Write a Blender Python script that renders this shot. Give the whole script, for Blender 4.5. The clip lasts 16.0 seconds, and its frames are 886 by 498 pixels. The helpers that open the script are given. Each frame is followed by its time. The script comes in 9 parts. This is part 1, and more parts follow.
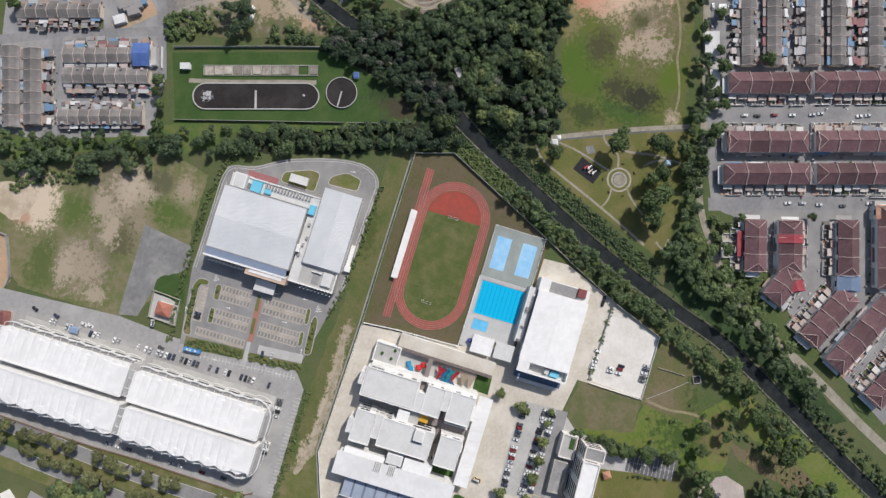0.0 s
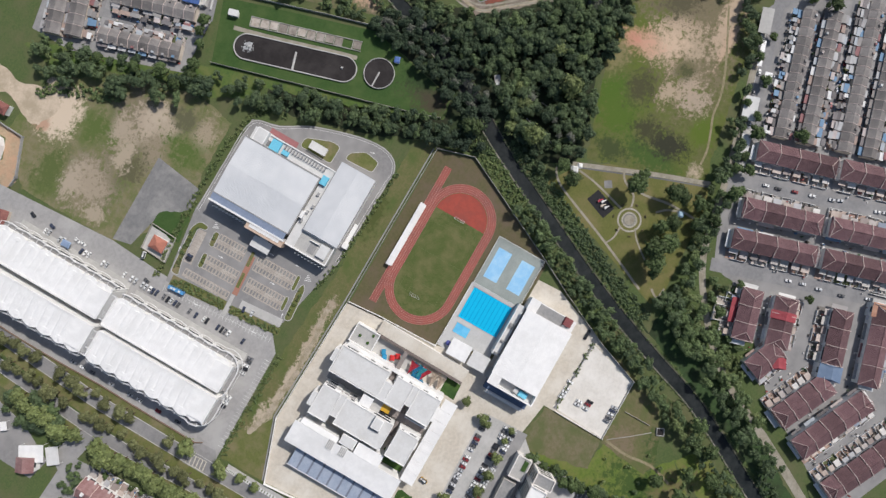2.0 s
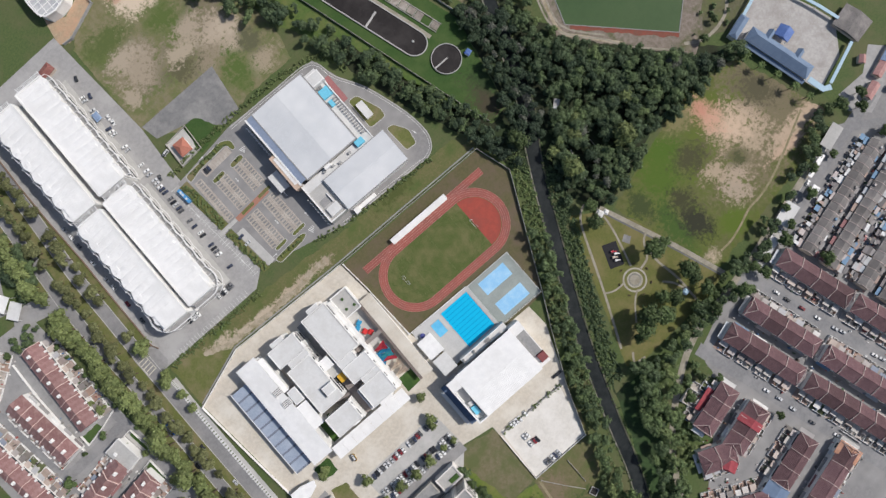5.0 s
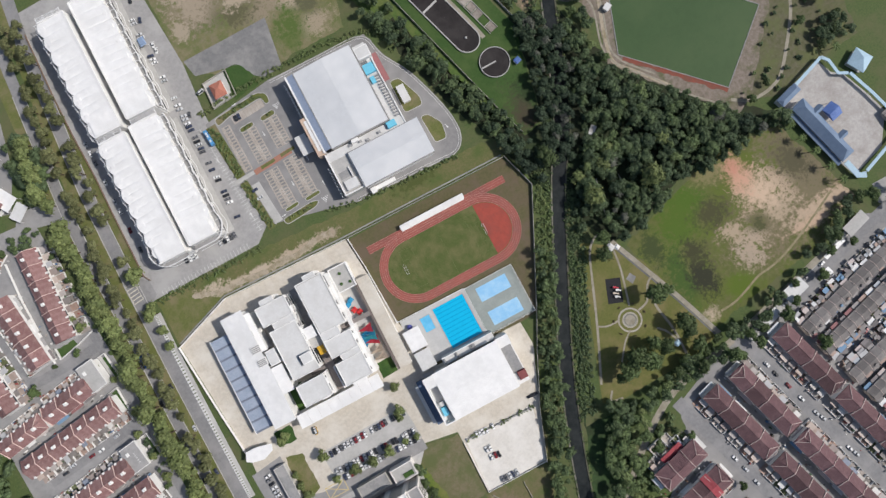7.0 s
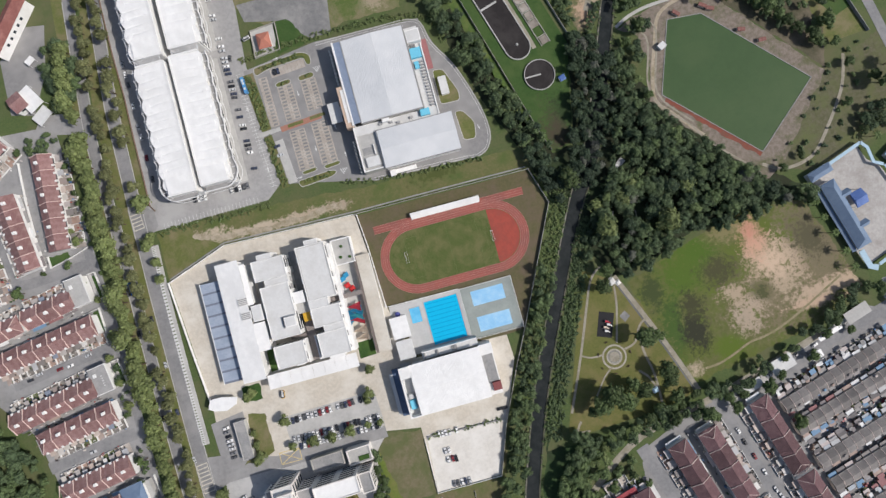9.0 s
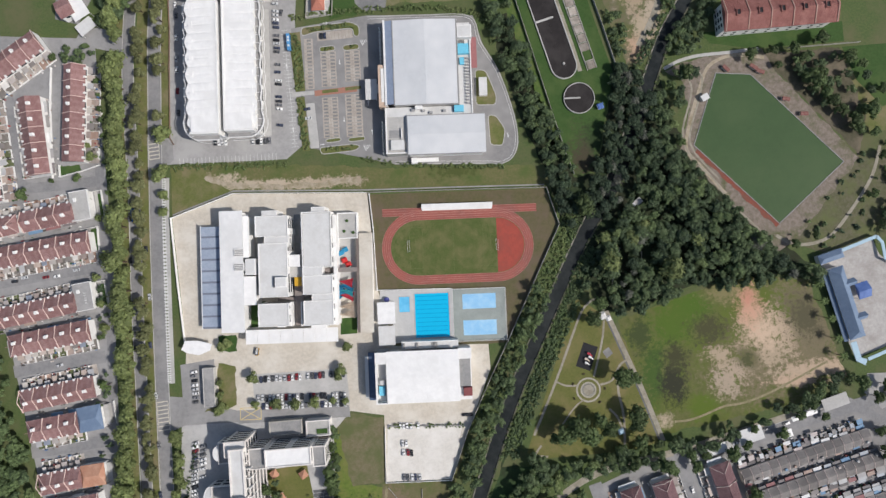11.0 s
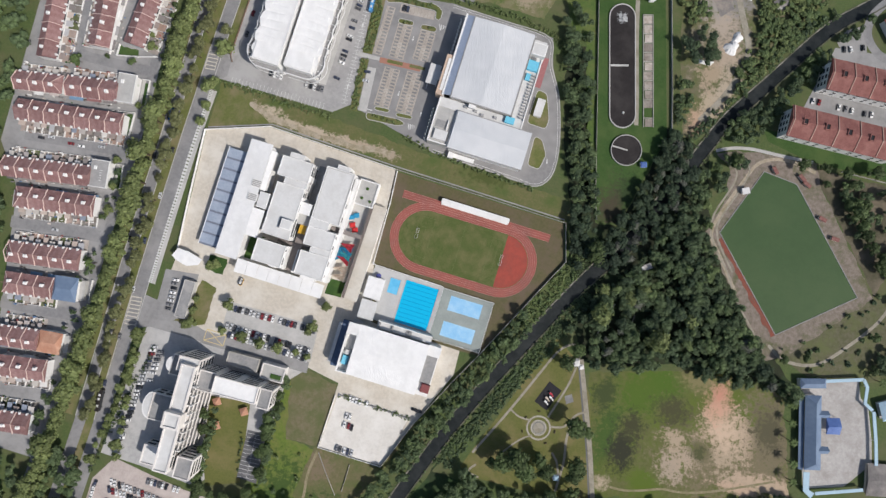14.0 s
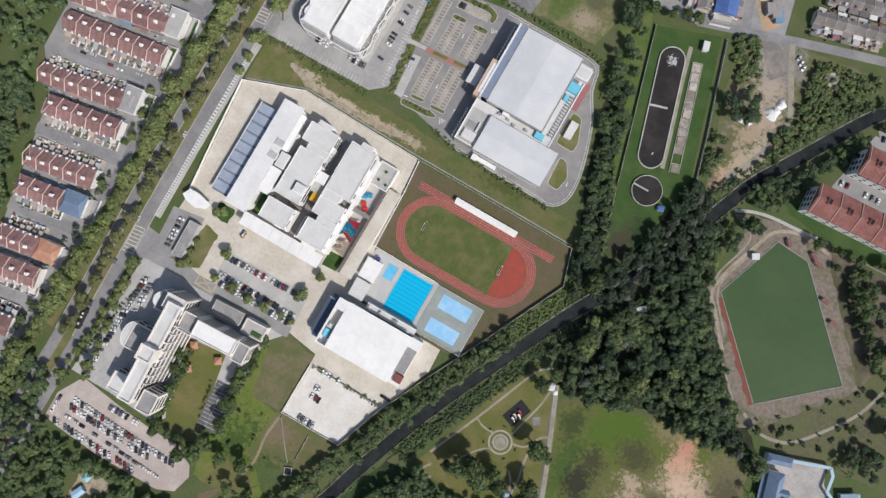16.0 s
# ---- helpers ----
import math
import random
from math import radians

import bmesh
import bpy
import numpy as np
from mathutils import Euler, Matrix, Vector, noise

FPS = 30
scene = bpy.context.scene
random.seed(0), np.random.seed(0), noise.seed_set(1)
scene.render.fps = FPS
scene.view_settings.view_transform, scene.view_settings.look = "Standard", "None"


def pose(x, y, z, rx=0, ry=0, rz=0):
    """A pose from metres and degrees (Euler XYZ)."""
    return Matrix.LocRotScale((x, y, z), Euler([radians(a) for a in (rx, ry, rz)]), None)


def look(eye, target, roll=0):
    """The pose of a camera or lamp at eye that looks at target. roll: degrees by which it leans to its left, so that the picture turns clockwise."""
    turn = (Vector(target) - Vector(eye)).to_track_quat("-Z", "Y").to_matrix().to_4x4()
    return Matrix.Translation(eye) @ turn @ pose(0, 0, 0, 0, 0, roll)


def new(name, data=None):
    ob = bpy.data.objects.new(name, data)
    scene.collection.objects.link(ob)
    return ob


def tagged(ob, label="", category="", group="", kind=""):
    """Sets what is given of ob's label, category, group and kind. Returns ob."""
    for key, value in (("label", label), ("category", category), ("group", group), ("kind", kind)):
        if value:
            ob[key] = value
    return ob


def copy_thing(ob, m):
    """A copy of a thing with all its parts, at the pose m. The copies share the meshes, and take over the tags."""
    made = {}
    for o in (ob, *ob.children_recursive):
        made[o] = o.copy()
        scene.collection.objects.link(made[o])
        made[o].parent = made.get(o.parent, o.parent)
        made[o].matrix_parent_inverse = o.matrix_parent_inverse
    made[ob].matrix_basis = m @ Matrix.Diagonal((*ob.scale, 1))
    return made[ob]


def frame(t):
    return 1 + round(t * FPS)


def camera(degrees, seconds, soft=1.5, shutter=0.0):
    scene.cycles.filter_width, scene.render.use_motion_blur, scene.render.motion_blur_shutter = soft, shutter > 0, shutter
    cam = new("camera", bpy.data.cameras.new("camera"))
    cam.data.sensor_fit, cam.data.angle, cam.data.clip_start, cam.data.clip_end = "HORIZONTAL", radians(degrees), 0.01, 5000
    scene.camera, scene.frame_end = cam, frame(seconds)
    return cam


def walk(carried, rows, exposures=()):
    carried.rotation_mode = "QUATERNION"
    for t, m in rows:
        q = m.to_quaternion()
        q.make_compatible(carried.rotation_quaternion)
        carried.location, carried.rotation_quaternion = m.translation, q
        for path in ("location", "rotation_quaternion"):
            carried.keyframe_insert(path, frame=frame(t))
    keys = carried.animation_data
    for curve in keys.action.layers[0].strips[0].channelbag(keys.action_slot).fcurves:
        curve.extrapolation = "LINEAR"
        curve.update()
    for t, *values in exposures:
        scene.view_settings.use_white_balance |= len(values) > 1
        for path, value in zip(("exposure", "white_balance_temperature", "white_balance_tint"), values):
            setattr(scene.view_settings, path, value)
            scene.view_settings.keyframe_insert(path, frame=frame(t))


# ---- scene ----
cam = camera(84.65, 16.0, 1.42)
PATH = [
    (0.0, pose(6.83, 5.79, 334.63, 1.162, -0.086, -75.920)),
    (0.5, pose(6.61, 5.41, 334.89, 1.197, -0.153, -72.659)),
    (1.0, pose(6.36, 5.06, 335.12, 1.229, -0.207, -69.409)),
    (1.5, pose(6.03, 4.74, 335.30, 1.254, -0.247, -66.171)),
    (2.0, pose(5.63, 4.43, 335.42, 1.271, -0.272, -62.946)),
    (2.5, pose(5.15, 4.13, 335.49, 1.282, -0.286, -59.728)),
    (3.0, pose(4.62, 3.82, 335.51, 1.286, -0.292, -56.514)),
    (3.5, pose(4.03, 3.50, 335.51, 1.289, -0.292, -53.300)),
    (4.0, pose(3.42, 3.17, 335.49, 1.293, -0.288, -50.085)),
    (6.5, pose(-0.31, 1.58, 334.44, 1.476, -0.145, -34.012)),
    (7.0, pose(-1.02, 1.30, 334.34, 1.472, -0.159, -30.798)),
    (7.5, pose(-1.70, 1.02, 334.24, 1.461, -0.183, -27.583)),
    (8.0, pose(-2.36, 0.70, 334.13, 1.434, -0.220, -24.369)),
    (8.5, pose(-2.99, 0.36, 334.01, 1.398, -0.265, -21.154)),
    (9.0, pose(-3.59, 0.02, 333.90, 1.360, -0.313, -17.936)),
    (11.5, pose(-5.07, -1.92, 333.83, 1.180, -0.561, -1.677)),
    (12.0, pose(-4.91, -2.45, 334.22, 1.198, -0.508, 1.570)),
    (12.5, pose(-4.73, -2.98, 334.68, 1.223, -0.433, 4.816)),
    (13.0, pose(-4.48, -3.54, 335.16, 1.252, -0.348, 8.054)),
    (13.5, pose(-4.13, -4.11, 335.61, 1.282, -0.262, 11.279)),
    (14.0, pose(-3.67, -4.69, 336.01, 1.315, -0.179, 14.487)),
    (14.5, pose(-3.12, -5.24, 336.33, 1.353, -0.097, 17.676)),
    (15.0, pose(-2.50, -5.78, 336.59, 1.397, -0.017, 20.848)),
    (15.5, pose(-1.82, -6.28, 336.78, 1.449, 0.064, 24.006)),
    (16.0, pose(-1.12, -6.76, 336.94, 1.506, 0.147, 27.158)),
]
walk(cam, PATH)


# ---- light ----
SUN_TO = Vector((0.93, -0.37, 0.98)).normalized()
world = bpy.data.worlds.new("sky")
scene.world = world
world.use_nodes = True
wn = world.node_tree
sky = wn.nodes.new("ShaderNodeTexSky")
sky.sky_type = 'NISHITA'
sky.sun_disc = False
sky.sun_elevation = math.asin(SUN_TO.z)
sky.sun_rotation = math.atan2(SUN_TO.x, SUN_TO.y)
sky.air_density = 1.0
sky.dust_density = 2.0
wn.links.new(sky.outputs[0], wn.nodes["Background"].inputs[0])
wn.nodes["Background"].inputs[1].default_value = 0.088
sun_data = bpy.data.lights.new("sun", "SUN")
sun_data.energy = 3.6
sun_data.angle = radians(0.6)
sun_data.color = (1.0, 0.955, 0.915)
sun = new("sun", sun_data)
sun.matrix_world = look(SUN_TO * 800, (0, 0, 0))
scene.view_settings.exposure = 0.125


# ---- materials ----
def mat(name, c1, c2=None, scale=0.6, rough=0.85, c3=None, scale3=0.04, bump=0.0, metal=0.0, rand=0.0,
        island=0.0, ribs=None, rib_bump=0.0, blobs=(), band3=(0.45, 0.62), spec=0.3, trans=0.0, tints=()):
    """Noise-mixed surface: c1/c2 at the fine scale, c3 in large patches, blobs (x, y, rx, ry, colour, raggedness)."""
    m = bpy.data.materials.new(name)
    m.use_nodes = True
    nt = m.node_tree
    n, l = nt.nodes, nt.links
    bsdf = n["Principled BSDF"]
    bsdf.inputs["Roughness"].default_value = rough
    bsdf.inputs["Metallic"].default_value = metal
    bsdf.inputs["Specular IOR Level"].default_value = spec
    co = n.new("ShaderNodeTexCoord")

    def noise_tex(s, detail=5.0):
        x = n.new("ShaderNodeTexNoise")
        x.inputs["Scale"].default_value = s
        x.inputs["Detail"].default_value = detail
        x.inputs["Roughness"].default_value = 0.7
        l.new(co.outputs["Object"], x.inputs["Vector"])
        return x

    def ramp(src, a, b):
        r = n.new("ShaderNodeMapRange")
        r.inputs["From Min"].default_value, r.inputs["From Max"].default_value = a, b
        l.new(src, r.inputs["Value"])
        return r.outputs[0]

    def scale_to(src, lo, hi):
        r = n.new("ShaderNodeMapRange")
        r.inputs["From Min"].default_value, r.inputs["From Max"].default_value = 0.3, 0.7
        r.inputs["To Min"].default_value, r.inputs["To Max"].default_value = lo, hi
        l.new(src, r.inputs["Value"])
        return r.outputs[0]

    def mix(fac, a, b):
        x = n.new("ShaderNodeMix")
        x.data_type = 'RGBA'
        for sock, val in ((x.inputs[0], fac), (x.inputs[6], a), (x.inputs[7], b)):
            if isinstance(val, (tuple, list)):
                sock.default_value = (*val, 1)
            elif isinstance(val, float):
                sock.default_value = val
            else:
                l.new(val, sock)
        return x.outputs[2]

    fine = noise_tex(scale)
    col = mix(ramp(fine.outputs["Fac"], 0.38, 0.62), c1, c2 or tuple(v * 0.82 for v in c1))
    if c3:
        col = mix(ramp(noise_tex(scale3, 10.0).outputs["Fac"], *band3), col, c3)
    if blobs:
        def scaled(src, k, plus=None):
            x = n.new("ShaderNodeMath")
            x.operation = 'MULTIPLY_ADD'
            l.new(src, x.inputs[0])
            x.inputs[1].default_value = k
            if plus is None:
                x.inputs[2].default_value = -0.5 * k
            else:
                l.new(plus, x.inputs[2])
            return x.outputs[0]

        broad, clump, tuft = (noise_tex(*p).outputs["Fac"] for p in ((0.075, 4.0), (0.30, 5.0), (0.95, 4.0)))
        tufts = scaled(tuft, 1.3)
    for bx, by, rx, ry, bc, rag in blobs:
        sub = n.new("ShaderNodeVectorMath")
        sub.operation = 'SUBTRACT'
        l.new(co.outputs["Object"], sub.inputs[0])
        sub.inputs[1].default_value = (bx, by, 0)
        mul = n.new("ShaderNodeVectorMath")
        mul.operation = 'MULTIPLY'
        l.new(sub.outputs[0], mul.inputs[0])
        mul.inputs[1].default_value = (-1 / rx, -1 / ry, 0)
        ln = n.new("ShaderNodeVectorMath")
        ln.operation = 'LENGTH'
        l.new(mul.outputs[0], ln.inputs[0])
        near = scaled(ln.outputs["Value"], -1.0, scaled(clump, 1.7 + 3.6 * rag, scaled(broad, 1.5 + 2.4 * rag, tufts)))
        shift = 0.5 * (3.2 + 6.0 * rag)
        col = mix(ramp(near, shift - 1.30, shift - 0.50 + 0.30 * (rag < 0.2) - 0.55 * (rag < 0.1)), col, bc)
    if tints:
        at = n.new("ShaderNodeAttribute")
        at.attribute_name = "tint"
        cr = n.new("ShaderNodeValToRGB")
        while len(cr.color_ramp.elements) < len(tints):
            cr.color_ramp.elements.new(0.5)
        for el, (pos, c) in zip(cr.color_ramp.elements, tints):
            el.position, el.color = pos, (*c, 1)
        l.new(at.outputs["Fac"], cr.inputs[0])
        hv0 = n.new("ShaderNodeHueSaturation")
        l.new(cr.outputs[0], hv0.inputs["Color"])
        l.new(scale_to(fine.outputs["Fac"], 0.6, 1.4), hv0.inputs["Value"])
        col = hv0.outputs[0]
    if rand or island:
        src = n.new("ShaderNodeObjectInfo").outputs["Random"] if rand else n.new("ShaderNodeNewGeometry").outputs["Random Per Island"]
        hv = n.new("ShaderNodeHueSaturation")
        amt = rand or island
        r = n.new("ShaderNodeMapRange")
        r.inputs["To Min"].default_value, r.inputs["To Max"].default_value = 1 - amt, 1 + amt
        l.new(src, r.inputs["Value"])
        l.new(r.outputs[0], hv.inputs["Value"])
        l.new(col, hv.inputs["Color"])
        col = hv.outputs[0]
        if rand and island:
            hv2 = n.new("ShaderNodeHueSaturation")
            r2 = n.new("ShaderNodeMapRange")
            r2.inputs["To Min"].default_value, r2.inputs["To Max"].default_value = 1 - island, 1 + island
            l.new(n.new("ShaderNodeNewGeometry").outputs["Random Per Island"], r2.inputs["Value"])
            l.new(r2.outputs[0], hv2.inputs["Value"])
            l.new(col, hv2.inputs["Color"])
            col = hv2.outputs[0]
    l.new(col, bsdf.inputs["Base Color"])
    if trans:
        tr = n.new("ShaderNodeBsdfTranslucent")
        l.new(col, tr.inputs["Color"])
        ms = n.new("ShaderNodeMixShader")
        ms.inputs[0].default_value = trans
        l.new(bsdf.outputs[0], ms.inputs[1])
        l.new(tr.outputs[0], ms.inputs[2])
        l.new(ms.outputs[0], n["Material Output"].inputs["Surface"])
    if bump or ribs:
        bp = n.new("ShaderNodeBump")
        bp.inputs["Strength"].default_value = bump or rib_bump
        bp.inputs["Distance"].default_value = 0.1
        if ribs:
            wv = n.new("ShaderNodeTexWave")
            wv.bands_direction = ribs[0]
            wv.inputs["Scale"].default_value = ribs[1]
            wv.inputs["Distortion"].default_value = 0.0
            l.new(co.outputs["Object"], wv.inputs["Vector"])
            l.new(wv.outputs["Fac"], bp.inputs["Height"])
        else:
            l.new(fine.outputs["Fac"], bp.inputs["Height"])
        l.new(bp.outputs[0], bsdf.inputs["Normal"])
    return m


def palette_mat(name, colours, rough=0.5, metal=0.0, spec=0.4, dirt=0.12, island=False):
    """One of several colours, picked by the random number of the object, or of each piece of a mesh, with a little dirt."""
    m = mat(name, (0.5, 0.5, 0.5), rough=rough, metal=metal, spec=spec)
    n, l = m.node_tree.nodes, m.node_tree.links
    info = n.new("ShaderNodeObjectInfo")
    cr = n.new("ShaderNodeValToRGB")
    cr.color_ramp.interpolation = 'CONSTANT'
    while len(cr.color_ramp.elements) < len(colours):
        cr.color_ramp.elements.new(0.5)
    for i, c in enumerate(colours):
        cr.color_ramp.elements[i].position = i / len(colours)
        cr.color_ramp.elements[i].color = (*c, 1)
    l.new(n.new("ShaderNodeNewGeometry").outputs["Random Per Island"] if island else info.outputs["Random"], cr.inputs[0])
    tex = n.new("ShaderNodeTexNoise")
    tex.inputs["Scale"].default_value = 1.3
    tex.inputs["Detail"].default_value = 6.0
    mr = n.new("ShaderNodeMapRange")
    mr.inputs["To Min"].default_value, mr.inputs["To Max"].default_value = 1 - dirt * 2, 1 + dirt
    l.new(tex.outputs["Fac"], mr.inputs["Value"])
    hv = n.new("ShaderNodeHueSaturation")
    l.new(mr.outputs[0], hv.inputs["Value"])
    l.new(cr.outputs[0], hv.inputs["Color"])
    l.new(hv.outputs[0], n["Principled BSDF"].inputs["Base Color"])
    return m


M = {}
M["ground"] = mat("undergrowth", (0.060, 0.092, 0.030), (0.086, 0.114, 0.040), 0.7, 0.95, (0.106, 0.110, 0.052), 0.03, bump=0.7)
# ground under the trees, darkened in colour to carry the cloud shade
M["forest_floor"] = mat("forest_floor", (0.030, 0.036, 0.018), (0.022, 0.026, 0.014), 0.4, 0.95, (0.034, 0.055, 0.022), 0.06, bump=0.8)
# both blobs put cloud shade into the colour of the lawn's river corner
M["lawn"] = mat("green_lawn", (0.043, 0.088, 0.022), (0.033, 0.070, 0.017), 0.6, 0.95, (0.060, 0.098, 0.028), 0.05, bump=0.4, blobs=((102, 60, 9, 17, (0.060, 0.052, 0.032), 0.25), (112, 74, 8, 12, (0.030, 0.050, 0.018), 0.3)))
M["meadow"] = mat("wild_meadow", (0.125, 0.170, 0.032), (0.088, 0.132, 0.026), 0.5, 0.95, (0.155, 0.160, 0.052), 0.06, bump=0.8, blobs=((-72, -182, 14, 18, (0.05, 0.085, 0.02), 0.6), (-64, -208, 16, 10, (0.14, 0.125, 0.055), 0.5)))
M["meadow_deep"] = mat("rank_grass", (0.088, 0.138, 0.034), (0.060, 0.104, 0.026), 0.5, 0.95, (0.125, 0.145, 0.048), 0.06, bump=0.8)
M["lawn_dark"] = mat("dark_lawn", (0.040, 0.088, 0.022), (0.030, 0.066, 0.016), 0.5, 0.95, (0.06, 0.11, 0.025), 0.08, bump=0.5)
M["pitch"] = mat("pitch_grass", (0.090, 0.112, 0.034), (0.068, 0.094, 0.024), 0.35, 0.95, (0.135, 0.132, 0.055), 0.09)
M["verge"] = mat("verge_grass", (0.126, 0.138, 0.044), (0.098, 0.116, 0.034), 0.6, 0.95, (0.185, 0.160, 0.086), 0.05)
M["dry"] = mat("dry_grass", (0.118, 0.102, 0.052), (0.088, 0.086, 0.038), 0.5, 0.95, (0.128, 0.098, 0.066), 0.05, bump=0.5)
M["dry_green"] = mat("half_dry_grass", (0.150, 0.130, 0.070), (0.118, 0.112, 0.050), 0.4, 0.95, (0.090, 0.114, 0.036), 0.07, bump=0.6, blobs=((-38, -189, 14, 9, (0.055, 0.085, 0.024), 0.6), (-48, -160, 8, 10, (0.17, 0.135, 0.085), 0.5)))
M["dry_brown"] = mat("worn_brown_grass", (0.170, 0.146, 0.092), (0.135, 0.122, 0.064), 0.35, 0.95, (0.100, 0.115, 0.045), 0.06, bump=0.6)
M["scrub"] = mat("scrub_strip", (0.105, 0.118, 0.040), (0.150, 0.132, 0.064), 0.6, 0.95, (0.082, 0.110, 0.032), 0.06, bump=0.7, blobs=(
    (-158, 66, 7, 4, (0.40, 0.335, 0.25), 0.3), (-145, 64, 10, 4.5, (0.42, 0.35, 0.265), 0.3), (-130, 60.5, 12, 3.2, (0.40, 0.335, 0.25), 0.3), (-112, 59, 14, 3.4, (0.42, 0.35, 0.265), 0.3),
    (-92, 58, 14, 3.6, (0.40, 0.33, 0.245), 0.3), (-72, 58, 12, 3.8, (0.37, 0.30, 0.22), 0.35), (-58, 57, 9, 3, (0.33, 0.27, 0.2), 0.4), (10, 58, 16, 4, (0.07, 0.085, 0.025), 0.5)))
M["park"] = mat("park_grass", (0.130, 0.132, 0.040), (0.100, 0.112, 0.030), 0.7, 0.95, (0.165, 0.145, 0.060), 0.05)
M["vacant"] = mat("vacant_scrub", (0.150, 0.145, 0.066), (0.195, 0.172, 0.104), 0.22, 0.95, (0.100, 0.128, 0.040), 0.05, bump=0.8, blobs=(
    (-4, 232, 26, 22, (0.185, 0.158, 0.108), 0.38), (-56, 243, 22, 22, (0.185, 0.158, 0.108), 0.38), (-4, 225, 15, 13, (0.38, 0.315, 0.24), 0.36), (-14, 239, 13, 10, (0.33, 0.275, 0.205), 0.44), (2, 216, 8, 10, (0.36, 0.30, 0.225), 0.42), (8, 190, 13, 8, (0.30, 0.25, 0.175), 0.44),
    (-58, 246, 16, 15, (0.30, 0.25, 0.185), 0.46), (-20, 216, 15, 9, (0.24, 0.20, 0.14), 0.46), (-34, 226, 14, 12, (0.098, 0.094, 0.050), 0.42), (-8, 196, 10, 12, (0.080, 0.118, 0.030), 0.40), (-62, 272, 18, 10, (0.085, 0.110, 0.034), 0.42), (12, 205, 8, 9, (0.10, 0.10, 0.055), 0.4),
    (-24, 284, 16, 13, (0.54, 0.445, 0.34), 0.06), (-14, 297, 10, 8, (0.52, 0.43, 0.33), 0.08), (-35, 293, 5, 5, (0.42, 0.27, 0.19), 0.06),
    (-29, 232, 13, 6, (0.34, 0.285, 0.21), 0.40), (7, 224, 10, 6, (0.40, 0.335, 0.255), 0.34), (-62, 256, 10, 7, (0.34, 0.285, 0.215), 0.40), (-75, 232, 5, 9, (0.32, 0.27, 0.20), 0.40), (-20, 258, 14, 8, (0.085, 0.118, 0.032), 0.40)))
M["field"] = mat("worn_field", (0.122, 0.122, 0.048), (0.086, 0.102, 0.028), 0.25, 0.95, (0.096, 0.124, 0.024), 0.05, bump=0.8, blobs=(
    (246, -74, 26, 40, (0.165, 0.138, 0.086), 0.30), (212, -92, 40, 24, (0.165, 0.140, 0.082), 0.34),
    (165, -50, 16, 13, (0.066, 0.118, 0.016), 0.34), (150, -62, 20, 15, (0.072, 0.118, 0.018), 0.36), (166, -118, 12, 9, (0.086, 0.125, 0.018), 0.32),
    (136, -92, 9, 24, (0.052, 0.092, 0.020), 0.36), (176, -66, 12, 10, (0.062, 0.062, 0.028), 0.34), (128, -66, 8, 12, (0.048, 0.064, 0.022), 0.34), (190, -40, 14, 7, (0.185, 0.165, 0.078), 0.36), (148, -112, 10, 8, (0.105, 0.130, 0.026), 0.34),
    (185, -102, 9.5, 9, (0.34, 0.275, 0.205), 0.44), (193, -93, 9, 9, (0.36, 0.285, 0.21), 0.44), (182, -84, 9, 6, (0.36, 0.285, 0.20), 0.42), (218, -84, 12, 11, (0.36, 0.285, 0.20), 0.46),
    (238, -101, 20, 5, (0.36, 0.285, 0.20), 0.42), (250, -98, 20, 5, (0.42, 0.32, 0.23), 0.26), (234, -106, 16, 4, (0.44, 0.32, 0.23), 0.26),
    (226, -70, 13, 12, (0.40, 0.31, 0.22), 0.42), (211, -68, 14, 15, (0.50, 0.375, 0.27), 0.16), (206, -52, 9, 14, (0.50, 0.30, 0.21), 0.12), (205, -46, 5, 7, (0.47, 0.235, 0.165), 0.12),
    (242, -62, 12, 14, (0.088, 0.080, 0.046), 0.40), (200, -88, 8, 6, (0.075, 0.078, 0.034), 0.36),
    (148, -98, 9, 17, (0.032, 0.034, 0.020), 0.20), (152, -82, 8, 9, (0.050, 0.052, 0.024), 0.34), (140, -125, 6, 5, (0.42, 0.34, 0.25), 0.15)))
M["rut"] = mat("trodden_dirt", (0.30, 0.25, 0.17), (0.21, 0.185, 0.105), 0.8, 0.95, (0.17, 0.16, 0.075), 0.12)
M["rut_pale"] = mat("pale_sandy_dirt", (0.40, 0.345, 0.27), (0.33, 0.28, 0.21), 0.7, 0.95, (0.24, 0.205, 0.13), 0.2)
M["earth"] = mat("bare_earth", (0.40, 0.31, 0.21), (0.30, 0.23, 0.15), 0.5, 0.95, (0.46, 0.29, 0.19), 0.05)
M["north"] = mat("clearing_ground", (0.090, 0.112, 0.038), (0.125, 0.125, 0.055), 0.5, 0.95, (0.15, 0.13, 0.085), 0.05, bump=0.6, blobs=(
    (150, 190, 16, 30, (0.22, 0.19, 0.145), 0.35), (146, 134, 8, 9, (0.42, 0.29, 0.20), 0.2), (151, 146, 7, 13, (0.38, 0.31, 0.22), 0.25), (147, 168, 9, 10, (0.33, 0.26, 0.18), 0.3), (152, 186, 11, 10, (0.36, 0.29, 0.22), 0.3), (146, 206, 9, 14, (0.36, 0.30, 0.24), 0.3),
    (138, 222, 11, 14, (0.29, 0.265, 0.235), 0.25), (152, 226, 10, 12, (0.22, 0.205, 0.19), 0.25), (158, 160, 6, 16, (0.38, 0.315, 0.235), 0.25)))
M["concrete_white"] = mat("white_concrete", (0.63, 0.60, 0.545), (0.56, 0.535, 0.49), 0.6, 0.9, (0.68, 0.655, 0.61), 0.07)
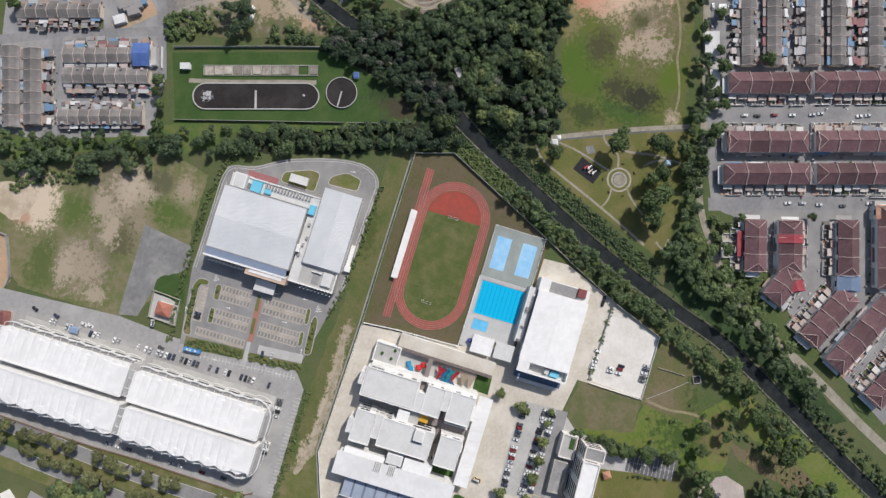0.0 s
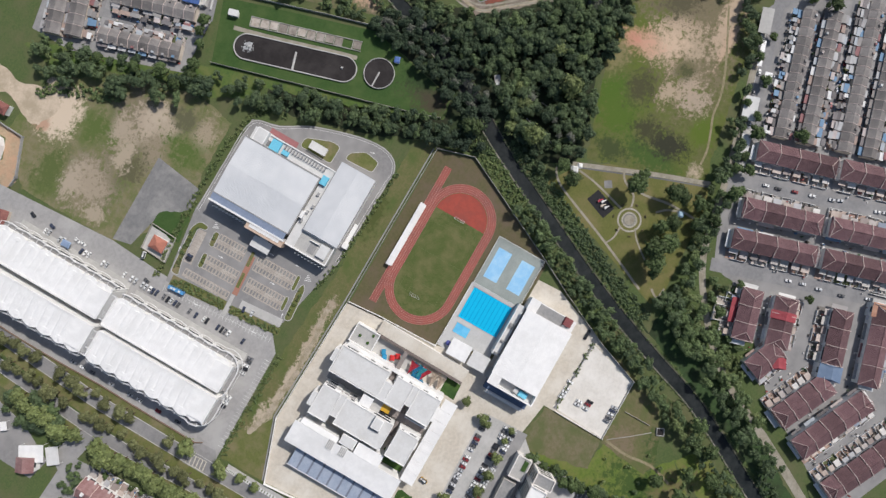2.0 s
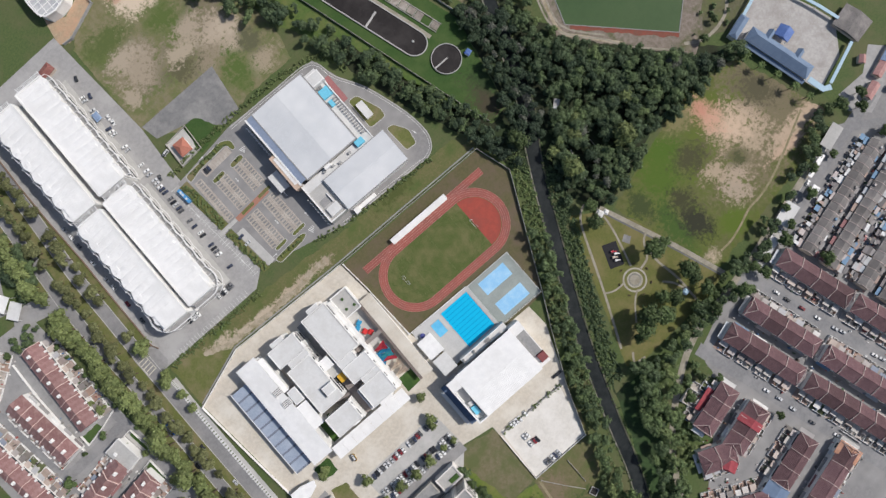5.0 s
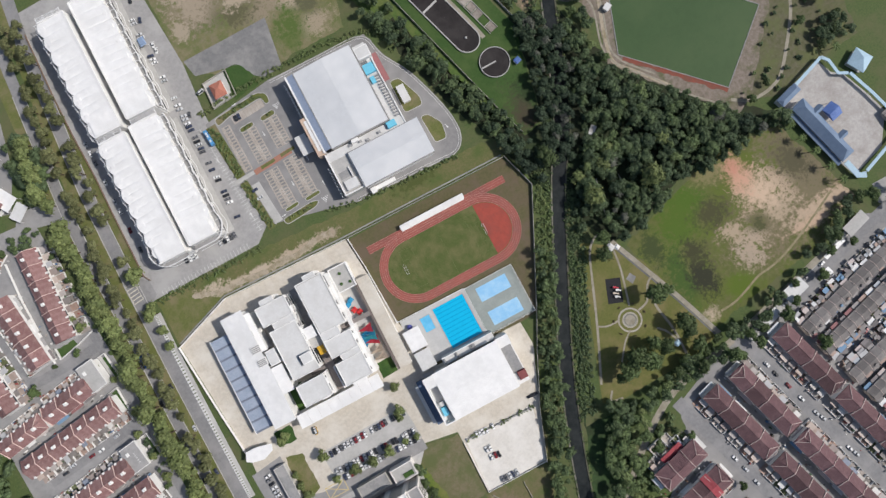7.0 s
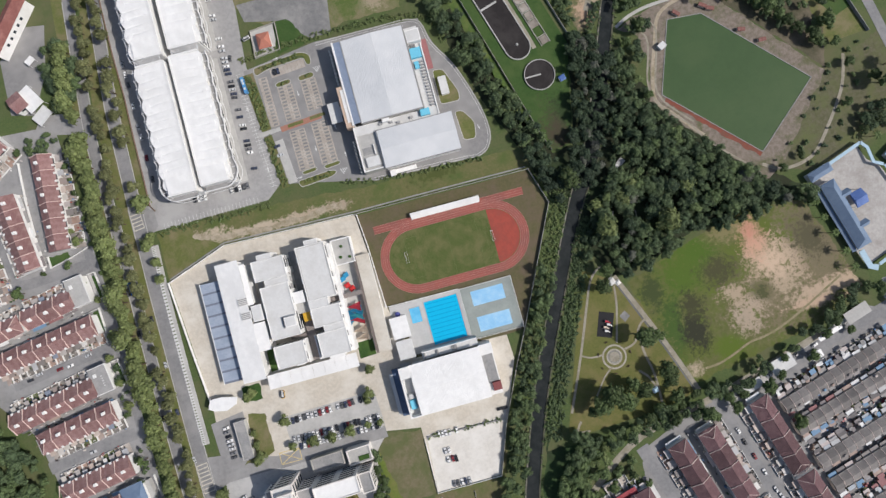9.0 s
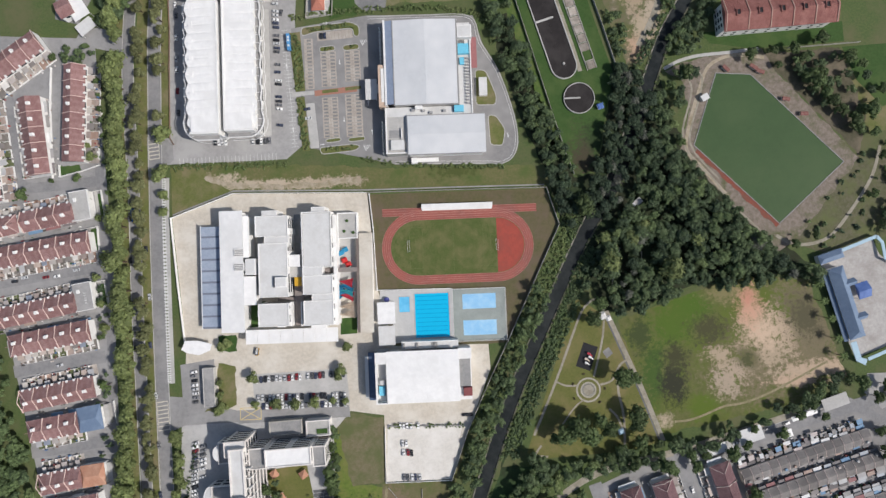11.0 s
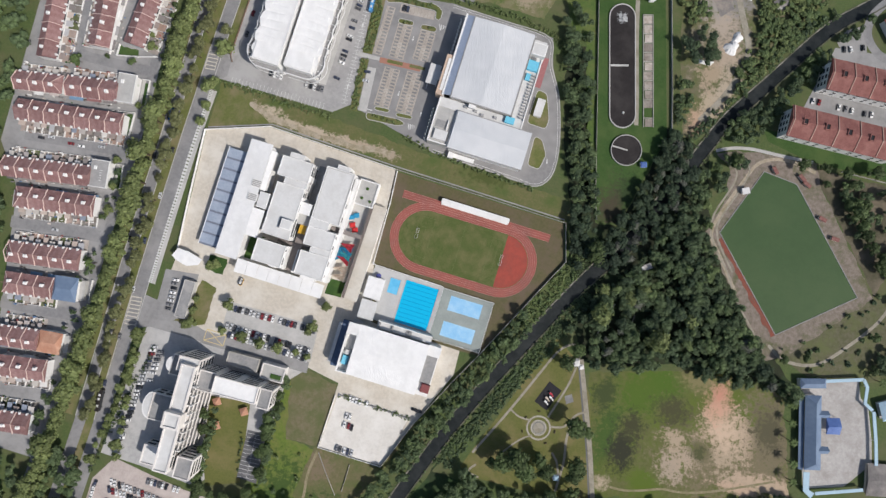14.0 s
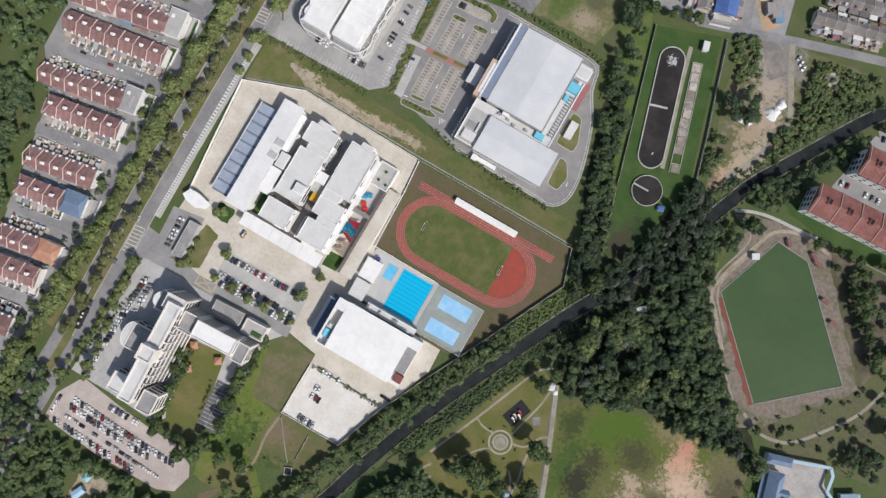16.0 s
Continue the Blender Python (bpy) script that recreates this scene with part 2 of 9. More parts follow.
M["leaf_mid"] = mat("mixed_leaves", (0.084, 0.132, 0.046), (0.052, 0.094, 0.034), 0.13, 0.75, (0.142, 0.182, 0.060), 0.08, island=0.38, trans=0.2)
M["path"] = mat("pale_path", (0.33, 0.30, 0.25), (0.27, 0.25, 0.20), 0.8, 0.95, (0.22, 0.20, 0.15), 0.15)
M["path_pale"] = mat("pale_ring_paving", (0.40, 0.375, 0.33), (0.33, 0.31, 0.265), 0.8, 0.95, (0.28, 0.26, 0.21), 0.15)
M["asphalt"] = mat("grey_asphalt", (0.255, 0.25, 0.247), (0.215, 0.212, 0.21), 0.35, 0.9, (0.30, 0.295, 0.29), 0.05, band3=(0.42, 0.6))
M["asphalt_light"] = mat("pale_worn_asphalt", (0.325, 0.318, 0.31), (0.275, 0.27, 0.265), 0.35, 0.9, (0.37, 0.362, 0.352), 0.05)
M["asphalt_dark"] = mat("dark_asphalt", (0.125, 0.125, 0.13), (0.10, 0.10, 0.105), 0.9, 0.9, (0.15, 0.15, 0.15), 0.06)
M["asphalt_mid"] = mat("mid_grey_asphalt", (0.245, 0.238, 0.234), (0.200, 0.196, 0.194), 0.4, 0.9, (0.285, 0.278, 0.270), 0.05)
M["road"] = mat("road_asphalt", (0.225, 0.223, 0.225), (0.185, 0.184, 0.187), 0.5, 0.9, (0.265, 0.26, 0.258), 0.05)
M["pad"] = mat("old_asphalt_pad", (0.205, 0.203, 0.20), (0.16, 0.16, 0.16), 0.3, 0.9, (0.26, 0.255, 0.245), 0.07)
M["concrete"] = mat("pale_concrete", (0.54, 0.49, 0.415), (0.46, 0.42, 0.355), 0.5, 0.9, (0.59, 0.555, 0.49), 0.06)
M["concrete_grey"] = mat("grey_concrete", (0.42, 0.41, 0.39), (0.36, 0.355, 0.34), 0.6, 0.9, (0.47, 0.46, 0.44), 0.06)
M["deck"] = mat("pool_deck", (0.46, 0.46, 0.45), (0.42, 0.42, 0.415), 1.0, 0.8, (0.5, 0.5, 0.49), 0.1)
M["paver_tan"] = mat("tan_pavers", (0.385, 0.340, 0.295), (0.310, 0.280, 0.245), 0.5, 0.9, (0.43, 0.39, 0.345), 0.10)
M["paver_red"] = mat("red_pavers", (0.36, 0.18, 0.13), (0.30, 0.15, 0.11), 1.5, 0.9)
M["line"] = mat("road_paint", (0.72, 0.72, 0.70), (0.55, 0.55, 0.53), 1.0, 0.7)
M["line_yellow"] = mat("yellow_paint", (0.62, 0.50, 0.25), (0.5, 0.4, 0.2), 1.0, 0.7)
M["track"] = mat("red_track", (0.315, 0.098, 0.078), (0.27, 0.085, 0.068), 0.8, 0.9, (0.225, 0.085, 0.07), 0.06)
M["track_red"] = mat("red_infield", (0.34, 0.070, 0.050), (0.29, 0.062, 0.045), 0.3, 0.9, (0.24, 0.065, 0.05), 0.06)
M["court"] = mat("court_grey_green", (0.27, 0.30, 0.28), (0.24, 0.27, 0.255), 0.8, 0.7, (0.30, 0.33, 0.31), 0.08)
M["court_blue"] = mat("court_sky_blue", (0.26, 0.51, 0.74), (0.22, 0.46, 0.70), 0.5, 0.6, (0.36, 0.58, 0.76), 0.12)
M["pool"] = mat("pool_tiles", (0.008, 0.45, 0.72), (0.006, 0.41, 0.68), 0.8, 0.12, spec=0.5)
M["pool_line"] = mat("lane_tiles", (0.004, 0.32, 0.62), rough=0.12)
M["pond"] = mat("green_pond_water", (0.058, 0.098, 0.040), (0.053, 0.090, 0.037), 0.1, 0.12, (0.066, 0.104, 0.044), 0.02, spec=0.35)
M["tank"] = mat("tank_water", (0.030, 0.026, 0.025), (0.024, 0.021, 0.02), 0.3, 0.4, (0.045, 0.04, 0.038), 0.06, spec=0.2)
M["foam"] = mat("aeration_foam", (0.5, 0.52, 0.52), (0.25, 0.25, 0.25), 1.2, 0.8)
M["river"] = mat("dark_river_water", (0.020, 0.024, 0.024), (0.014, 0.017, 0.018), 0.25, 0.35, (0.032, 0.036, 0.036), 0.08, spec=0.12)
M["white_roof"] = mat("white_metal_roof", (0.79, 0.785, 0.77), (0.74, 0.735, 0.725), 0.25, 0.5, (0.70, 0.695, 0.68), 0.06, ribs=('X', 1.6), rib_bump=0.25)
M["white_roof_y"] = mat("white_metal_roof_cross", (0.79, 0.785, 0.77), (0.74, 0.735, 0.725), 0.25, 0.5, (0.70, 0.695, 0.68), 0.06, ribs=('Y', 1.6), rib_bump=0.25)
M["grey_roof"] = mat("light_grey_metal_roof", (0.56, 0.575, 0.59), (0.52, 0.535, 0.55), 0.4, 0.45, (0.60, 0.61, 0.62), 0.05, ribs=('X', 1.6), rib_bump=0.25)
M["flat_roof"] = mat("flat_roof_membrane", (0.61, 0.61, 0.60), (0.565, 0.565, 0.555), 0.5, 0.9, (0.53, 0.525, 0.51), 0.09)
M["flat_dark"] = mat("dark_flat_roof", (0.27, 0.27, 0.27), (0.22, 0.22, 0.22), 0.6, 0.9, (0.33, 0.32, 0.31), 0.1)
M["white_wall"] = mat("white_plaster", (0.76, 0.755, 0.74), (0.70, 0.695, 0.68), 0.7, 0.8, (0.66, 0.65, 0.63), 0.1)
M["office_wall"] = mat("off_white_render", (0.72, 0.69, 0.655), (0.66, 0.63, 0.60), 0.5, 0.8, (0.57, 0.53, 0.50), 0.1)
M["cream_wall"] = mat("cream_plaster", (0.60, 0.53, 0.45), (0.54, 0.47, 0.40), 0.7, 0.8, (0.5, 0.43, 0.36), 0.1)
M["orange_wall"] = mat("pale_orange_fascia", (0.60, 0.45, 0.34), (0.54, 0.40, 0.30), 0.7, 0.7, (0.48, 0.36, 0.28), 0.15)
M["blue_grey"] = mat("blue_grey_awning", (0.33, 0.38, 0.47), (0.29, 0.34, 0.42), 0.7, 0.6, (0.38, 0.43, 0.51), 0.1, ribs=('Y', 1.2), rib_bump=0.2)
M["glass"] = mat("dark_window_glass", (0.035, 0.045, 0.055), rough=0.22, spec=0.5)
M["glass_blue"] = mat("blue_glazing", (0.10, 0.14, 0.22), rough=0.15, spec=0.6)
M["tile_red"] = mat("red_brown_roof_tiles", (0.250, 0.138, 0.132), (0.195, 0.104, 0.100), 1.5, 0.85, (0.31, 0.198, 0.186), 0.12, ribs=('X', 3.0), rib_bump=0.5, rand=0.14)
M["tile_dark"] = mat("dark_maroon_roof_tiles", (0.145, 0.080, 0.086), (0.105, 0.060, 0.065), 1.5, 0.85, (0.172, 0.102, 0.106), 0.15, ribs=('X', 3.0), rib_bump=0.5, rand=0.30)
M["tile_apt"] = mat("brick_red_roof_tiles", (0.245, 0.100, 0.086), (0.195, 0.078, 0.068), 1.2, 0.85, (0.30, 0.14, 0.12), 0.12, ribs=('X', 3.0), rib_bump=0.5)
M["roof_old"] = mat("weathered_grey_roof", (0.185, 0.172, 0.166), (0.135, 0.126, 0.122), 0.5, 0.9, (0.26, 0.24, 0.225), 0.12, ribs=('X', 2.5), rib_bump=0.4, rand=0.25)
M["roof_bright"] = mat("faded_crimson_roof", (0.30, 0.050, 0.062), (0.24, 0.040, 0.050), 0.6, 0.7, (0.36, 0.085, 0.095), 0.12)
M["roof_orange"] = mat("orange_roof_tiles", (0.44, 0.225, 0.145), (0.36, 0.18, 0.12), 1.0, 0.85, (0.50, 0.30, 0.21), 0.12)
M["roof_blue"] = mat("blue_metal_roof", (0.075, 0.14, 0.36), (0.065, 0.12, 0.31), 0.6, 0.5, (0.10, 0.17, 0.40), 0.1, ribs=('X', 1.6), rib_bump=0.3)
M["roof_pink"] = mat("faded_pink_sheet", (0.40, 0.215, 0.20), (0.34, 0.18, 0.165), 0.6, 0.7, (0.46, 0.28, 0.26), 0.1, ribs=('X', 1.6), rib_bump=0.3)
M["roof_blue_pale"] = mat("faded_blue_sheet", (0.22, 0.30, 0.44), (0.18, 0.25, 0.38), 0.6, 0.6, (0.28, 0.36, 0.48), 0.1, ribs=('X', 1.6), rib_bump=0.3)
M["roof_slate"] = mat("slate_blue_roof", (0.135, 0.19, 0.28), (0.115, 0.165, 0.25), 0.8, 0.7, (0.16, 0.22, 0.31), 0.1)
M["trim_blue"] = mat("sky_blue_trim", (0.36, 0.50, 0.60), (0.32, 0.45, 0.54), 0.8, 0.7)
M["tank_blue"] = mat("cyan_plant_roof", (0.16, 0.52, 0.68), (0.14, 0.46, 0.62), 0.8, 0.6)
M["awning"] = palette_mat("porch_awnings", [(0.56, 0.53, 0.50), (0.40, 0.37, 0.35), (0.30, 0.25, 0.23), (0.50, 0.47, 0.43), (0.24, 0.27, 0.33), (0.46, 0.38, 0.33), (0.66, 0.64, 0.61), (0.22, 0.20, 0.19), (0.44, 0.44, 0.45), (0.42, 0.38, 0.36), (0.52, 0.44, 0.39)], 0.7)
M["awning_pale"] = palette_mat("pale_sheet_roofs", [(0.55, 0.58, 0.60), (0.62, 0.61, 0.59), (0.45, 0.48, 0.50), (0.36, 0.34, 0.33)], 0.6)
M["awning_old"] = palette_mat("lean_to_roofs", [(0.34, 0.33, 0.33), (0.66, 0.66, 0.65), (0.13, 0.12, 0.12), (0.24, 0.22, 0.21), (0.16, 0.27, 0.40), (0.40, 0.43, 0.46), (0.27, 0.13, 0.13), (0.44, 0.44, 0.44), (0.36, 0.27, 0.23), (0.18, 0.17, 0.17), (0.28, 0.27, 0.26), (0.48, 0.42, 0.40), (0.20, 0.18, 0.18), (0.30, 0.28, 0.27)], 0.8)
M["clutter"] = palette_mat("yard_clutter", [(0.62, 0.61, 0.59), (0.10, 0.09, 0.085), (0.34, 0.32, 0.30), (0.75, 0.74, 0.72), (0.20, 0.13, 0.10), (0.05, 0.10, 0.04), (0.48, 0.46, 0.44), (0.08, 0.16, 0.30), (0.30, 0.08, 0.07), (0.22, 0.21, 0.20), (0.55, 0.50, 0.45), (0.06, 0.055, 0.05)], 0.7, island=True)
M["yard"] = palette_mat("tiled_yards", [(0.36, 0.32, 0.29), (0.42, 0.39, 0.36), (0.38, 0.27, 0.22), (0.24, 0.22, 0.20), (0.48, 0.43, 0.39), (0.13, 0.15, 0.07), (0.42, 0.34, 0.30)], 0.85, dirt=0.3)
M["car"] = palette_mat("car_paint", [(0.75, 0.75, 0.75), (0.03, 0.03, 0.035), (0.48, 0.49, 0.50), (0.72, 0.72, 0.71), (0.18, 0.18, 0.19), (0.02, 0.02, 0.024), (0.22, 0.025, 0.03), (0.55, 0.56, 0.57), (0.05, 0.06, 0.10), (0.78, 0.78, 0.77), (0.10, 0.10, 0.105), (0.74, 0.74, 0.73), (0.62, 0.62, 0.62)], 0.42, 0.0, 0.4, 0.04)
M["tyre"] = mat("tyre_rubber", (0.02, 0.02, 0.02), rough=0.9)
M["bark"] = mat("bark", (0.10, 0.075, 0.05), (0.07, 0.05, 0.035), 3.0, 0.95)
M["leaf"] = mat("broad_leaves", (0.092, 0.128, 0.048), (0.064, 0.098, 0.035), 0.3, 0.7, rand=0.28, island=0.35, trans=0.2)
M["leaf_olive"] = mat("olive_leaves", (0.168, 0.176, 0.082), (0.126, 0.140, 0.062), 0.5, 0.75, rand=0.25, island=0.4, trans=0.25)
M["leaf_light"] = mat("light_leaves", (0.172, 0.204, 0.078), (0.130, 0.166, 0.060), 0.3, 0.7, rand=0.20, island=0.35, trans=0.2)
M["leaf_wood"] = mat("mixed_wood_leaves", (0.06, 0.1, 0.04), scale=0.35, rough=0.75, island=0.30, trans=0.2, tints=(
    (0.0, (0.034, 0.053, 0.034)), (0.25, (0.054, 0.083, 0.044)), (0.5, (0.087, 0.124, 0.059)), (0.72, (0.116, 0.164, 0.066)), (0.92, (0.172, 0.206, 0.080)), (0.97, (0.130, 0.138, 0.110))))
M["palm"] = mat("palm_fronds", (0.085, 0.125, 0.035), (0.06, 0.09, 0.025), 0.5, 0.6, rand=0.2)
M["steel"] = mat("white_steel", (0.70, 0.70, 0.70), (0.62, 0.62, 0.62), 1.0, 0.45)
M["plant_unit"] = mat("grey_plant_units", (0.40, 0.40, 0.40), (0.30, 0.30, 0.30), 1.5, 0.6, island=0.3)
M["fence"] = mat("pale_fence_wall", (0.46, 0.44, 0.40), (0.38, 0.365, 0.33), 0.6, 0.9, (0.30, 0.29, 0.26), 0.08)
M["bus_blue"] = mat("blue_bus_paint", (0.10, 0.30, 0.56), rough=0.3)
M["truck_blue"] = mat("blue_tarpaulin", (0.03, 0.16, 0.55), rough=0.6)
M["yellow"] = mat("yellow_paintwork", (0.62, 0.36, 0.04), rough=0.4)
M["sail_red"] = mat("red_shade_cloth", (0.50, 0.05, 0.075), rough=0.8)
M["sail_blue"] = mat("blue_shade_cloth", (0.03, 0.24, 0.42), rough=0.8)
M["sail_teal"] = mat("teal_shade_cloth", (0.05, 0.36, 0.42), rough=0.8)
M["sail_cream"] = mat("cream_shade_cloth", (0.62, 0.52, 0.42), rough=0.8)
M["tent_teal"] = mat("pale_teal_fabric", (0.26, 0.52, 0.54), (0.22, 0.46, 0.50), 0.6, 0.7)
M["tent_blue"] = mat("light_blue_sheet", (0.36, 0.54, 0.68), (0.30, 0.47, 0.62), 0.6, 0.6)
M["mat_well_black"] = mat("black_mat_and_well_shade", (0.025, 0.025, 0.028), (0.018, 0.018, 0.02), 0.8, 0.9)
M["play_red"] = mat("red_play_plastic", (0.55, 0.04, 0.04), rough=0.4)
M["bed"] = mat("drying_bed_sludge", (0.33, 0.29, 0.25), (0.22, 0.19, 0.16), 0.3, 0.95, (0.40, 0.36, 0.32), 0.12, rand=0.32)


# ---- building helpers ----
def box(bm, x0, x1, y0, y1, z0, z1, taper=0.0):
    v = [bm.verts.new(p) for p in ((x0, y0, z0), (x1, y0, z0), (x1, y1, z0), (x0, y1, z0),
                                   (x0 + taper, y0 + taper, z1), (x1 - taper, y0 + taper, z1), (x1 - taper, y1 - taper, z1), (x0 + taper, y1 - taper, z1))]
    for f in ((3, 2, 1, 0), (4, 5, 6, 7), (0, 1, 5, 4), (1, 2, 6, 5), (2, 3, 7, 6), (3, 0, 4, 7)):
        bm.faces.new([v[i] for i in f])
    return bm


def prism(bm, pts, z0, z1):
    area = sum(a[0] * b[1] - b[0] * a[1] for a, b in zip(pts, pts[1:] + pts[:1]))
    if area < 0:
        pts = pts[::-1]
    lo = [bm.verts.new((x, y, z0)) for x, y in pts]
    hi = [bm.verts.new((x, y, z1)) for x, y in pts]
    bm.faces.new(hi)
    bm.faces.new(lo[::-1])
    k = len(pts)
    for i in range(k):
        bm.faces.new((lo[i], lo[(i + 1) % k], hi[(i + 1) % k], hi[i]))
    return bm


def loft(bm, a, b, close=False):
    """Faces between two rows of points of equal length."""
    va = [bm.verts.new(p) for p in a]
    vb = [bm.verts.new(p) for p in b]
    k = len(a)
    for i in range(k if close else k - 1):
        bm.faces.new((va[i], va[(i + 1) % k], vb[(i + 1) % k], vb[i]))


def cyl(bm, x, y, z0, z1, r0, r1=None, n=10):
    r1 = r0 if r1 is None else r1
    ring = [(math.cos(2 * math.pi * i / n), math.sin(2 * math.pi * i / n)) for i in range(n)]
    lo = [bm.verts.new((x + c * r0, y + s * r0, z0)) for c, s in ring]
    hi = [bm.verts.new((x + c * r1, y + s * r1, z1)) for c, s in ring]
    bm.faces.new(hi)
    bm.faces.new(lo[::-1])
    for i in range(n):
        bm.faces.new((lo[i], lo[(i + 1) % n], hi[(i + 1) % n], hi[i]))


def bar(bm, p, q, w, h):
    """A straight bar of width w and height h whose underside runs from p to q."""
    p, q = Vector(p), Vector(q)
    side = Vector((-(q - p).y, (q - p).x, 0)).normalized() * w / 2
    up = Vector((0, 0, h))
    v = [bm.verts.new(c) for c in (p - side, p + side, p + side + up, p - side + up, q - side, q + side, q + side + up, q - side + up)]
    for f in ((0, 1, 2, 3), (7, 6, 5, 4), (0, 4, 5, 1), (1, 5, 6, 2), (2, 6, 7, 3), (3, 7, 4, 0)):
        bm.faces.new([v[i] for i in f])


def ribbon(pts, width):
    """Outline of a strip of that width along a line of points."""
    left, right = [], []
    for i, p in enumerate(pts):
        a, b = pts[max(i - 1, 0)], pts[min(i + 1, len(pts) - 1)]
        d = Vector((b[0] - a[0], b[1] - a[1])).normalized()
        w = (width[i] if isinstance(width, (list, tuple)) else width) / 2
        left.append((p[0] - d.y * w, p[1] + d.x * w))
        right.append((p[0] + d.y * w, p[1] - d.x * w))
    return left, right


def smooth(pts, n=4):
    """Catmull-Rom through the points."""
    out = []
    for i in range(len(pts) - 1):
        p0, p1, p2, p3 = (Vector(pts[max(i - 1, 0)]), Vector(pts[i]), Vector(pts[i + 1]), Vector(pts[min(i + 2, len(pts) - 1)]))
        for k in range(n):
            t = k / n
            q = 0.5 * (2 * p1 + (p2 - p0) * t + (2 * p0 - 5 * p1 + 4 * p2 - p3) * t * t + (3 * p1 - p0 - 3 * p2 + p3) * t ** 3)
            out.append((q.x, q.y))
    out.append(tuple(pts[-1]))
    return out


def mesh_of(name, bm, material):
    bmesh.ops.recalc_face_normals(bm, faces=bm.faces)
    me = bpy.data.meshes.new(name)
    bm.to_mesh(me)
    bm.free()
    me.materials.append(material)
    return me


def part(name, bm, material, parent=None, label=""):
    ob = new(name, mesh_of(name, bm, material))
    if parent is not None:
        ob.parent = parent
    if label:
        tagged(ob, label)
    return ob


def thing(name, label, category, m=None, group="", kind=""):
    ob = new(name)
    ob.empty_display_size = 1.0
    if m is not None:
        ob.matrix_basis = m
    return tagged(ob, label, category, group, kind)


def B():
    return bmesh.new()


LEVEL = [0]


def patch(name, pts, z, material, label, category="ground", kind="structure"):
    """A slab of ground covering, top at z, with thickness below."""
    LEVEL[0] += 1
    z += 0.004 * (LEVEL[0] % 3)
    if category in ("field", "meadow", "verge", "vacant lot", "bank", "clearing", "forest floor", "river bank", "garden"):
        g, rough = random.Random(LEVEL[0]), []
        for p, q in zip(pts, pts[1:] + pts[:1]):
            k = max(int(math.dist(p, q) / 2.5), 1)
            rough.append(p)
            for i in range(1, k):
                f = i / k
                e = 0.5 * math.sin(0.9 * i + LEVEL[0]) + g.uniform(-0.55, 0.55)
                nx, ny = (q[1] - p[1]) / math.dist(p, q), (p[0] - q[0]) / math.dist(p, q)
                rough.append((p[0] + (q[0] - p[0]) * f + nx * e, p[1] + (q[1] - p[1]) * f + ny * e))
        pts = rough
    return tagged(part(name, prism(B(), pts, -0.4, z), material), label, category, kind=kind)


def strip(name, pts, width, z, material, label, category="road", n=4):
    LEVEL[0] += 1
    z += 0.004 * (LEVEL[0] % 8)
    a, b = ribbon(smooth(pts, n), width)
    bm = B()
    k = len(a)
    rows = [[bm.verts.new((*p, zz)) for p in side] for zz in (z, -0.4) for side in (a, b)]
    for i in range(k - 1):
        bm.faces.new((rows[0][i], rows[1][i], rows[1][i + 1], rows[0][i + 1]))
        bm.faces.new((rows[0][i], rows[0][i + 1], rows[2][i + 1], rows[2][i]))
        bm.faces.new((rows[1][i], rows[3][i], rows[3][i + 1], rows[1][i + 1]))
    return tagged(part(name, bm, material), label, category, kind="structure")


class Proto:
    """The first placing puts the thing itself, later ones copies that share its meshes."""
    def __init__(self, make, *args, **kw):
        self.make, self.ob = (lambda: make(*args, **kw)), None

    def put(self, m):
        if self.ob is None:
            self.ob = self.make()
            self.ob.matrix_basis = m
            return self.ob
        return copy_thing(self.ob, m)


rng = random.Random(7)

# ---- ground ----
bm = B()
bmesh.ops.create_grid(bm, x_segments=40, y_segments=40, size=2500)
tagged(part("ground", bm, M["ground"]), "green undergrowth and rough grass over level ground", "ground", kind="structure")
CAMPUS = -2.6

patch("vacant_lot", [(-4, 302), (27, 238), (30, 200), (24, 176), (-13, 178), (-40, 175), (-74, 196), (-86, 212), (-82, 284), (-50, 312)], 0.03, M["vacant"], "vacant lot of patchy grass and bare earth", "vacant lot")
patch("sandy_lane", [(-32, 352), (-16, 356), (-12, 339), (-17, 318), (-12, 298), (-20, 286), (-38, 294), (-39, 302), (-28, 323)], 0.045, mat("pale_lane_sand", (0.52, 0.43, 0.33), (0.45, 0.37, 0.28), 0.5, 0.95, (0.36, 0.30, 0.215), 0.08, bump=0.4), "pale sandy lane leading to the vacant lot", "clearing")
patch("asphalt_pad", [(-20, 210), (-27, 174), (-50, 174), (-58, 192), (-82, 199), (-84, 212)], 0.05, M["pad"], "worn grey asphalt pad on a vacant lot", "asphalt pad")
patch("utility_lawn", [(100, 222), (127, 116), (119, 90), (114, 69), (108, 50), (93, 48), (88, 66), (54, 208)], 0.03, M["lawn"], "bright green mown lawn round the treatment tanks", "lawn")
patch("scrub_strip", [(-182, 78), (-99, 72), (-36, 64), (65, 58), (73, 44), (-50, 50), (-141, 56), (-184, 43)], 0.03, M["scrub"], "scrubby grass strip between car park and school wall", "verge")
patch("verge_lawn", [(-182, 77), (-160, 76), (-157, 66), (-142, 57), (-184, 44)], 0.04, M["verge"], "green verge lawn beside the road", "lawn")
patch("sports_ground", [(-50, 47), (72, 41), (79, 15), (37, -62), (-46, -62), (-48, -20)], 0.03, M["dry"], "dry brown-green grass round the running track", "ground")
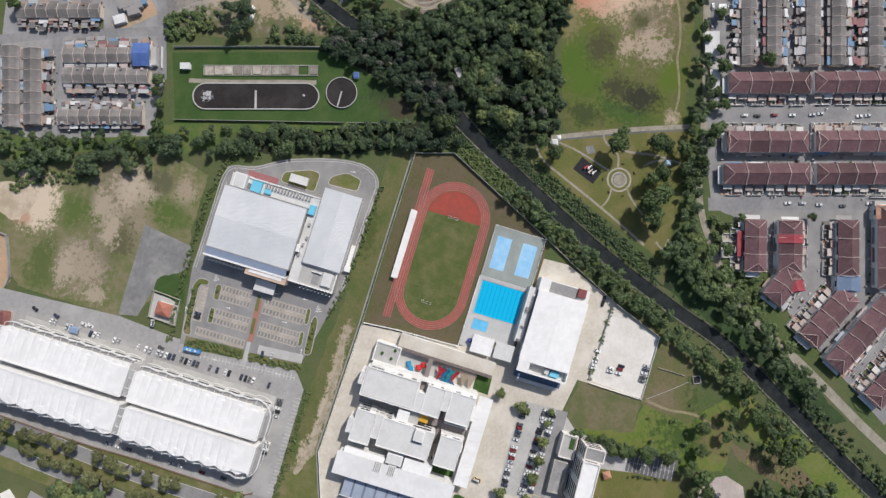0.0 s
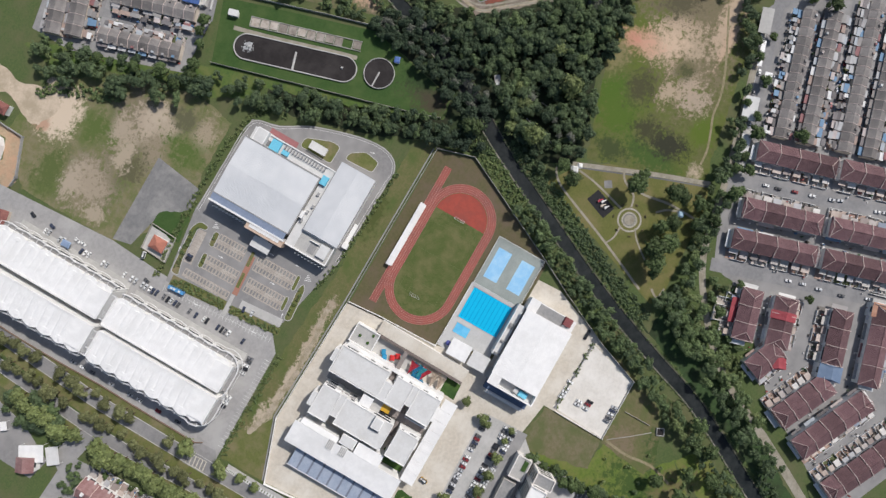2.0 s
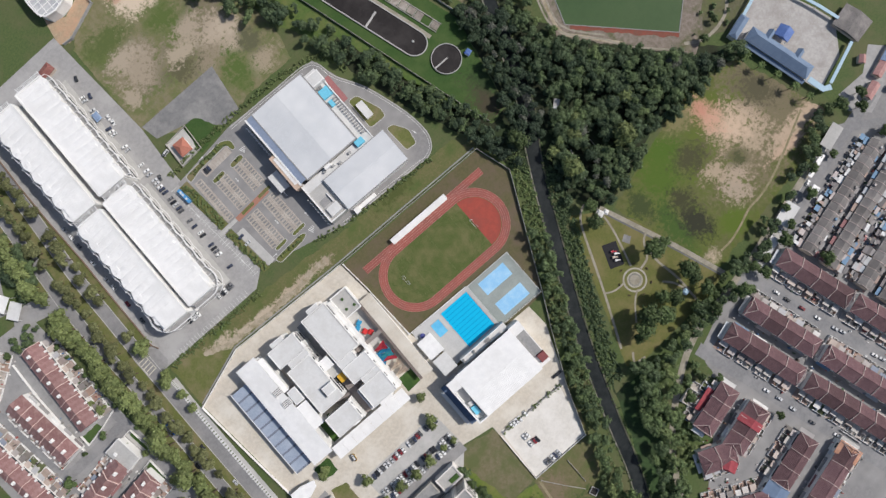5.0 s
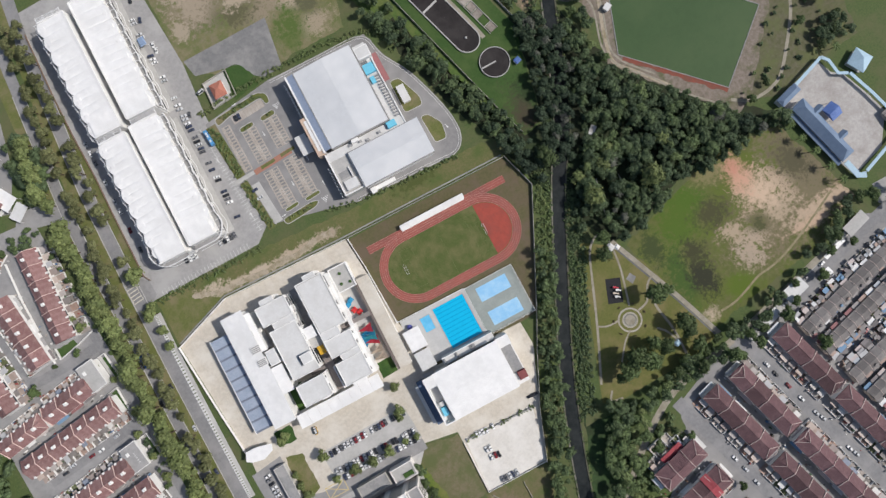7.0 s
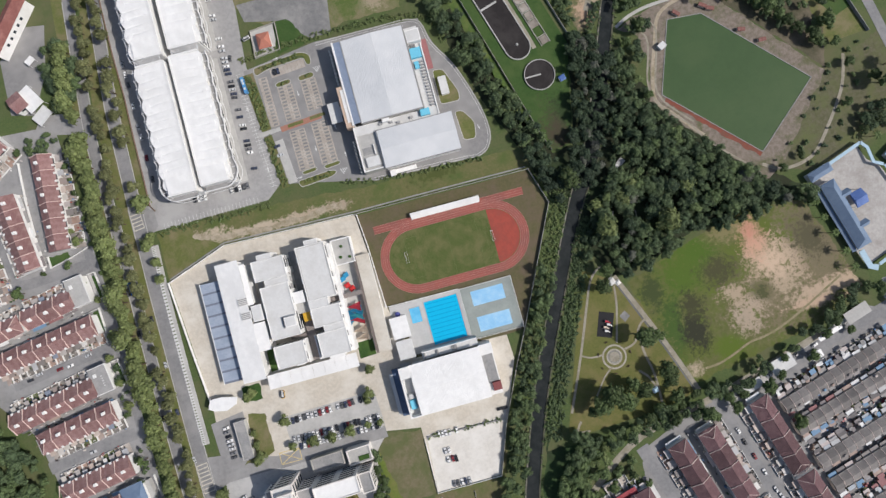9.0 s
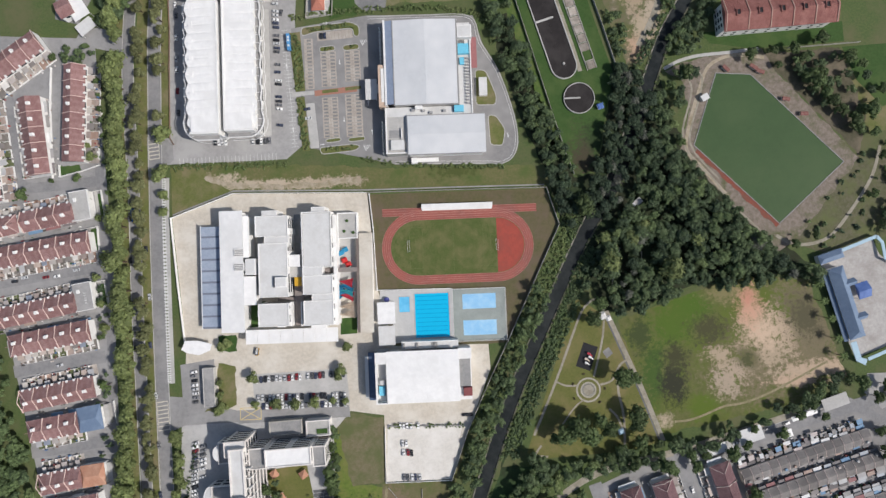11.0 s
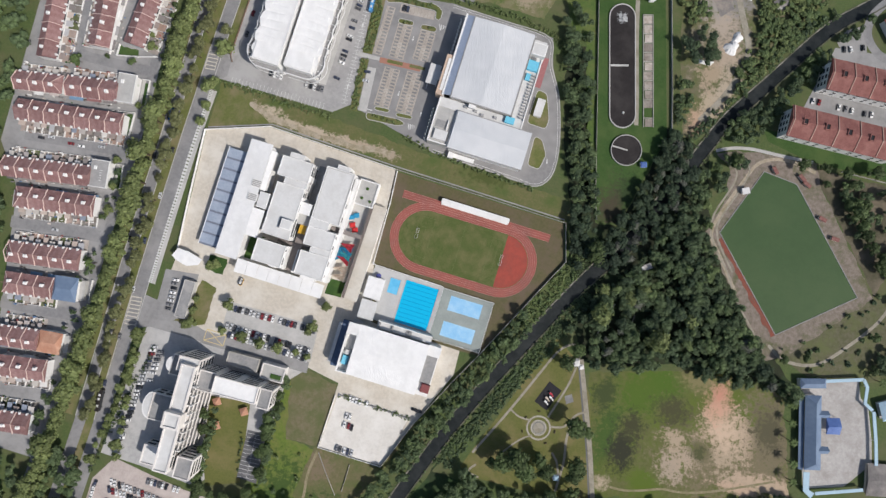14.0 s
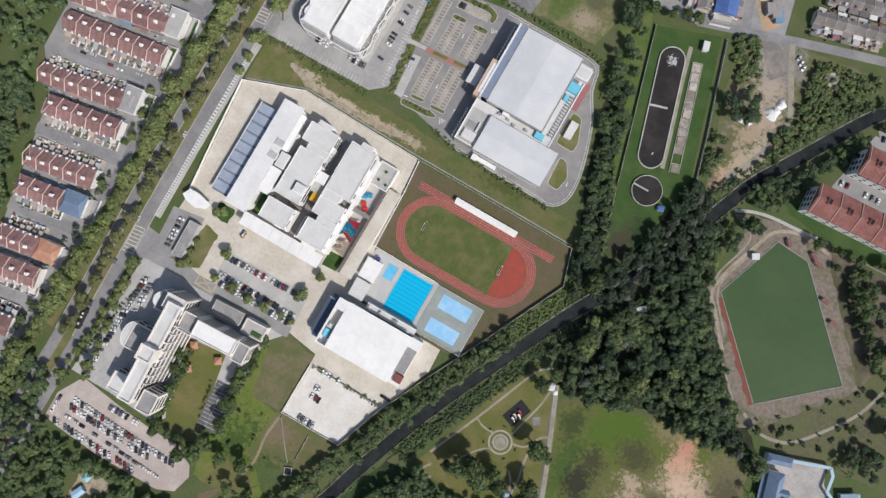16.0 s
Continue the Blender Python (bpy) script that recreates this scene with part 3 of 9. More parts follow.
patch("park_lawn", [(87, -36), (106, -50), (118, -69), (139, -138), (116, -143), (50, -143), (44, -138), (48, -128)], 0.03, M["park"], "olive mown park grass with worn patches", "lawn")
patch("open_field", [(114, -54), (161, -41), (200, -30), (247, -37), (256, -64), (268, -106), (240, -120), (136, -134)], 0.03, M["field"], "open field of green scrub with orange bare earth", "field")
patch("school_paving", [(-184, 42), (-141, 55), (-50, 48), (-48, -20), (-40, -58), (24, -62), (24, -79), (6, -118), (-9, -151), (-53, -149), (-51, -104), (-74, -99), (-136, -95), (-186, -92), (-181, -46)], 0.06, M["concrete"], "pale cream concrete paving of a school", "paving")
patch("office_paving", [(-188, -98), (-136, -97), (-75, -101), (-86, -112), (-88, -150), (-128, -196), (-165, -192), (-196, -190)], 0.05, mat("worn_concrete_forecourt", (0.40, 0.395, 0.385), (0.335, 0.33, 0.325), 0.4, 0.9, (0.45, 0.44, 0.425), 0.06), "pale worn forecourt round an office building", "forecourt")
patch("office_lawn", [(-134, -134), (-106, -132), (-99, -186), (-121, -194), (-128, -176)], 0.08, M["park"], "olive courtyard lawn behind the office building", "lawn")
patch("office_court_paving", [(-103, -150), (-90, -150), (-88, -184), (-102, -183)], 0.10, M["asphalt_dark"], "dark asphalt bays beside the courtyard lawn", "car park")
patch("gravel_car_park", [(-197, -208), (-186, -191), (-160, -196), (-136, -200), (-104, -203), (-94, -208), (-89.5, -218), (-94, -231), (-106, -235.5), (-131, -234.2), (-152, -233.6), (-189, -228.5), (-197.5, -226)], 0.07, mat("pinkish_gravel", (0.43, 0.365, 0.335), (0.36, 0.31, 0.285), 0.8, 0.95, (0.49, 0.43, 0.395), 0.06), "pinkish gravel overflow car park", "car park")
patch("brown_field", [(-84, -101), (-74, -101), (-52, -105), (-53, -149), (-76, -150), (-80, -130)], 0.03, M["dry_brown"], "rough brown grass field", "field")
patch("brown_corner", [(-9, -151), (6, -118), (-5, -150), (-18, -176), (-50, -190), (-62, -186), (-56, -150)], 0.03, M["dry_green"], "brown grassy corner by the river", "field")
patch("green_meadow", [(-56, -152), (-76, -149), (-79, -128), (-83, -108), (-90, -108), (-92, -176), (-88, -215), (-60, -218), (-44, -200), (-60, -186)], 0.02, M["meadow"], "bright green wild meadow", "meadow")
patch("shop_car_park", [(-128, 300), (-86, 300), (-85, 211), (-90, 170), (-92, 84), (-103, 76), (-184, 79), (-190, 77), (-189, 98), (-181.5, 97), (-180.2, 115), (-178.4, 145), (-176.2, 173), (-175.2, 205), (-173.2, 238), (-167, 300)], 0.06, M["asphalt_light"], "light grey asphalt round the shop rows", "car park")
patch("mall_car_park", [(-93, 166), (-40, 171), (33, 165), (38, 145), (48, 125), (56, 94), (57, 74), (52, 64), (44, 60), (34, 61), (-29, 66), (-52, 73), (-92, 84)], 0.08, M["asphalt_mid"], "grey asphalt car park round a shopping centre", "car park")
patch("staff_car_park", [(-49, -110), (2, -114), (-9, -151), (-53, -149)], 0.09, M["concrete_white"], "pale concrete staff car park", "car park")
patch("pale_pavement", [(152, -150), (186, -141), (230, -128), (262, -119), (264, -124), (205, -143), (154, -156)], 0.06, M["concrete_grey"], "pale roadside pavement with parked cars", "pavement")
patch("north_street_block", [(20, 330), (120, 345), (140, 236), (82, 222), (40, 222), (18, 300)], 0.04, M["asphalt"], "grey paved ground between terrace rows", "paving")
patch("east_street_block", [(149, -143), (184, -145), (330, -110), (340, -320), (20, -340), (-30, -315), (-8, -284), (24, -238), (60, -208), (92, -164)], 0.04, M["asphalt_mid"], "grey street surface between terrace rows", "paving")
patch("west_street_block", [(-320, 180), (-228, 170), (-226, 20), (-232, -110), (-238, -205), (-279, -203), (-283, -150), (-291, -95), (-300, -30), (-320, 0)], 0.04, M["asphalt"], "grey street surface between terrace houses", "paving")
patch("flats_forecourt", [(213, 157), (300, 158), (300, 215), (226, 208)], 0.05, M["asphalt"], "grey asphalt round blocks of flats", "paving")
mat_bank = mat("bank_soil", (0.235, 0.195, 0.165), (0.15, 0.128, 0.10), 0.35, 0.95, (0.10, 0.105, 0.05), 0.09, bump=0.6, band3=(0.5, 0.66))
patch("pond_bank", [(168, 60), (183, 103), (197, 119), (232, 119), (292, 44), (240, -12), (228, -16)], 0.03, mat_bank, "trodden brown soil bank round the pond", "bank")
patch("east_clearing", [(240, -10), (292, 44), (340, 60), (330, -10), (300, -12), (260, -20)], 0.02, mat("clearing_soil", (0.125, 0.115, 0.075), (0.085, 0.088, 0.042), 0.35, 0.95, (0.105, 0.118, 0.048), 0.07, bump=0.6), "grey-brown clearing with sparse grass", "clearing")
patch("north_clearing", [(112, 232), (150, 240), (215, 246), (196, 204), (176, 170), (160, 144), (147, 122), (138, 120), (128, 150), (119, 190)], 0.03, M["north"], "patchy sandy clearing beside the river", "clearing")

patch("hall_apron", [(282, -105), (305, -106), (322, -94), (338, -112), (315, -122), (290, -130), (279, -118)], 0.06, M["asphalt_light"], "pale worn apron between the hall and the houses", "paving")
patch("pond_lawn", [(278, 90), (291, 104), (324, 85), (327, 62), (301, 61), (279, 80)], 0.035, M["verge"], "mown olive lawn beyond the pond", "lawn")
patch("school_bays", [(-138, -68.5), (-74, -70), (-73.5, -94.5), (-138, -93)], 0.072, M["concrete_grey"], "pale grey concrete parking bays of a school", "car park")
patch("flats_court", [(226, 212), (231, 222), (243.5, 229), (248, 210), (233, 204)], 0.055, M["asphalt"], "grey parking court beside the flats", "paving")
patch("riverside_meadow", [(-30, -214), (-42, -246), (-63, -284), (-86, -320), (-112, -320), (-94, -276), (-66.5, -257), (-61, -229.5), (-52, -214), (-44, -200)], 0.045, M["meadow"], "bright green overgrown riverside meadow", "meadow")
patch("vegetable_garden", [(-66, -214), (-69.5, -224), (-63.6, -255), (-79.6, -278), (-91, -270), (-82, -241), (-78, -224)], 0.06, mat("garden_soil", (0.17, 0.125, 0.085), (0.13, 0.10, 0.065), 0.6, 0.95, (0.13, 0.135, 0.05), 0.08), "brown soil of a vegetable garden", "garden")
patch("gravel_yard", [(121, 236), (140, 238), (151, 217), (143, 209), (130, 226)], 0.065, mat("worn_yard", (0.20, 0.185, 0.175), (0.155, 0.145, 0.14), 0.5, 0.95, (0.30, 0.26, 0.22), 0.08), "worn grey yard with sandy edges", "yard")
patch("corner_forecourt", [(-225.8, 177.5), (-205.2, 172.1), (-208.8, 157.7), (-242.9, 167.8), (-236.0, 177.1)], 0.055, M["asphalt"], "grey asphalt forecourt beside the avenue", "paving")
patch("corner_yard", [(-250.3, 223.8), (-232.4, 242.8), (-214.1, 239.0), (-223.0, 206.7), (-238.2, 180.7), (-253.7, 185.7)], 0.05, M["asphalt_mid"], "grey yard between houses and trees", "yard")
strip("main_road", [(-164, 330), (-173, 282), (-178.5, 237), (-184.5, 190), (-187.4, 165), (-189.4, 135), (-191.4, 104), (-193.2, 73), (-195.2, 36), (-196.7, 0), (-199.5, -77), (-202, -170), (-212, -330)], 8.8, 0.07, M["road"], "two-lane grey asphalt avenue with painted lines")
strip("main_road", [(-184, 330), (-194, 250), (-204.5, 171), (-207.5, 132), (-209, 54), (-212, -16), (-213.5, -82), (-215.5, -170), (-226, -330)], 7.5, 0.07, M["road"], "tree-shaded grey asphalt carriageway of the avenue")
strip("road_median", [(-172, 330), (-183, 250), (-195.5, 171), (-199.5, 100), (-202.5, 42), (-204.4, 0), (-206.6, -81), (-209, -170), (-219, -330)], 7.4, 0.05, M["verge"], "grassy median between two carriageways", "verge")
strip("avenue_verge", [(-170, 300), (-178, 215), (-181, 165), (-184.5, 104)], 9.5, 0.05, M["verge"], "brownish grass verge beside the avenue", "verge")
strip("avenue_verge", [(-196, 290), (-206, 210), (-214, 140), (-217, 54), (-219, -16), (-221, -82), (-226, -170)], 9, 0.045, M["verge"], "shaded grass verge under avenue trees", "verge")
strip("house_street", [(-305, 8), (-270, 11), (-228, 14)], 8, 0.07, M["road"], "grey residential street")
strip("house_street", [(-298, -53), (-270, -50), (-236, -48)], 8, 0.07, M["road"], "grey residential street")
strip("house_street", [(-290, -108), (-260, -106), (-236, -104)], 8, 0.07, M["road"], "grey residential street")
strip("house_street", [(-290, 140), (-287, 110), (-285, 75), (-262, 71), (-230, 72)], 7, 0.07, M["road"], "grey residential street")
strip("house_street", [(-232, 150), (-231, 80), (-230, 14), (-232, -60), (-236, -166), (-242, -250)], 6, 0.06, M["road"], "grey service lane beside the avenue trees")
strip("canal_road", [(230, -128), (208, -133), (149, -146), (91, -156), (52, -178), (24, -204), (9, -229), (-1, -246), (-15, -269.5), (-31, -295), (-42, -314), (-60, -345)], [4.5] * 28 + [6.2] * 17, 0.07, M["path"], "grey asphalt road along the river trees")
strip("terrace_street", [(146, -140), (153, -175), (163, -214), (175, -256), (186, -300)], 8, 0.07, M["road"], "grey terrace street with parked cars")
strip("terrace_street", [(88, -163), (98, -200), (107, -236), (119, -282), (126, -310)], 9, 0.07, M["road"], "grey terrace street with parked cars")
strip("terrace_street", [(196, -196), (241, -187), (300, -174)], 8, 0.07, M["road"], "grey terrace street with parked cars")
strip("terrace_street", [(206, -239), (252, -229), (310, -216)], 8, 0.07, M["road"], "grey terrace street with parked cars")
strip("terrace_street", [(186, -146), (229, -135), (300, -120)], 8, 0.07, M["road"], "grey terrace street with parked cars")
strip("terrace_street", [(262, -121), (270.5, -125.5), (284, -135), (305, -150.5), (320, -170)], 6.5, 0.075, M["road"], "grey terrace street past the hall")
strip("terrace_street", [(331, 100), (336, 81), (340, 53), (344, 26)], 7, 0.075, M["road"], "grey street beyond the pond lawn")
strip("flats_street", [(270, 268), (254, 249), (246, 236), (245.5, 223), (253.4, 213), (264, 209), (300, 206)], 6, 0.08, M["road"], "curving grey street behind the flats")
strip("north_street", [(78, 345), (94, 300), (111, 239), (118, 234), (146, 242), (210, 258), (280, 275)], 6.5, 0.07, M["road"], "grey residential street")
strip("north_street", [(150, 236), (134, 238), (110, 232), (80, 224)], 6, 0.08, M["road"], "narrow grey lane to the treatment plant")
strip("north_street", [(94, 302), (62, 297), (31, 290)], 7, 0.08, M["road"], "grey residential street")
strip("north_street", [(52, 292), (58, 262), (68, 228)], 6, 0.08, M["road"], "grey residential street")
strip("sandy_track", [(-160, 68), (-152, 65), (-141, 61), (-126, 59.5), (-110, 57.5), (-94, 57.5), (-80, 56.5), (-66, 58.5), (-56, 57.5)], [1.2 + 2.6 * abs(math.sin(0.55 * i)) + 1.2 * math.sin(1.7 * i) ** 2 for i in range(33)], 0.06, M["rut_pale"], "pale sandy dirt track worn through the scrub", "path")
strip("sandy_track", [(146, 240), (152, 226), (158.5, 212), (166, 196), (168, 184), (164, 168), (156, 150), (146, 134)], 4.2, 0.08, M["path"], "pale sandy track to the river", "path")
strip("pond_path", [(162.2, 116.7), (172.9, 121.4), (187.0, 124.1), (207.1, 124.6), (229.5, 125.6)], 2.2, 0.08, M["concrete_grey"], "pale concrete footpath north of the pond", "path")
patch("north_bank", [(162.9, 115.1), (178.3, 120.7), (197.4, 123.6), (220.1, 123.9), (232.1, 125.4), (238.9, 109.3), (222.7, 105.9), (198.0, 110.2), (189.3, 94.9), (177.3, 66.5), (174.3, 67.7), (177.9, 85.9), (173.4, 108.3)], 0.05, mat_bank, "trodden pinkish-brown soil above the pond", "bank")
strip("wheel_rut", [(171.1, 113.7), (179.5, 105.9), (179.0, 95.4), (171.5, 74.2), (171.9, 61.5), (178.8, 49.4), (190.2, 36.4), (200.0, 20.0), (226.0, -9.0)], 1.3, 0.085, M["path"], "pale trodden wheel rut beside the pond", "path")
strip("wheel_rut", [(180.6, 115.3), (188.1, 109.7), (185.2, 95.6), (175.9, 69.7), (177.3, 58.9), (182.2, 50.9), (193.0, 37.6)], 1.3, 0.085, M["path"], "pale trodden wheel rut beside the pond", "path")
strip("dirt_track", [(255.7, -94.2), (237.4, -102.3), (219.1, -110.1), (203.9, -115.4), (191.8, -117.9), (181.1, -118.7), (167.8, -123.1), (156.0, -125.9), (146.4, -126.0)], 1.5, 0.06, M["rut"], "faint trodden dirt track along the field edge", "path")
strip("clearing_path", [(229, -5), (238, -11), (247, -13), (258, -12), (268, -7.5), (281, 6), (299, 29), (307.5, 51)], 2.2, 0.07, M["path"], "narrow trodden path", "path")

mat_moss = mat("mossy_concrete", (0.085, 0.09, 0.06), (0.06, 0.07, 0.04), 0.5, 0.95, (0.14, 0.13, 0.10), 0.08)
# two ground patches whose dark colour stands in for cloud shade
patch("forest_floor", [(107, -48), (140, -43), (170, -33), (198, -36), (228, -31), (250, -40), (257, -32), (236, -14), (211, 11), (189, 37), (171, 63), (165, 84), (158, 112), (150, 116), (136, 122), (126, 124), (121, 92), (115, 68), (108, 48), (93, 47), (86, 62), (74, 52), (76, 42), (84, 12), (92, -20), (104, -40)], 0.010, M["forest_floor"], "forest ground coloured dark for cloud shade", "forest floor")
patch("belt_floor", [(57, 165), (66, 130), (78, 90), (86, 62), (74, 52), (60, 90), (50, 130), (45, 160)], 0.012, M["forest_floor"], "tree belt ground coloured dark for cloud shade", "forest floor")
patch("bank_floor", [(88, -24), (78, -46), (62, -76), (46, -106), (36, -128), (26, -146), (62, -148), (46, -172), (30, -196), (14, -220), (2, -240), (-16, -262), (-34, -290), (-40, -276), (-20, -240), (-2, -206), (16, -168), (40, -112), (66, -60), (84, -26)], 0.006, mat("bank_grass", (0.046, 0.082, 0.028), (0.032, 0.060, 0.022), 0.5, 0.95, (0.028, 0.040, 0.018), 0.06, bump=0.8), "rank dark grass under the bank trees", "river bank")
patch("belt_meadow", [(8, 330), (22, 300), (36, 236), (54, 207), (71, 135), (87, 68), (80, 70), (66, 130), (56, 168), (44, 176), (32, 200), (28, 240), (2, 306)], 0.016, M["meadow_deep"], "bright green rank grass along the plant wall", "meadow")
# river with low concrete edges
RIVER = [(290, 288), (244, 243), (219, 219), (187, 172), (166, 141), (155, 118), (146, 97), (134, 70), (118, 38), (101, 14), (88, -7), (63, -52), (35, -105), (12, -158), (-4, -198), (-35, -250), (-54, -281), (-78, -322), (-104, -374)]
RIVER_WIDTH = [8.6 + 2.0 * math.exp(-((i - 31) / 5) ** 2) for i in range(73)]
strip("water", RIVER, RIVER_WIDTH, 0.02, M["river"], "dark still river water in a straight channel", "river")
mat_edge = mat("stained_channel_concrete", (0.27, 0.255, 0.22), (0.12, 0.12, 0.085), 0.12, 0.95, (0.085, 0.09, 0.06), 0.06)
for side in (0, 1):
    off = ribbon(smooth(RIVER, 4), [w + 0.9 for w in RIVER_WIDTH])[side]
    bm = B()
    for p, q in zip(off, off[1:]):
        bar(bm, (*p, -0.2), (*q, -0.2), 0.9, 0.6)
    tagged(part("river_edge", bm, (mat_moss, mat_edge)[side]), ("low mossy concrete edge along the river", "low stained concrete edge along the river")[side], "river wall", kind="structure")

patch("walled_lot", [(70.5, -176.4), (73, -186.7), (57.6, -190.4), (54, -179.5)], 0.09, M["paver_tan"], "tan paved walled lots beside the houses", "yard")
patch("terrace_gardens", [(86, -162), (56, -180), (26, -212), (22, -222), (34, -212), (52, -192), (84, -182)], 0.05, M["ground"], "overgrown green garden strip beside the houses", "garden")

# ---- avenue markings ----
def dashes(name, pts, width, z, on, off, material, label, offset=0.0):
    line = smooth(pts, 6)
    if offset:
        line = ribbon(line, abs(offset) * 2)[0 if offset < 0 else 1]
    bm, run = B(), 0.0
    for p, q in zip(line, line[1:]):
        d = math.dist(p, q)
        s = 0.0
        while s < d:
            if (run + s) % (on + off) < on:
                e = min(s + on, d)
                bar(bm, (*[p[k] + (q[k] - p[k]) * s / d for k in (0, 1)], z), (*[p[k] + (q[k] - p[k]) * e / d for k in (0, 1)], z), width, 0.012)
            s += on + off
        run += d
    return tagged(part(name, bm, material), label, "road marking", kind="structure")


AV1 = [(-187.4, 165), (-189.4, 135), (-191.4, 104), (-193.2, 73), (-195.2, 36), (-196.7, 0), (-199.5, -77), (-202, -170)]
dashes("lane_marking", AV1, 0.35, 0.075, 3, 5, M["line"], "broken white lane line")
dashes("lane_marking", AV1, 0.3, 0.075, 200, 0, M["line"], "solid white edge line", 3.9)
dashes("lane_marking", AV1, 0.3, 0.075, 200, 0, M["line"], "solid white edge line", -3.9)
dashes("lane_marking", [(-204.5, 171), (-207.5, 132), (-209, 54), (-212, -16), (-213.5, -82), (-215.5, -170)], 0.3, 0.075, 200, 0, M["line"], "solid white edge line", -3.3)


def kerb(pts, off):
    line = ribbon(smooth(pts, 6), abs(off) * 2)[0 if off < 0 else 1]
    bm = B()
    for p, q in zip(line, line[1:]):
        bar(bm, (*p, -0.1), (*q, -0.1), 0.45, 0.28)
    tagged(part("kerb", bm, M["concrete_grey"]), "pale concrete kerb along the avenue", "kerb", kind="structure")


AV2 = [(-194, 250), (-204.5, 171), (-207.5, 132), (-209, 54), (-212, -16), (-213.5, -82), (-215.5, -170)]
for off in (-4.5, 4.5):
    kerb([(-173, 282), (-178.5, 237), (-184.5, 190)] + AV1, off)
for off in (-3.9, 3.9):
    kerb(AV2, off)
strip("roadside_path", [(-185.5, 70), (-187.5, 43), (-189.5, 0), (-191, -40), (-192, -70)], 3.0, 0.10, M["concrete_grey"], "pale slab-covered roadside drain path", "pavement")
dr = thing("drain_cover", "row of pale concrete drain slabs with dark gaps", "drain", kind="structure")
path_pts = smooth([(-187.6, 70), (-189.6, 43), (-191.6, 0), (-193.1, -40), (-194.1, -70)], 18)
for p, q in zip(path_pts, path_pts[1:]):
    bm = B()
    bar(bm, (p[0], p[1], 0.0), (q[0] * 0.62 + p[0] * 0.38, q[1] * 0.62 + p[1] * 0.38, 0.0), 2.5, 0.2)
    part("slab", bm, M["flat_roof"], dr)


mat_cream = mat("worn_cream_paint", (0.62, 0.58, 0.48), (0.40, 0.37, 0.32), 0.9, 0.8)


def zebra(x, y0, y1, w, n, rot=0.0):
    t = thing("junction_hatching", "worn cream hatched box marking at a junction", "road marking", pose(x, (y0 + y1) / 2, 0, 0, 0, rot), kind="structure")
    h = y1 - y0
    bm = B()
    for i in range(n):
        y = -h / 2 + h * i / (n - 1)
        bar(bm, (-w / 2, y, 0.085), (w / 2, y + 0.5, 0.085), 0.7, 0.012)
    bar(bm, (w / 2, -h / 2, 0.085), (w / 2, h / 2, 0.085), 0.4, 0.014)
    bar(bm, (-w / 2, -h / 2, 0.085), (-w / 2, h / 2, 0.085), 0.4, 0.014)
    part("stripes", bm, mat_cream, t)


zebra(-193, 83.5, 96.5, 7, 6)
zebra(-200, -101, -82, 7.4, 8)
patch("junction_apron", [(-197, 99), (-186, 99), (-180, 92), (-180, 82), (-188, 76), (-198, 76)], 0.065, M["asphalt"], "grey asphalt junction apron", "road")
patch("junction_apron", [(-198, -78), (-186, -80), (-150, -92), (-128, -95), (-126, -101), (-150, -100), (-186, -99), (-200, -104)], 0.075, M["asphalt"], "grey asphalt school driveway", "road")
patch("driveway", [(-150, -92), (-74, -95), (-74, -103), (-150, -101)], 0.08, M["asphalt"], "grey asphalt drive along parked cars", "road")
bx = thing("yellow_box_marking", "faded yellow crossed box painted on the drive", "road marking", pose(-141, -95, 0, 0, 0, -3), kind="structure")
bm = B()
for p, q in (((-7, -4), (7, -4)), ((7, -4), (7, 4)), ((7, 4), (-7, 4)), ((-7, 4), (-7, -4)), ((-7, -4), (7, 4)), ((-7, 4), (7, -4))):
    bar(bm, (*p, 0.09), (*q, 0.09), 0.5, 0.012)
part("stripes", bm, M["line_yellow"], bx)

# ---- sports ground ----
TM = pose(9, 6.2, 0, 0, 0, CAMPUS)


def oval(hs, r, n=24):
    pts = [(hs + r * math.cos(a), r * math.sin(a)) for a in (-math.pi / 2 + math.pi * i / n for i in range(n + 1))]
    return pts + [(-hs + r * math.cos(a), r * math.sin(a)) for a in (math.pi / 2 + math.pi * i / n for i in range(n + 1))]


track = thing("running_track", "red rubber running track with white lane lines", "running track", TM, kind="structure")
bm = B()
loft(bm, [(x, y, 0.06) for x, y in oval(27, 19)], [(x, y, 0.06) for x, y in oval(27, 25)], True)
part("lanes", bm, M["track"], track)
part("straight", prism(B(), [(-51, 22.2), (55, 22.2), (55, 27.6), (-51, 27.6)], -0.1, 0.067), M["track"], track)
bm = B()
for k in range(5):
    r = 19.1 + 1.45 * k
    o1, o2 = oval(27, r), oval(27, r + 0.16)
    loft(bm, [(x, y, 0.072) for x, y in o1], [(x, y, 0.072) for x, y in o2], True)
for k in range(4):
    bar(bm, (-51, 22.3 + 1.7 * k, 0.072), (55, 22.3 + 1.7 * k, 0.072), 0.16, 0.006)
part("lane_lines", bm, mat("faded_lane_paint", (0.47, 0.27, 0.235), (0.34, 0.15, 0.125), 0.35, 0.8), track, "faded white lane lines")
part("infield", prism(B(), oval(27, 18.9), -0.1, 0.05), M["pitch"], track, "mown olive infield grass")
dpts = [(27, -18.7)] + [(27 + 18.7 * math.cos(a), 18.7 * math.sin(a)) for a in (-math.pi / 2 + math.pi * i / 18 for i in range(19))]
part("red_area", prism(B(), dpts, -0.1, 0.062), M["track_red"], track, "plain red rubber end zone")
bm = B()
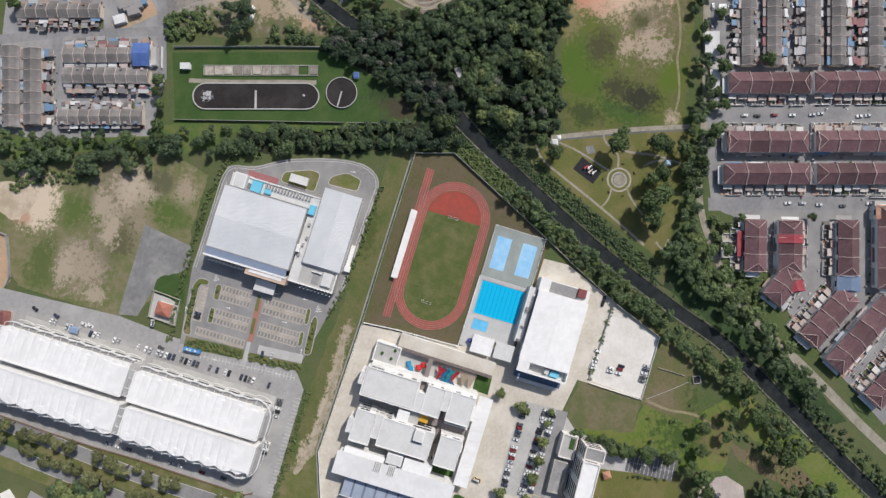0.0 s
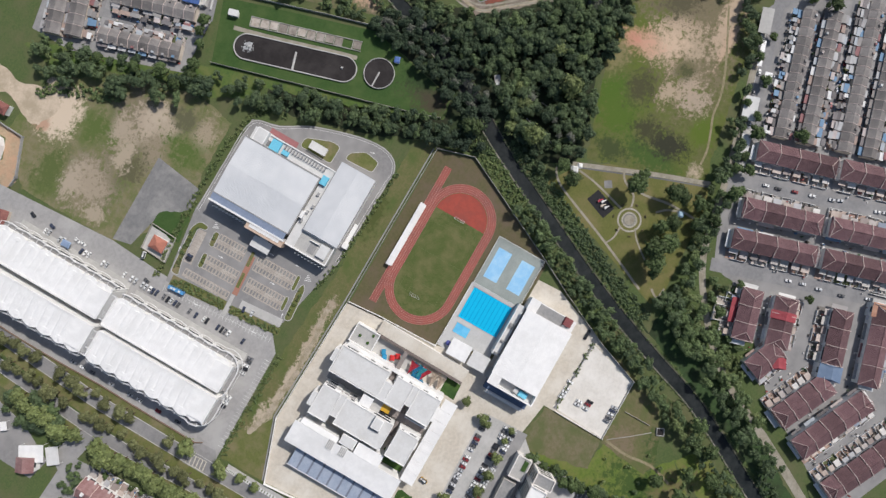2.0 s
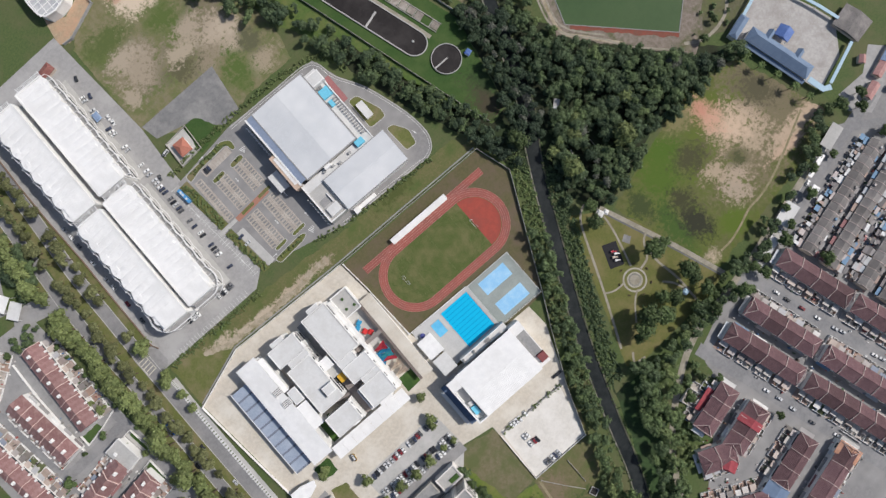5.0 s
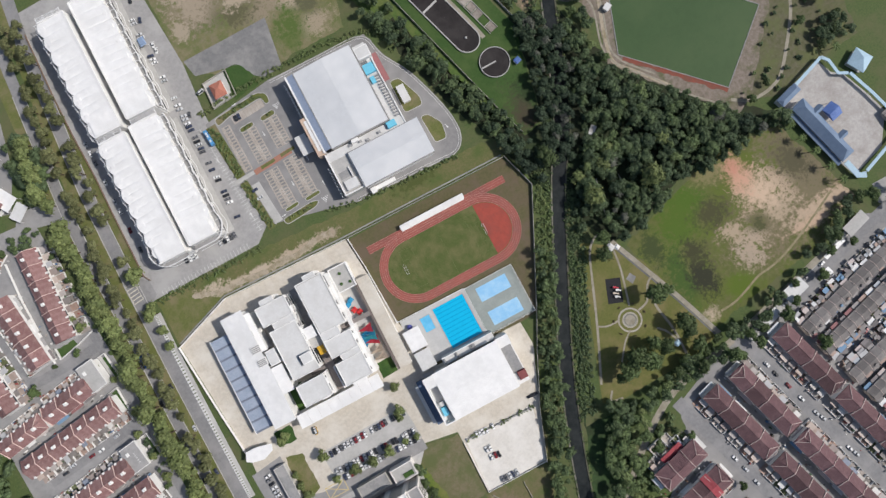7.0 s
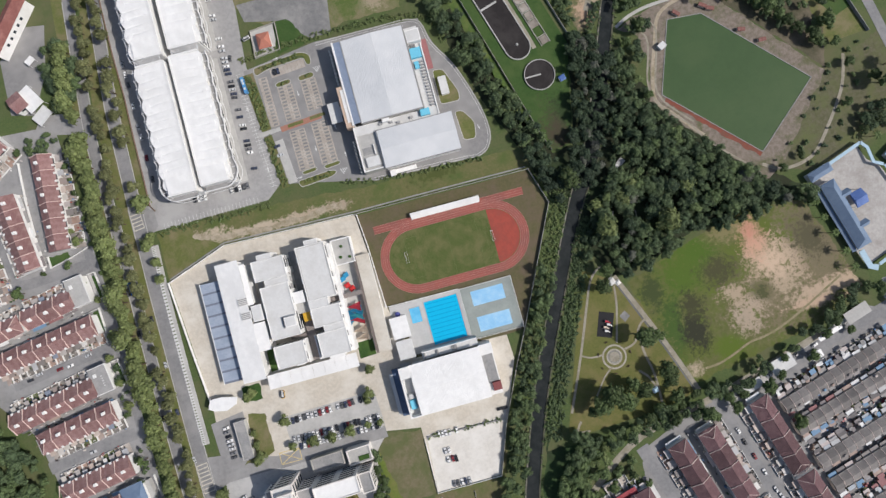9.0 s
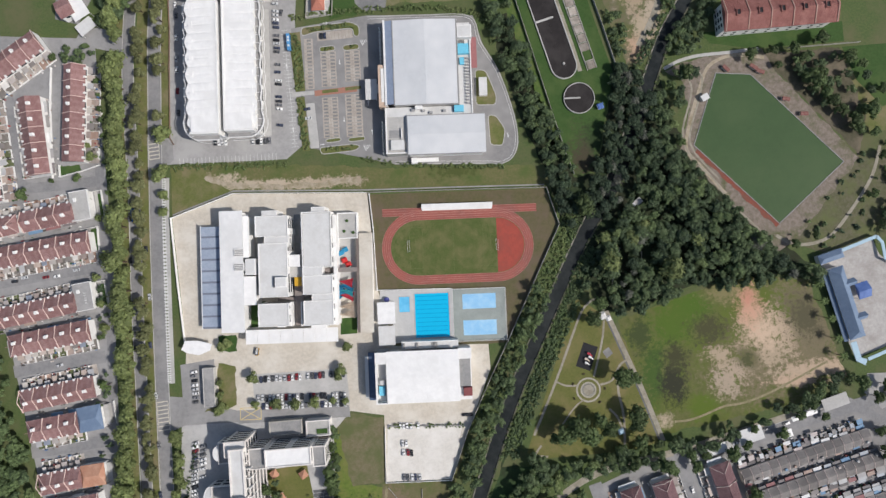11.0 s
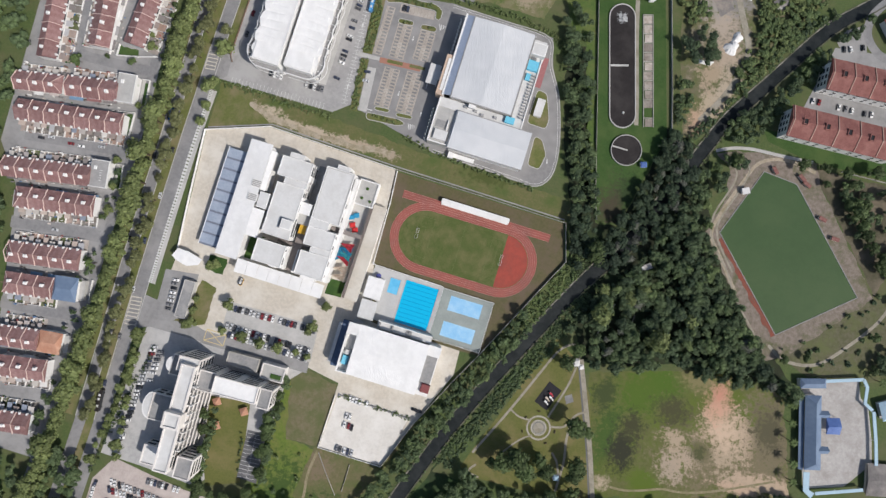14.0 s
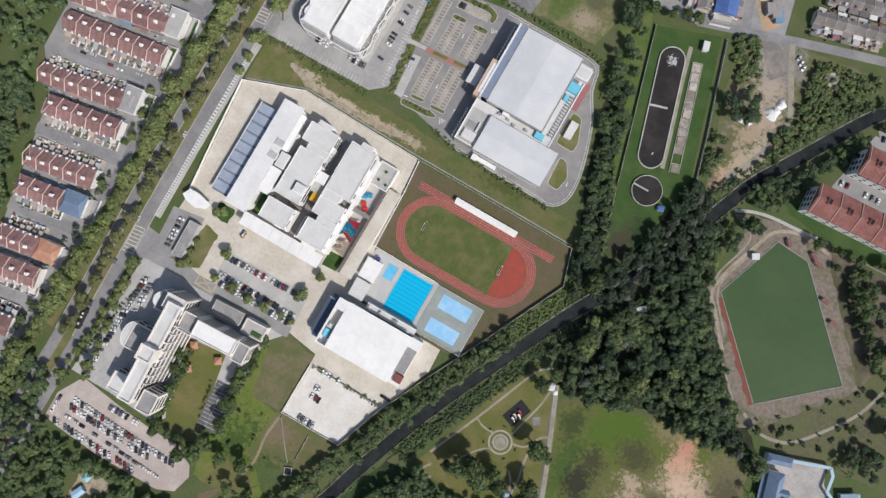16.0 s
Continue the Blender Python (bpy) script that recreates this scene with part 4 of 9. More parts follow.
for x, s in ((-27 - 6, 1), (26.5, -1)):
    for w, d in ((14, 9), (7, 4)):
        for p, q in (((x, -w), (x + s * d, -w)), ((x + s * d, -w), (x + s * d, w)), ((x + s * d, w), (x, w)), ((x, w), (x, -w))):
            bar(bm, (*p, 0.056), (*q, 0.056), 0.14, 0.006)
bar(bm, (-3, -18.5, 0.056), (-3, 18.5, 0.056), 0.14, 0.006)
part("pitch_lines", bm, mat("faded_pitch_paint", (0.14, 0.16, 0.07), (0.11, 0.13, 0.05), 0.6, 0.9), track, "faded white pitch lines")


def goal(m):
    g = thing("football_goal", "white tubular football goal on the grass", "goal", m, "football goals")
    for y in (-3.6, 3.6):
        bm = B()
        cyl(bm, 0, y, 0, 2.4, 0.06)
        part("post", bm, M["steel"], g)
        bm = B()
        bar(bm, (0, y, 2.3), (1.6, y, 0.05), 0.12, 0.12)
        part("stay", bm, M["steel"], g)
    bm = B()
    bar(bm, (0, -3.6, 2.32), (0, 3.6, 2.32), 0.11, 0.11)
    part("crossbar", bm, M["steel"], g)
    bm = B()
    bar(bm, (1.6, -3.6, 0.02), (1.6, 3.6, 0.02), 0.14, 0.12)
    part("base_bar", bm, M["steel"], g)
    return g


goal(TM @ pose(-33, 1.4, 0.06, 0, 0, 180))
goal(TM @ pose(26, 0.4, 0.06))

st = thing("grandstand", "long low white concrete spectator stand beside the track", "grandstand", pose(10.5, 33.4, 0, 0, 0, -2.9))
for k in range(3):
    part("tier", box(B(), -24, 24, -2 + k * 1.3, 2, 0, 0.45 * (k + 1)), M["white_wall"], st)
for k in range(9):
    bm = B()
    cyl(bm, -23.5 + k * 5.87, 1.8, 1.2, 3.0, 0.1)
    part("post", bm, M["steel"], st)
part("canopy", box(B(), -24.2, 24.2, -1.2, 2.3, 3.0, 3.18), M["white_wall"], st, "off-white flat canopy")

# pool
pm = pose(-12.6, -39.3, 0, 0, 0, CAMPUS)
patch("pool_deck", [(-47, -19.6), (2.6, -22.3), (0.9, -57.6), (-39, -56), (-40, -43), (-48.5, -43)], 0.10, M["deck"], "grey paved swimming pool deck", "paving")
pool = thing("swimming_pool", "rectangular blue tiled lap pool with dark lane lines", "swimming pool", pm)
part("water", box(B(), -11.6, 11.6, -15, 15, -0.3, 0.115), M["pool"], pool)
bm = B()
for p, q in (((-12, -15.4), (12, -15.4)), ((-12, 15.4), (12, 15.4)), ((-12, -15.4), (-12, 15.4)), ((12, -15.4), (12, 15.4))):
    bar(bm, (*p, 0.0), (*q, 0.0), 0.8, 0.2)
part("coping", bm, M["concrete_grey"], pool)
for k in range(10):
    y = -13.3 + k * 2.95
    part("lane_line", box(B(), -10.6, 10.6, y - 0.22, y + 0.22, 0.0, 0.121), M["pool_line"], pool)
kid = thing("wading_pool", "small pale blue wading pool", "swimming pool", pose(-31, -30.3, 0, 0, 0, CAMPUS))
part("water", box(B(), -3.6, 3.6, -5.2, 5.2, -0.3, 0.115), mat("wading_water", (0.10, 0.42, 0.68), (0.16, 0.50, 0.74), 0.15, 0.15), kid)
bm = B()
for p, q in (((-3.8, -5.5), (3.8, -5.5)), ((-3.8, 5.5), (3.8, 5.5)), ((-3.8, -5.5), (-3.8, 5.5)), ((3.8, -5.5), (3.8, 5.5))):
    bar(bm, (*p, 0.0), (*q, 0.0), 0.5, 0.2)
part("coping", bm, M["concrete_grey"], kid)
um = thing("pool_parasol", "dark blue parasol on the pool deck", "parasol", pose(-42.5, -26, 0.1))
bm = B()
cyl(bm, 0, 0, 0, 2.5, 0.05)
part("pole", bm, M["steel"], um)
bm = B()
cyl(bm, 0, 0, 2.1, 2.7, 1.9, 0.1, 8)
part("canopy", bm, mat("navy_cloth", (0.08, 0.09, 0.28), rough=0.8), um)

# courts
cm = pose(19.8, -41.3, 0, 0, 0, CAMPUS)
court = thing("sports_court", "grey-green hard court with two sky-blue playing areas", "sports court", cm, kind="structure")
part("slab", box(B(), -18, 18, -17.7, 17.7, -0.3, 0.12), M["court"], court)
for y in (9.0, -9.0):
    part("playing_area", box(B(), -11.4, 11.4, y - 5.1, y + 5.1, 0.0, 0.135), M["court_blue"], court)
    bm = B()
    for p, q in (((-11, -4.6), (11, -4.6)), ((-11, 4.6), (11, 4.6)), ((-11, -4.6), (-11, 4.6)), ((11, -4.6), (11, 4.6)), ((0, -4.6), (0, 4.6))):
        bar(bm, (p[0], p[1] + y, 0.136), (q[0], q[1] + y, 0.136), 0.12, 0.006)
    part("court_lines", bm, mat("court_paint", (0.40, 0.62, 0.80), rough=0.7), court)
fe = thing("court_fence", "tall thin steel mesh fence round a hard court", "fence", cm)
for x, y in [(-18 + 6 * i, s * 17.8) for i in range(7) for s in (-1, 1)] + [(s * 18, -11.8 + 6 * i) for i in range(5) for s in (-1, 1)]:
    bm = B()
    cyl(bm, x, y, 0, 3.2, 0.07, n=6)
    part("post", bm, M["steel"], fe)
for p, q in (((-18, -17.8), (18, -17.8)), ((-18, 17.8), (18, 17.8)), ((-18, -17.8), (-18, 17.8)), ((18, -17.8), (18, 17.8))):
    for z in (0.15, 1.6, 3.1):
        bm = B()
        bar(bm, (*p, z), (*q, z), 0.09, 0.09)
        part("rail", bm, M["steel"], fe)

# boundary walls
def wall_run(name, pts, h, w, material, label, post=6.0):
    t = thing(name, label, "wall", kind="structure")
    for p, q in zip(pts, pts[1:]):
        bm = B()
        bar(bm, (*p, 0), (*q, 0), w, h)
        part("panel", bm, material, t)
        d = math.dist(p, q)
        for k in range(int(d / post) + 1):
            f = min(k * post / d, 1)
            x, y = p[0] + (q[0] - p[0]) * f, p[1] + (q[1] - p[1]) * f
            part("post", box(B(), x - w, x + w, y - w, y + w, 0, h + 0.2), material, t)
    return t


wall_run("boundary_wall", [(-50, 48.3), (10, 45.2), (73, 41.5), (79.5, 15.4), (38, -60), (24, -84), (5, -119), (-9, -152)], 2.2, 0.22, M["fence"], "pale boundary wall round the sports ground", 14)
wall_run("boundary_wall", [(-181, -46), (-183, -5), (-184.5, 42), (-141, 55.3), (-50, 48.3)], 2.2, 0.28, M["white_wall"], "white school boundary wall with piers", 11)
wall_run("boundary_wall", [(-48.6, 47), (-47.8, 24), (-48.5, -19), (-24, -20.5), (2, -22)], 1.4, 0.4, M["white_wall"], "low white wall between school and track", 14)
wall_run("boundary_wall", [(-9, -151.6), (-31, -150.5), (-53.4, -149.4), (-51, -112)], 1.2, 0.25, M["white_wall"], "low white car park wall", 14)
wall_run("boundary_wall", [(104, 221), (122, 150), (130, 116)], 2.0, 0.2, M["fence"], "grey perimeter wall of the treatment plant", 14)
wall_run("boundary_wall", [(55, 208), (72, 135), (88, 66), (93, 49)], 2.0, 0.2, M["fence"], "grey perimeter wall of the treatment plant", 14)

wall_run("boundary_wall", [(-179, 92.5), (-181.3, 97), (-180, 115), (-178.2, 145), (-176, 173), (-175, 205), (-173, 238), (-168.5, 284)], 1.2, 0.25, mat("brown_wall", (0.22, 0.15, 0.11), (0.17, 0.12, 0.09), 0.6, 0.9), "low brown wall behind the shop rows", 14)

wall_run("boundary_wall", [(321.5, 88), (328.6, 60.8)], 2.2, 0.4, M["flat_dark"], "dark stained wall beside the pond lawn", 30)
for pts in ([(70.5, -176.4), (73, -186.7)], [(65, -177.5), (67.8, -188)], [(59.5, -178.5), (62.5, -189)], [(54, -179.5), (57.6, -190.4)], [(70.5, -176.4), (54, -179.5)]):
    wall_run("garden_wall", pts, 1.5, 0.3, M["white_wall"], "pale wall of a paved lot", 12)

# ---- treatment plant ----
dm = pose(84.5, 158, 0, 0, 0, -76)
dt = thing("oxidation_ditch", "long rounded tank of dark water with pale concrete rim", "treatment tank", dm)
part("water", prism(B(), oval(34.5, 8.6, 12), 0, 0.5), M["tank"], dt)
bm = B()
for r0, r1, z0, z1 in ((8.6, 9.3, 0.9, 0.9), (8.6, 8.6, 0.3, 0.9), (9.3, 9.3, 0.9, 0)):
    loft(bm, [(x, y, z0) for x, y in oval(34.5, r0, 12)], [(x, y, z1) for x, y in oval(34.5, r1, 12)], True)
part("rim", bm, M["concrete_grey"], dt)
part("footbridge", box(B(), -0.7, 0.7, -8.8, 4, 0.9, 1.2), M["concrete_grey"], dt)
part("divider", box(B(), -26, 26, -0.1, 0.1, 0.3, 0.53), M["tank"], dt)
for x in (-33, 33):
    bm = B()
    cyl(bm, x, 0.5, 0.4, 1.3, 1.0, 0.7, 10)
    part("aerator", bm, M["concrete_grey"], dt)
bm = B()
for k in range(90):
    a, r = rng.uniform(0, 6.28), 4.6 * rng.random() ** 0.8
    cyl(bm, -34 + r * math.cos(a), 0.5 + r * math.sin(a), 0.4, 0.55, rng.uniform(0.3, 0.9), 0.1, 7)
for k in range(14):
    cyl(bm, -34 + 2.2 * math.cos(k), 0.5 + 2.2 * math.sin(k * 1.3), 0.4, 0.62, 1.5, 0.3, 9)
part("foam", bm, M["foam"], dt, "white churned foam")
ct = thing("round_clarifier", "round clarifier tank of dark water with scraper bridge", "treatment tank", pose(101.3, 101.2, 0, 0, 0, 178))
bm = B()
cyl(bm, 0, 0, 0, 0.6, 10.3, n=40)
part("water", bm, M["tank"], ct)
ring = [(math.cos(2 * math.pi * i / 40), math.sin(2 * math.pi * i / 40)) for i in range(40)]
bm = B()
for r0, r1, z0, z1 in ((10.35, 10.8, 1.2, 1.2), (10.35, 10.35, 0.4, 1.2), (10.8, 10.8, 1.2, 0)):
    loft(bm, [(x * r0, y * r0, z0) for x, y in ring], [(x * r1, y * r1, z1) for x, y in ring], True)
part("rim", bm, M["concrete_grey"], ct)
part("scraper_bridge", box(B(), -0.8, 10.6, -0.5, 0.5, 1.2, 1.5), M["concrete_grey"], ct)
bed = thing("drying_beds", "row of pale sludge drying beds behind low walls", "drying bed", pose(102.5, 160.5, 0, 0, 0, -76))
for k in range(12):
    if k == 10:
        continue
    x = -38 + k * 6.6
    part("bed", box(B(), x + 0.6, x + 6.0, -2.9 + 0.3 * (k % 3), 3.0, 0, 0.35), M["bed"], bed)
    part("divider", box(B(), x - 0.2, x + 0.2, -3.4, 3.4, 0, 0.7), M["fence"], bed)
bm = B()
for y in (-3.4, 3.4):
    box(bm, -38.2, 41, y - 0.2, y + 0.2, 0, 0.7)
part("kerb", bm, M["fence"], bed)
strip("plant_path", [(84, 206), (90, 178), (100, 138), (104, 120)], 3, 0.07, M["path"], "narrow concrete path beside the drying beds", "path")
cab = thing("control_kiosk", "small white flat-roofed control kiosk on the lawn", "kiosk", pose(92.5, 209.5, 0, 0, 0, -76))
part("wall", box(B(), -3, 3, -1.8, 1.8, 0, 2.7), M["white_wall"], cab)
part("roof", box(B(), -3.4, 3.4, -2.2, 2.2, 2.7, 2.95), M["flat_roof"], cab)
part("door", box(B(), -0.5, 0.5, -1.86, -1.78, 0, 2.05), M["flat_dark"], cab)
hut = thing("blue_shed", "small blue-roofed shed beside the clarifier", "shed", pose(115, 94, 0, 0, 0, 15))
part("wall", box(B(), -1.8, 1.8, -1.6, 1.6, 0, 2.3), M["white_wall"], hut)
part("roof", box(B(), -2.2, 2.2, -2, 2, 2.3, 2.6, 0.6), M["roof_blue"], hut)

# ---- pond ----
pond = thing("pond", "five-sided retention pond of still green water", "pond", kind="structure")
PP = [(178, 62), (198, 111), (222, 108), (281, 42), (232, 3)]
part("water", prism(B(), PP, -0.2, 0.06), M["pond"], pond)
bm = B()
for p, q in zip(PP, PP[1:] + PP[:1]):
    bar(bm, (*p, 0), (*q, 0), 0.5, 0.3)
part("rim", bm, M["flat_dark"], pond)
patch("red_bank", [(180.2, 59.4), (232, 2.6), (229.3, 0.6), (178.4, 57)], 0.09, mat("red_laterite", (0.24, 0.072, 0.05), (0.19, 0.06, 0.042), 0.5, 0.95, (0.15, 0.075, 0.055), 0.12), "red earth strip along the pond edge", "bank")
strip("bank_track", [(198, 25), (181.4, 47), (172.6, 60), (177, 79), (185, 99), (193.5, 116), (211, 122.5), (233, 119)], 2.4, 0.07, M["rut_pale"], "pale trodden track round the pond", "track")
hut2 = thing("pump_house", "small pale pump house by the pond", "shed", pose(187.5, 94, 0, 0, 0, 25))
part("wall", box(B(), -2.2, 2.2, -1.8, 1.8, 0, 2.6), M["white_wall"], hut2)
part("roof", box(B(), -2.6, 2.6, -2.2, 2.2, 2.6, 2.85), M["flat_roof"], hut2)
for k, (x, y) in enumerate(((204.4, 113.1), (223.6, 112.7), (228.1, 109.1), (243.9, 88.5), (255.5, 77.2))):
    h = thing("lakeside_shed", "rusty red-roofed shed on the pond bank", "shed", pose(x, y, 0, 0, 0, -48 + 11 * k), "sheds on the pond bank")
    part("wall", box(B(), -2.4, 2.4, -1.0, 1.0, 0, 2.0), M["cream_wall"], h)
    part("roof", box(B(), -2.9, 2.9, -1.4, 1.4, 2.0, 2.3, 0.25), mat("rusty_sheet", (0.19, 0.075, 0.065), (0.24, 0.13, 0.11), 0.6, 0.8), h)

# ---- park ----
PATHS = [
    ([(106.5, -46.7), (118.5, -80.2), (127.2, -105.0), (137.5, -138.4)], 3.2),
    ([(104.9, -49.6), (102.6, -64.0), (98.5, -77.5), (94.0, -90.7)], 1.4),
    ([(97.8, -96.5), (106.3, -94.1), (112.3, -84.7), (118.1, -80.9)], 1.4),
    ([(110.8, -88.6), (109.9, -102.2), (111.9, -118.8), (110.7, -141.4)], 1.6),
    ([(81.4, -62.4), (90.1, -45.0), (98.3, -38.4), (103.7, -40.2), (105.0, -46.5)], 1.5),
    ([(81.4, -62.4), (67.4, -92.4), (49.7, -126.8)], 1.6),
    ([(82.5, -95.7), (74.4, -95.1), (68.2, -91.9)], 1.2),
    ([(86.2, -105.3), (78.6, -110.7), (67.7, -123.5)], 1.1),
    ([(102.4, -113.2), (107.2, -118.8), (110.5, -127.4)], 1.4),
    ([(54, -134), (50, -140), (58, -142)], 1.4)]
for pts, w in PATHS:
    strip("park_path", pts, w, 0.07, M["path"], "pale concrete park footpath", "path")
strip("park_drain", [(104.6, -47.4), (116.3, -81.0), (125.0, -105.8), (135.2, -139)], 1.1, 0.055, M["asphalt_dark"], "narrow dark strip beside the park path", "drain")
patch("worn_spot", [(101.5, -74), (106, -71.5), (108.5, -76), (104, -79)], 0.05, M["pad"], "worn grey paved corner by the playground", "paving")
pl = thing("park_circle", "pale paved circle of rings in a park", "plaza", pose(89.5, -99.3, 0), kind="structure")
for r0, r1, mm in ((0, 3.6, "path"), (3.7, 4.3, "pad"), (4.4, 5.5, "path_pale"), (7.3, 8.5, "path_pale")):
    bm = B()
    loft(bm, [(x * max(r0, 0.05), y * max(r0, 0.05), 0.075) for x, y in ring], [(x * r1, y * r1, 0.075) for x, y in ring], True)
    part("ring", bm, M[mm], pl)
pg = thing("playground", "black rubber playground mat with red and white play frames", "playground", pose(90.5, -76.6, 0, 0, 0, -23.4))
part("mat", box(B(), -5.2, 5.2, -8.6, 8.6, 0, 0.12), M["mat_well_black"], pg)
for x, y, mm in ((0, 2.5, "sail_red"), (1.5, 0.5, "white_wall"), (-0.5, -1.5, "sail_cream"), (0.5, -4, "white_wall")):
    part("platform", box(B(), x - 0.9, x + 0.9, y - 0.7, y + 0.7, 1.4, 1.6), M[mm], pg)
    for dx in (-0.8, 0.8):
        for dy in (-0.6, 0.6):
            bm = B()
            cyl(bm, x + dx, y + dy, 0.1, 2.4, 0.07, n=6)
            part("post", bm, M["steel"], pg)
    bm = B()
    bar(bm, (x + 0.9, y, 1.4), (x + 3.2, y - 1, 0.15), 0.6, 0.15)
    part("slide", bm, M[mm], pg)


def pavilion(x, y, s, rot, mm, label):
    t = thing("park_shelter", label, "shelter", pose(x, y, 0, 0, 0, rot), "park shelters")
    for dx in (-s, s):
        for dy in (-s, s):
            bm = B()
            cyl(bm, dx * 0.85, dy * 0.85, 0, 2.6, 0.12, n=8)
            part("post", bm, M["steel"], t)
    part("roof", box(B(), -s, s, -s, s, 2.6, 3.4, s * 0.45), M[mm], t)
    part("base", box(B(), -s, s, -s, s, 0, 0.15), M["concrete_grey"], t)


pavilion(103, -49.5, 2.4, 20, "flat_roof", "grey-roofed park gateway shelter")
pavilion(107, -51.5, 1.6, 20, "white_wall", "white park kiosk shelter")
pavilion(108.5, -128.5, 1.9, 10, "trim_blue", "blue-grey park shelter by the path")
for k in range(7):
    a = 2 * math.pi * k / 7
    bn = thing("park_bench", "dark wooden bench beside the paved circle", "bench", pose(89.5 + 11.5 * math.cos(a), -99.3 + 11.5 * math.sin(a), 0, 0, 0, math.degrees(a) + 90), "benches round the circle")
    part("seat", box(B(), -1, 1, -0.3, 0.3, 0.4, 0.48), M["bark"], bn)
    part("backrest", box(B(), -1, 1, 0.28, 0.36, 0.55, 0.95), M["bark"], bn)
    for x in (-0.8, 0.8):
        part("leg", box(B(), x - 0.06, x + 0.06, -0.28, 0.34, 0, 0.42), M["flat_dark"], bn)

# ---- buildings ----
def flat_block(parent, x0, x1, y0, y1, h, roof="flat_roof", wall="white_wall", para=0.7, pw=0.7, z0=0.0, floors=0, name="block", step=4.0):
    """Wall mass, sunk flat roof and a parapet; window strips per storey as parts."""
    body = part("wall", box(B(), x0, x1, y0, y1, z0, h - 0.05), M[wall], parent)
    top = part("roof", box(B(), x0 + pw, x1 - pw, y0 + pw, y1 - pw, h - 0.06, h + 0.02), M[roof], parent)
    bm = B()
    for a in ((x0, x1, y0, y0 + pw), (x0, x1, y1 - pw, y1), (x0, x0 + pw, y0 + pw, y1 - pw), (x1 - pw, x1, y0 + pw, y1 - pw)):
        box(bm, *a, h - 0.06, h + para)
    part("parapet", bm, M[wall], top)
    for f in range(floors):
        zb = z0 + (h - z0) * (f + 0.3) / floors
        zt = zb + (h - z0) / floors * 0.48
        for y, d in ((y0, -1), (y1, 1)):
            n = max(int((x1 - x0) / step), 1)
            for k in range(n):
                xa = x0 + (x1 - x0) * (k + 0.15) / n
                xb = x0 + (x1 - x0) * (k + 0.85) / n
                part("window", box(B(), xa, xb, y - 0.06, y + 0.06, zb, zt), M["glass"], body)
        for x in (x0, x1):
            n = max(int((y1 - y0) / step), 1)
            for k in range(n):
                ya = y0 + (y1 - y0) * (k + 0.15) / n
                yb = y0 + (y1 - y0) * (k + 0.85) / n
                part("window", box(B(), x - 0.06, x + 0.06, ya, yb, zb, zt), M["glass"], body)


def units(parent, spots, z, s=1.2, h=1.0, material="plant_unit", name="roof_unit"):
    for x, y in spots:
        part(name, box(B(), x - s, x + s, y - s * 0.7, y + s * 0.7, z, z + h), M[material], parent)


def sloped(x0, x1, y0, y1, z_w, z_e, th=0.3):
    """Slab sloping along x."""
    bm = B()
    box(bm, x0, x1, y0, y1, 0, th)
    for v in bm.verts:
        v.co.z += z_w + (z_e - z_w) * (v.co.x - x0) / (x1 - x0)
    return bm


def gable(x0, x1, y0, y1, z_e, z_r, th=0.25, hip=0.0):
    """Roof shell with its ridge along x; hip draws the ridge ends inwards."""
    bm = B()
    ym = (y0 + y1) / 2
    for dz in (0.0, -th):
        pts = [(x0, y0, z_e + dz), (x1, y0, z_e + dz), (x1 - hip, ym, z_r + dz), (x0 + hip, ym, z_r + dz), (x0, y1, z_e + dz), (x1, y1, z_e + dz)]
        v = [bm.verts.new(p) for p in pts]
        bm.faces.new((v[0], v[1], v[2], v[3]))
        bm.faces.new((v[3], v[2], v[5], v[4]))
        if hip or dz < 0:
            bm.faces.new((v[0], v[3], v[4]))
            bm.faces.new((v[1], v[5], v[2]))
        if dz == 0.0:
            top = v
        else:
            for i, j in ((0, 1), (1, 5), (5, 4), (4, 0)):
                bm.faces.new((top[i], top[j], v[j], v[i]))
    return bm


mat_gutter = mat("dark_gutter_sheet", (0.20, 0.225, 0.28), (0.17, 0.19, 0.24), 0.7, 0.7)
mat_corr = mat("brown_grey_sheet", (0.235, 0.205, 0.19), (0.20, 0.175, 0.165), 0.8, 0.85)
CAR_SPOTS = []

# --- school ---
SR = -3.0
S = pose(-110, 0, 0, 0, 0, SR)
HM = pose(-141, 0, 0, 0, 0, SR)
hall = thing("school_hall", "long white metal-roofed school hall", "school building", HM)
part("wall", box(B(), -7.6, 6.6, -37, 41, 0, 10.5), M["white_wall"], hall)
part("roof", sloped(-8.5, 7.3, -38.2, 42.2, 10.8, 12.2), M["white_roof_y"], hall)
part("side_wall", box(B(), 7.3, 10.4, 11.5, 38, 0, 11.0), M["white_wall"], hall)
part("side_roof", sloped(7.4, 10.9, 11, 38.5, 11.9, 11.2), M["white_roof_y"], hall)
part("side_wall", box(B(), 7.3, 14.6, -20, -1.5, 0, 11.0), M["white_wall"], hall)
part("side_roof", sloped(7.4, 15.2, -20.4, -1.4, 12.2, 11.4), M["white_roof_y"], hall)
part("stair_core", box(B(), 8.8, 15.6, -0.5, 10.2, 0, 12.9), M["white_wall"], hall)
part("stair_roof", box(B(), 9.4, 15.0, 0.1, 9.6, 12.9, 13.0), M["flat_roof"], hall)
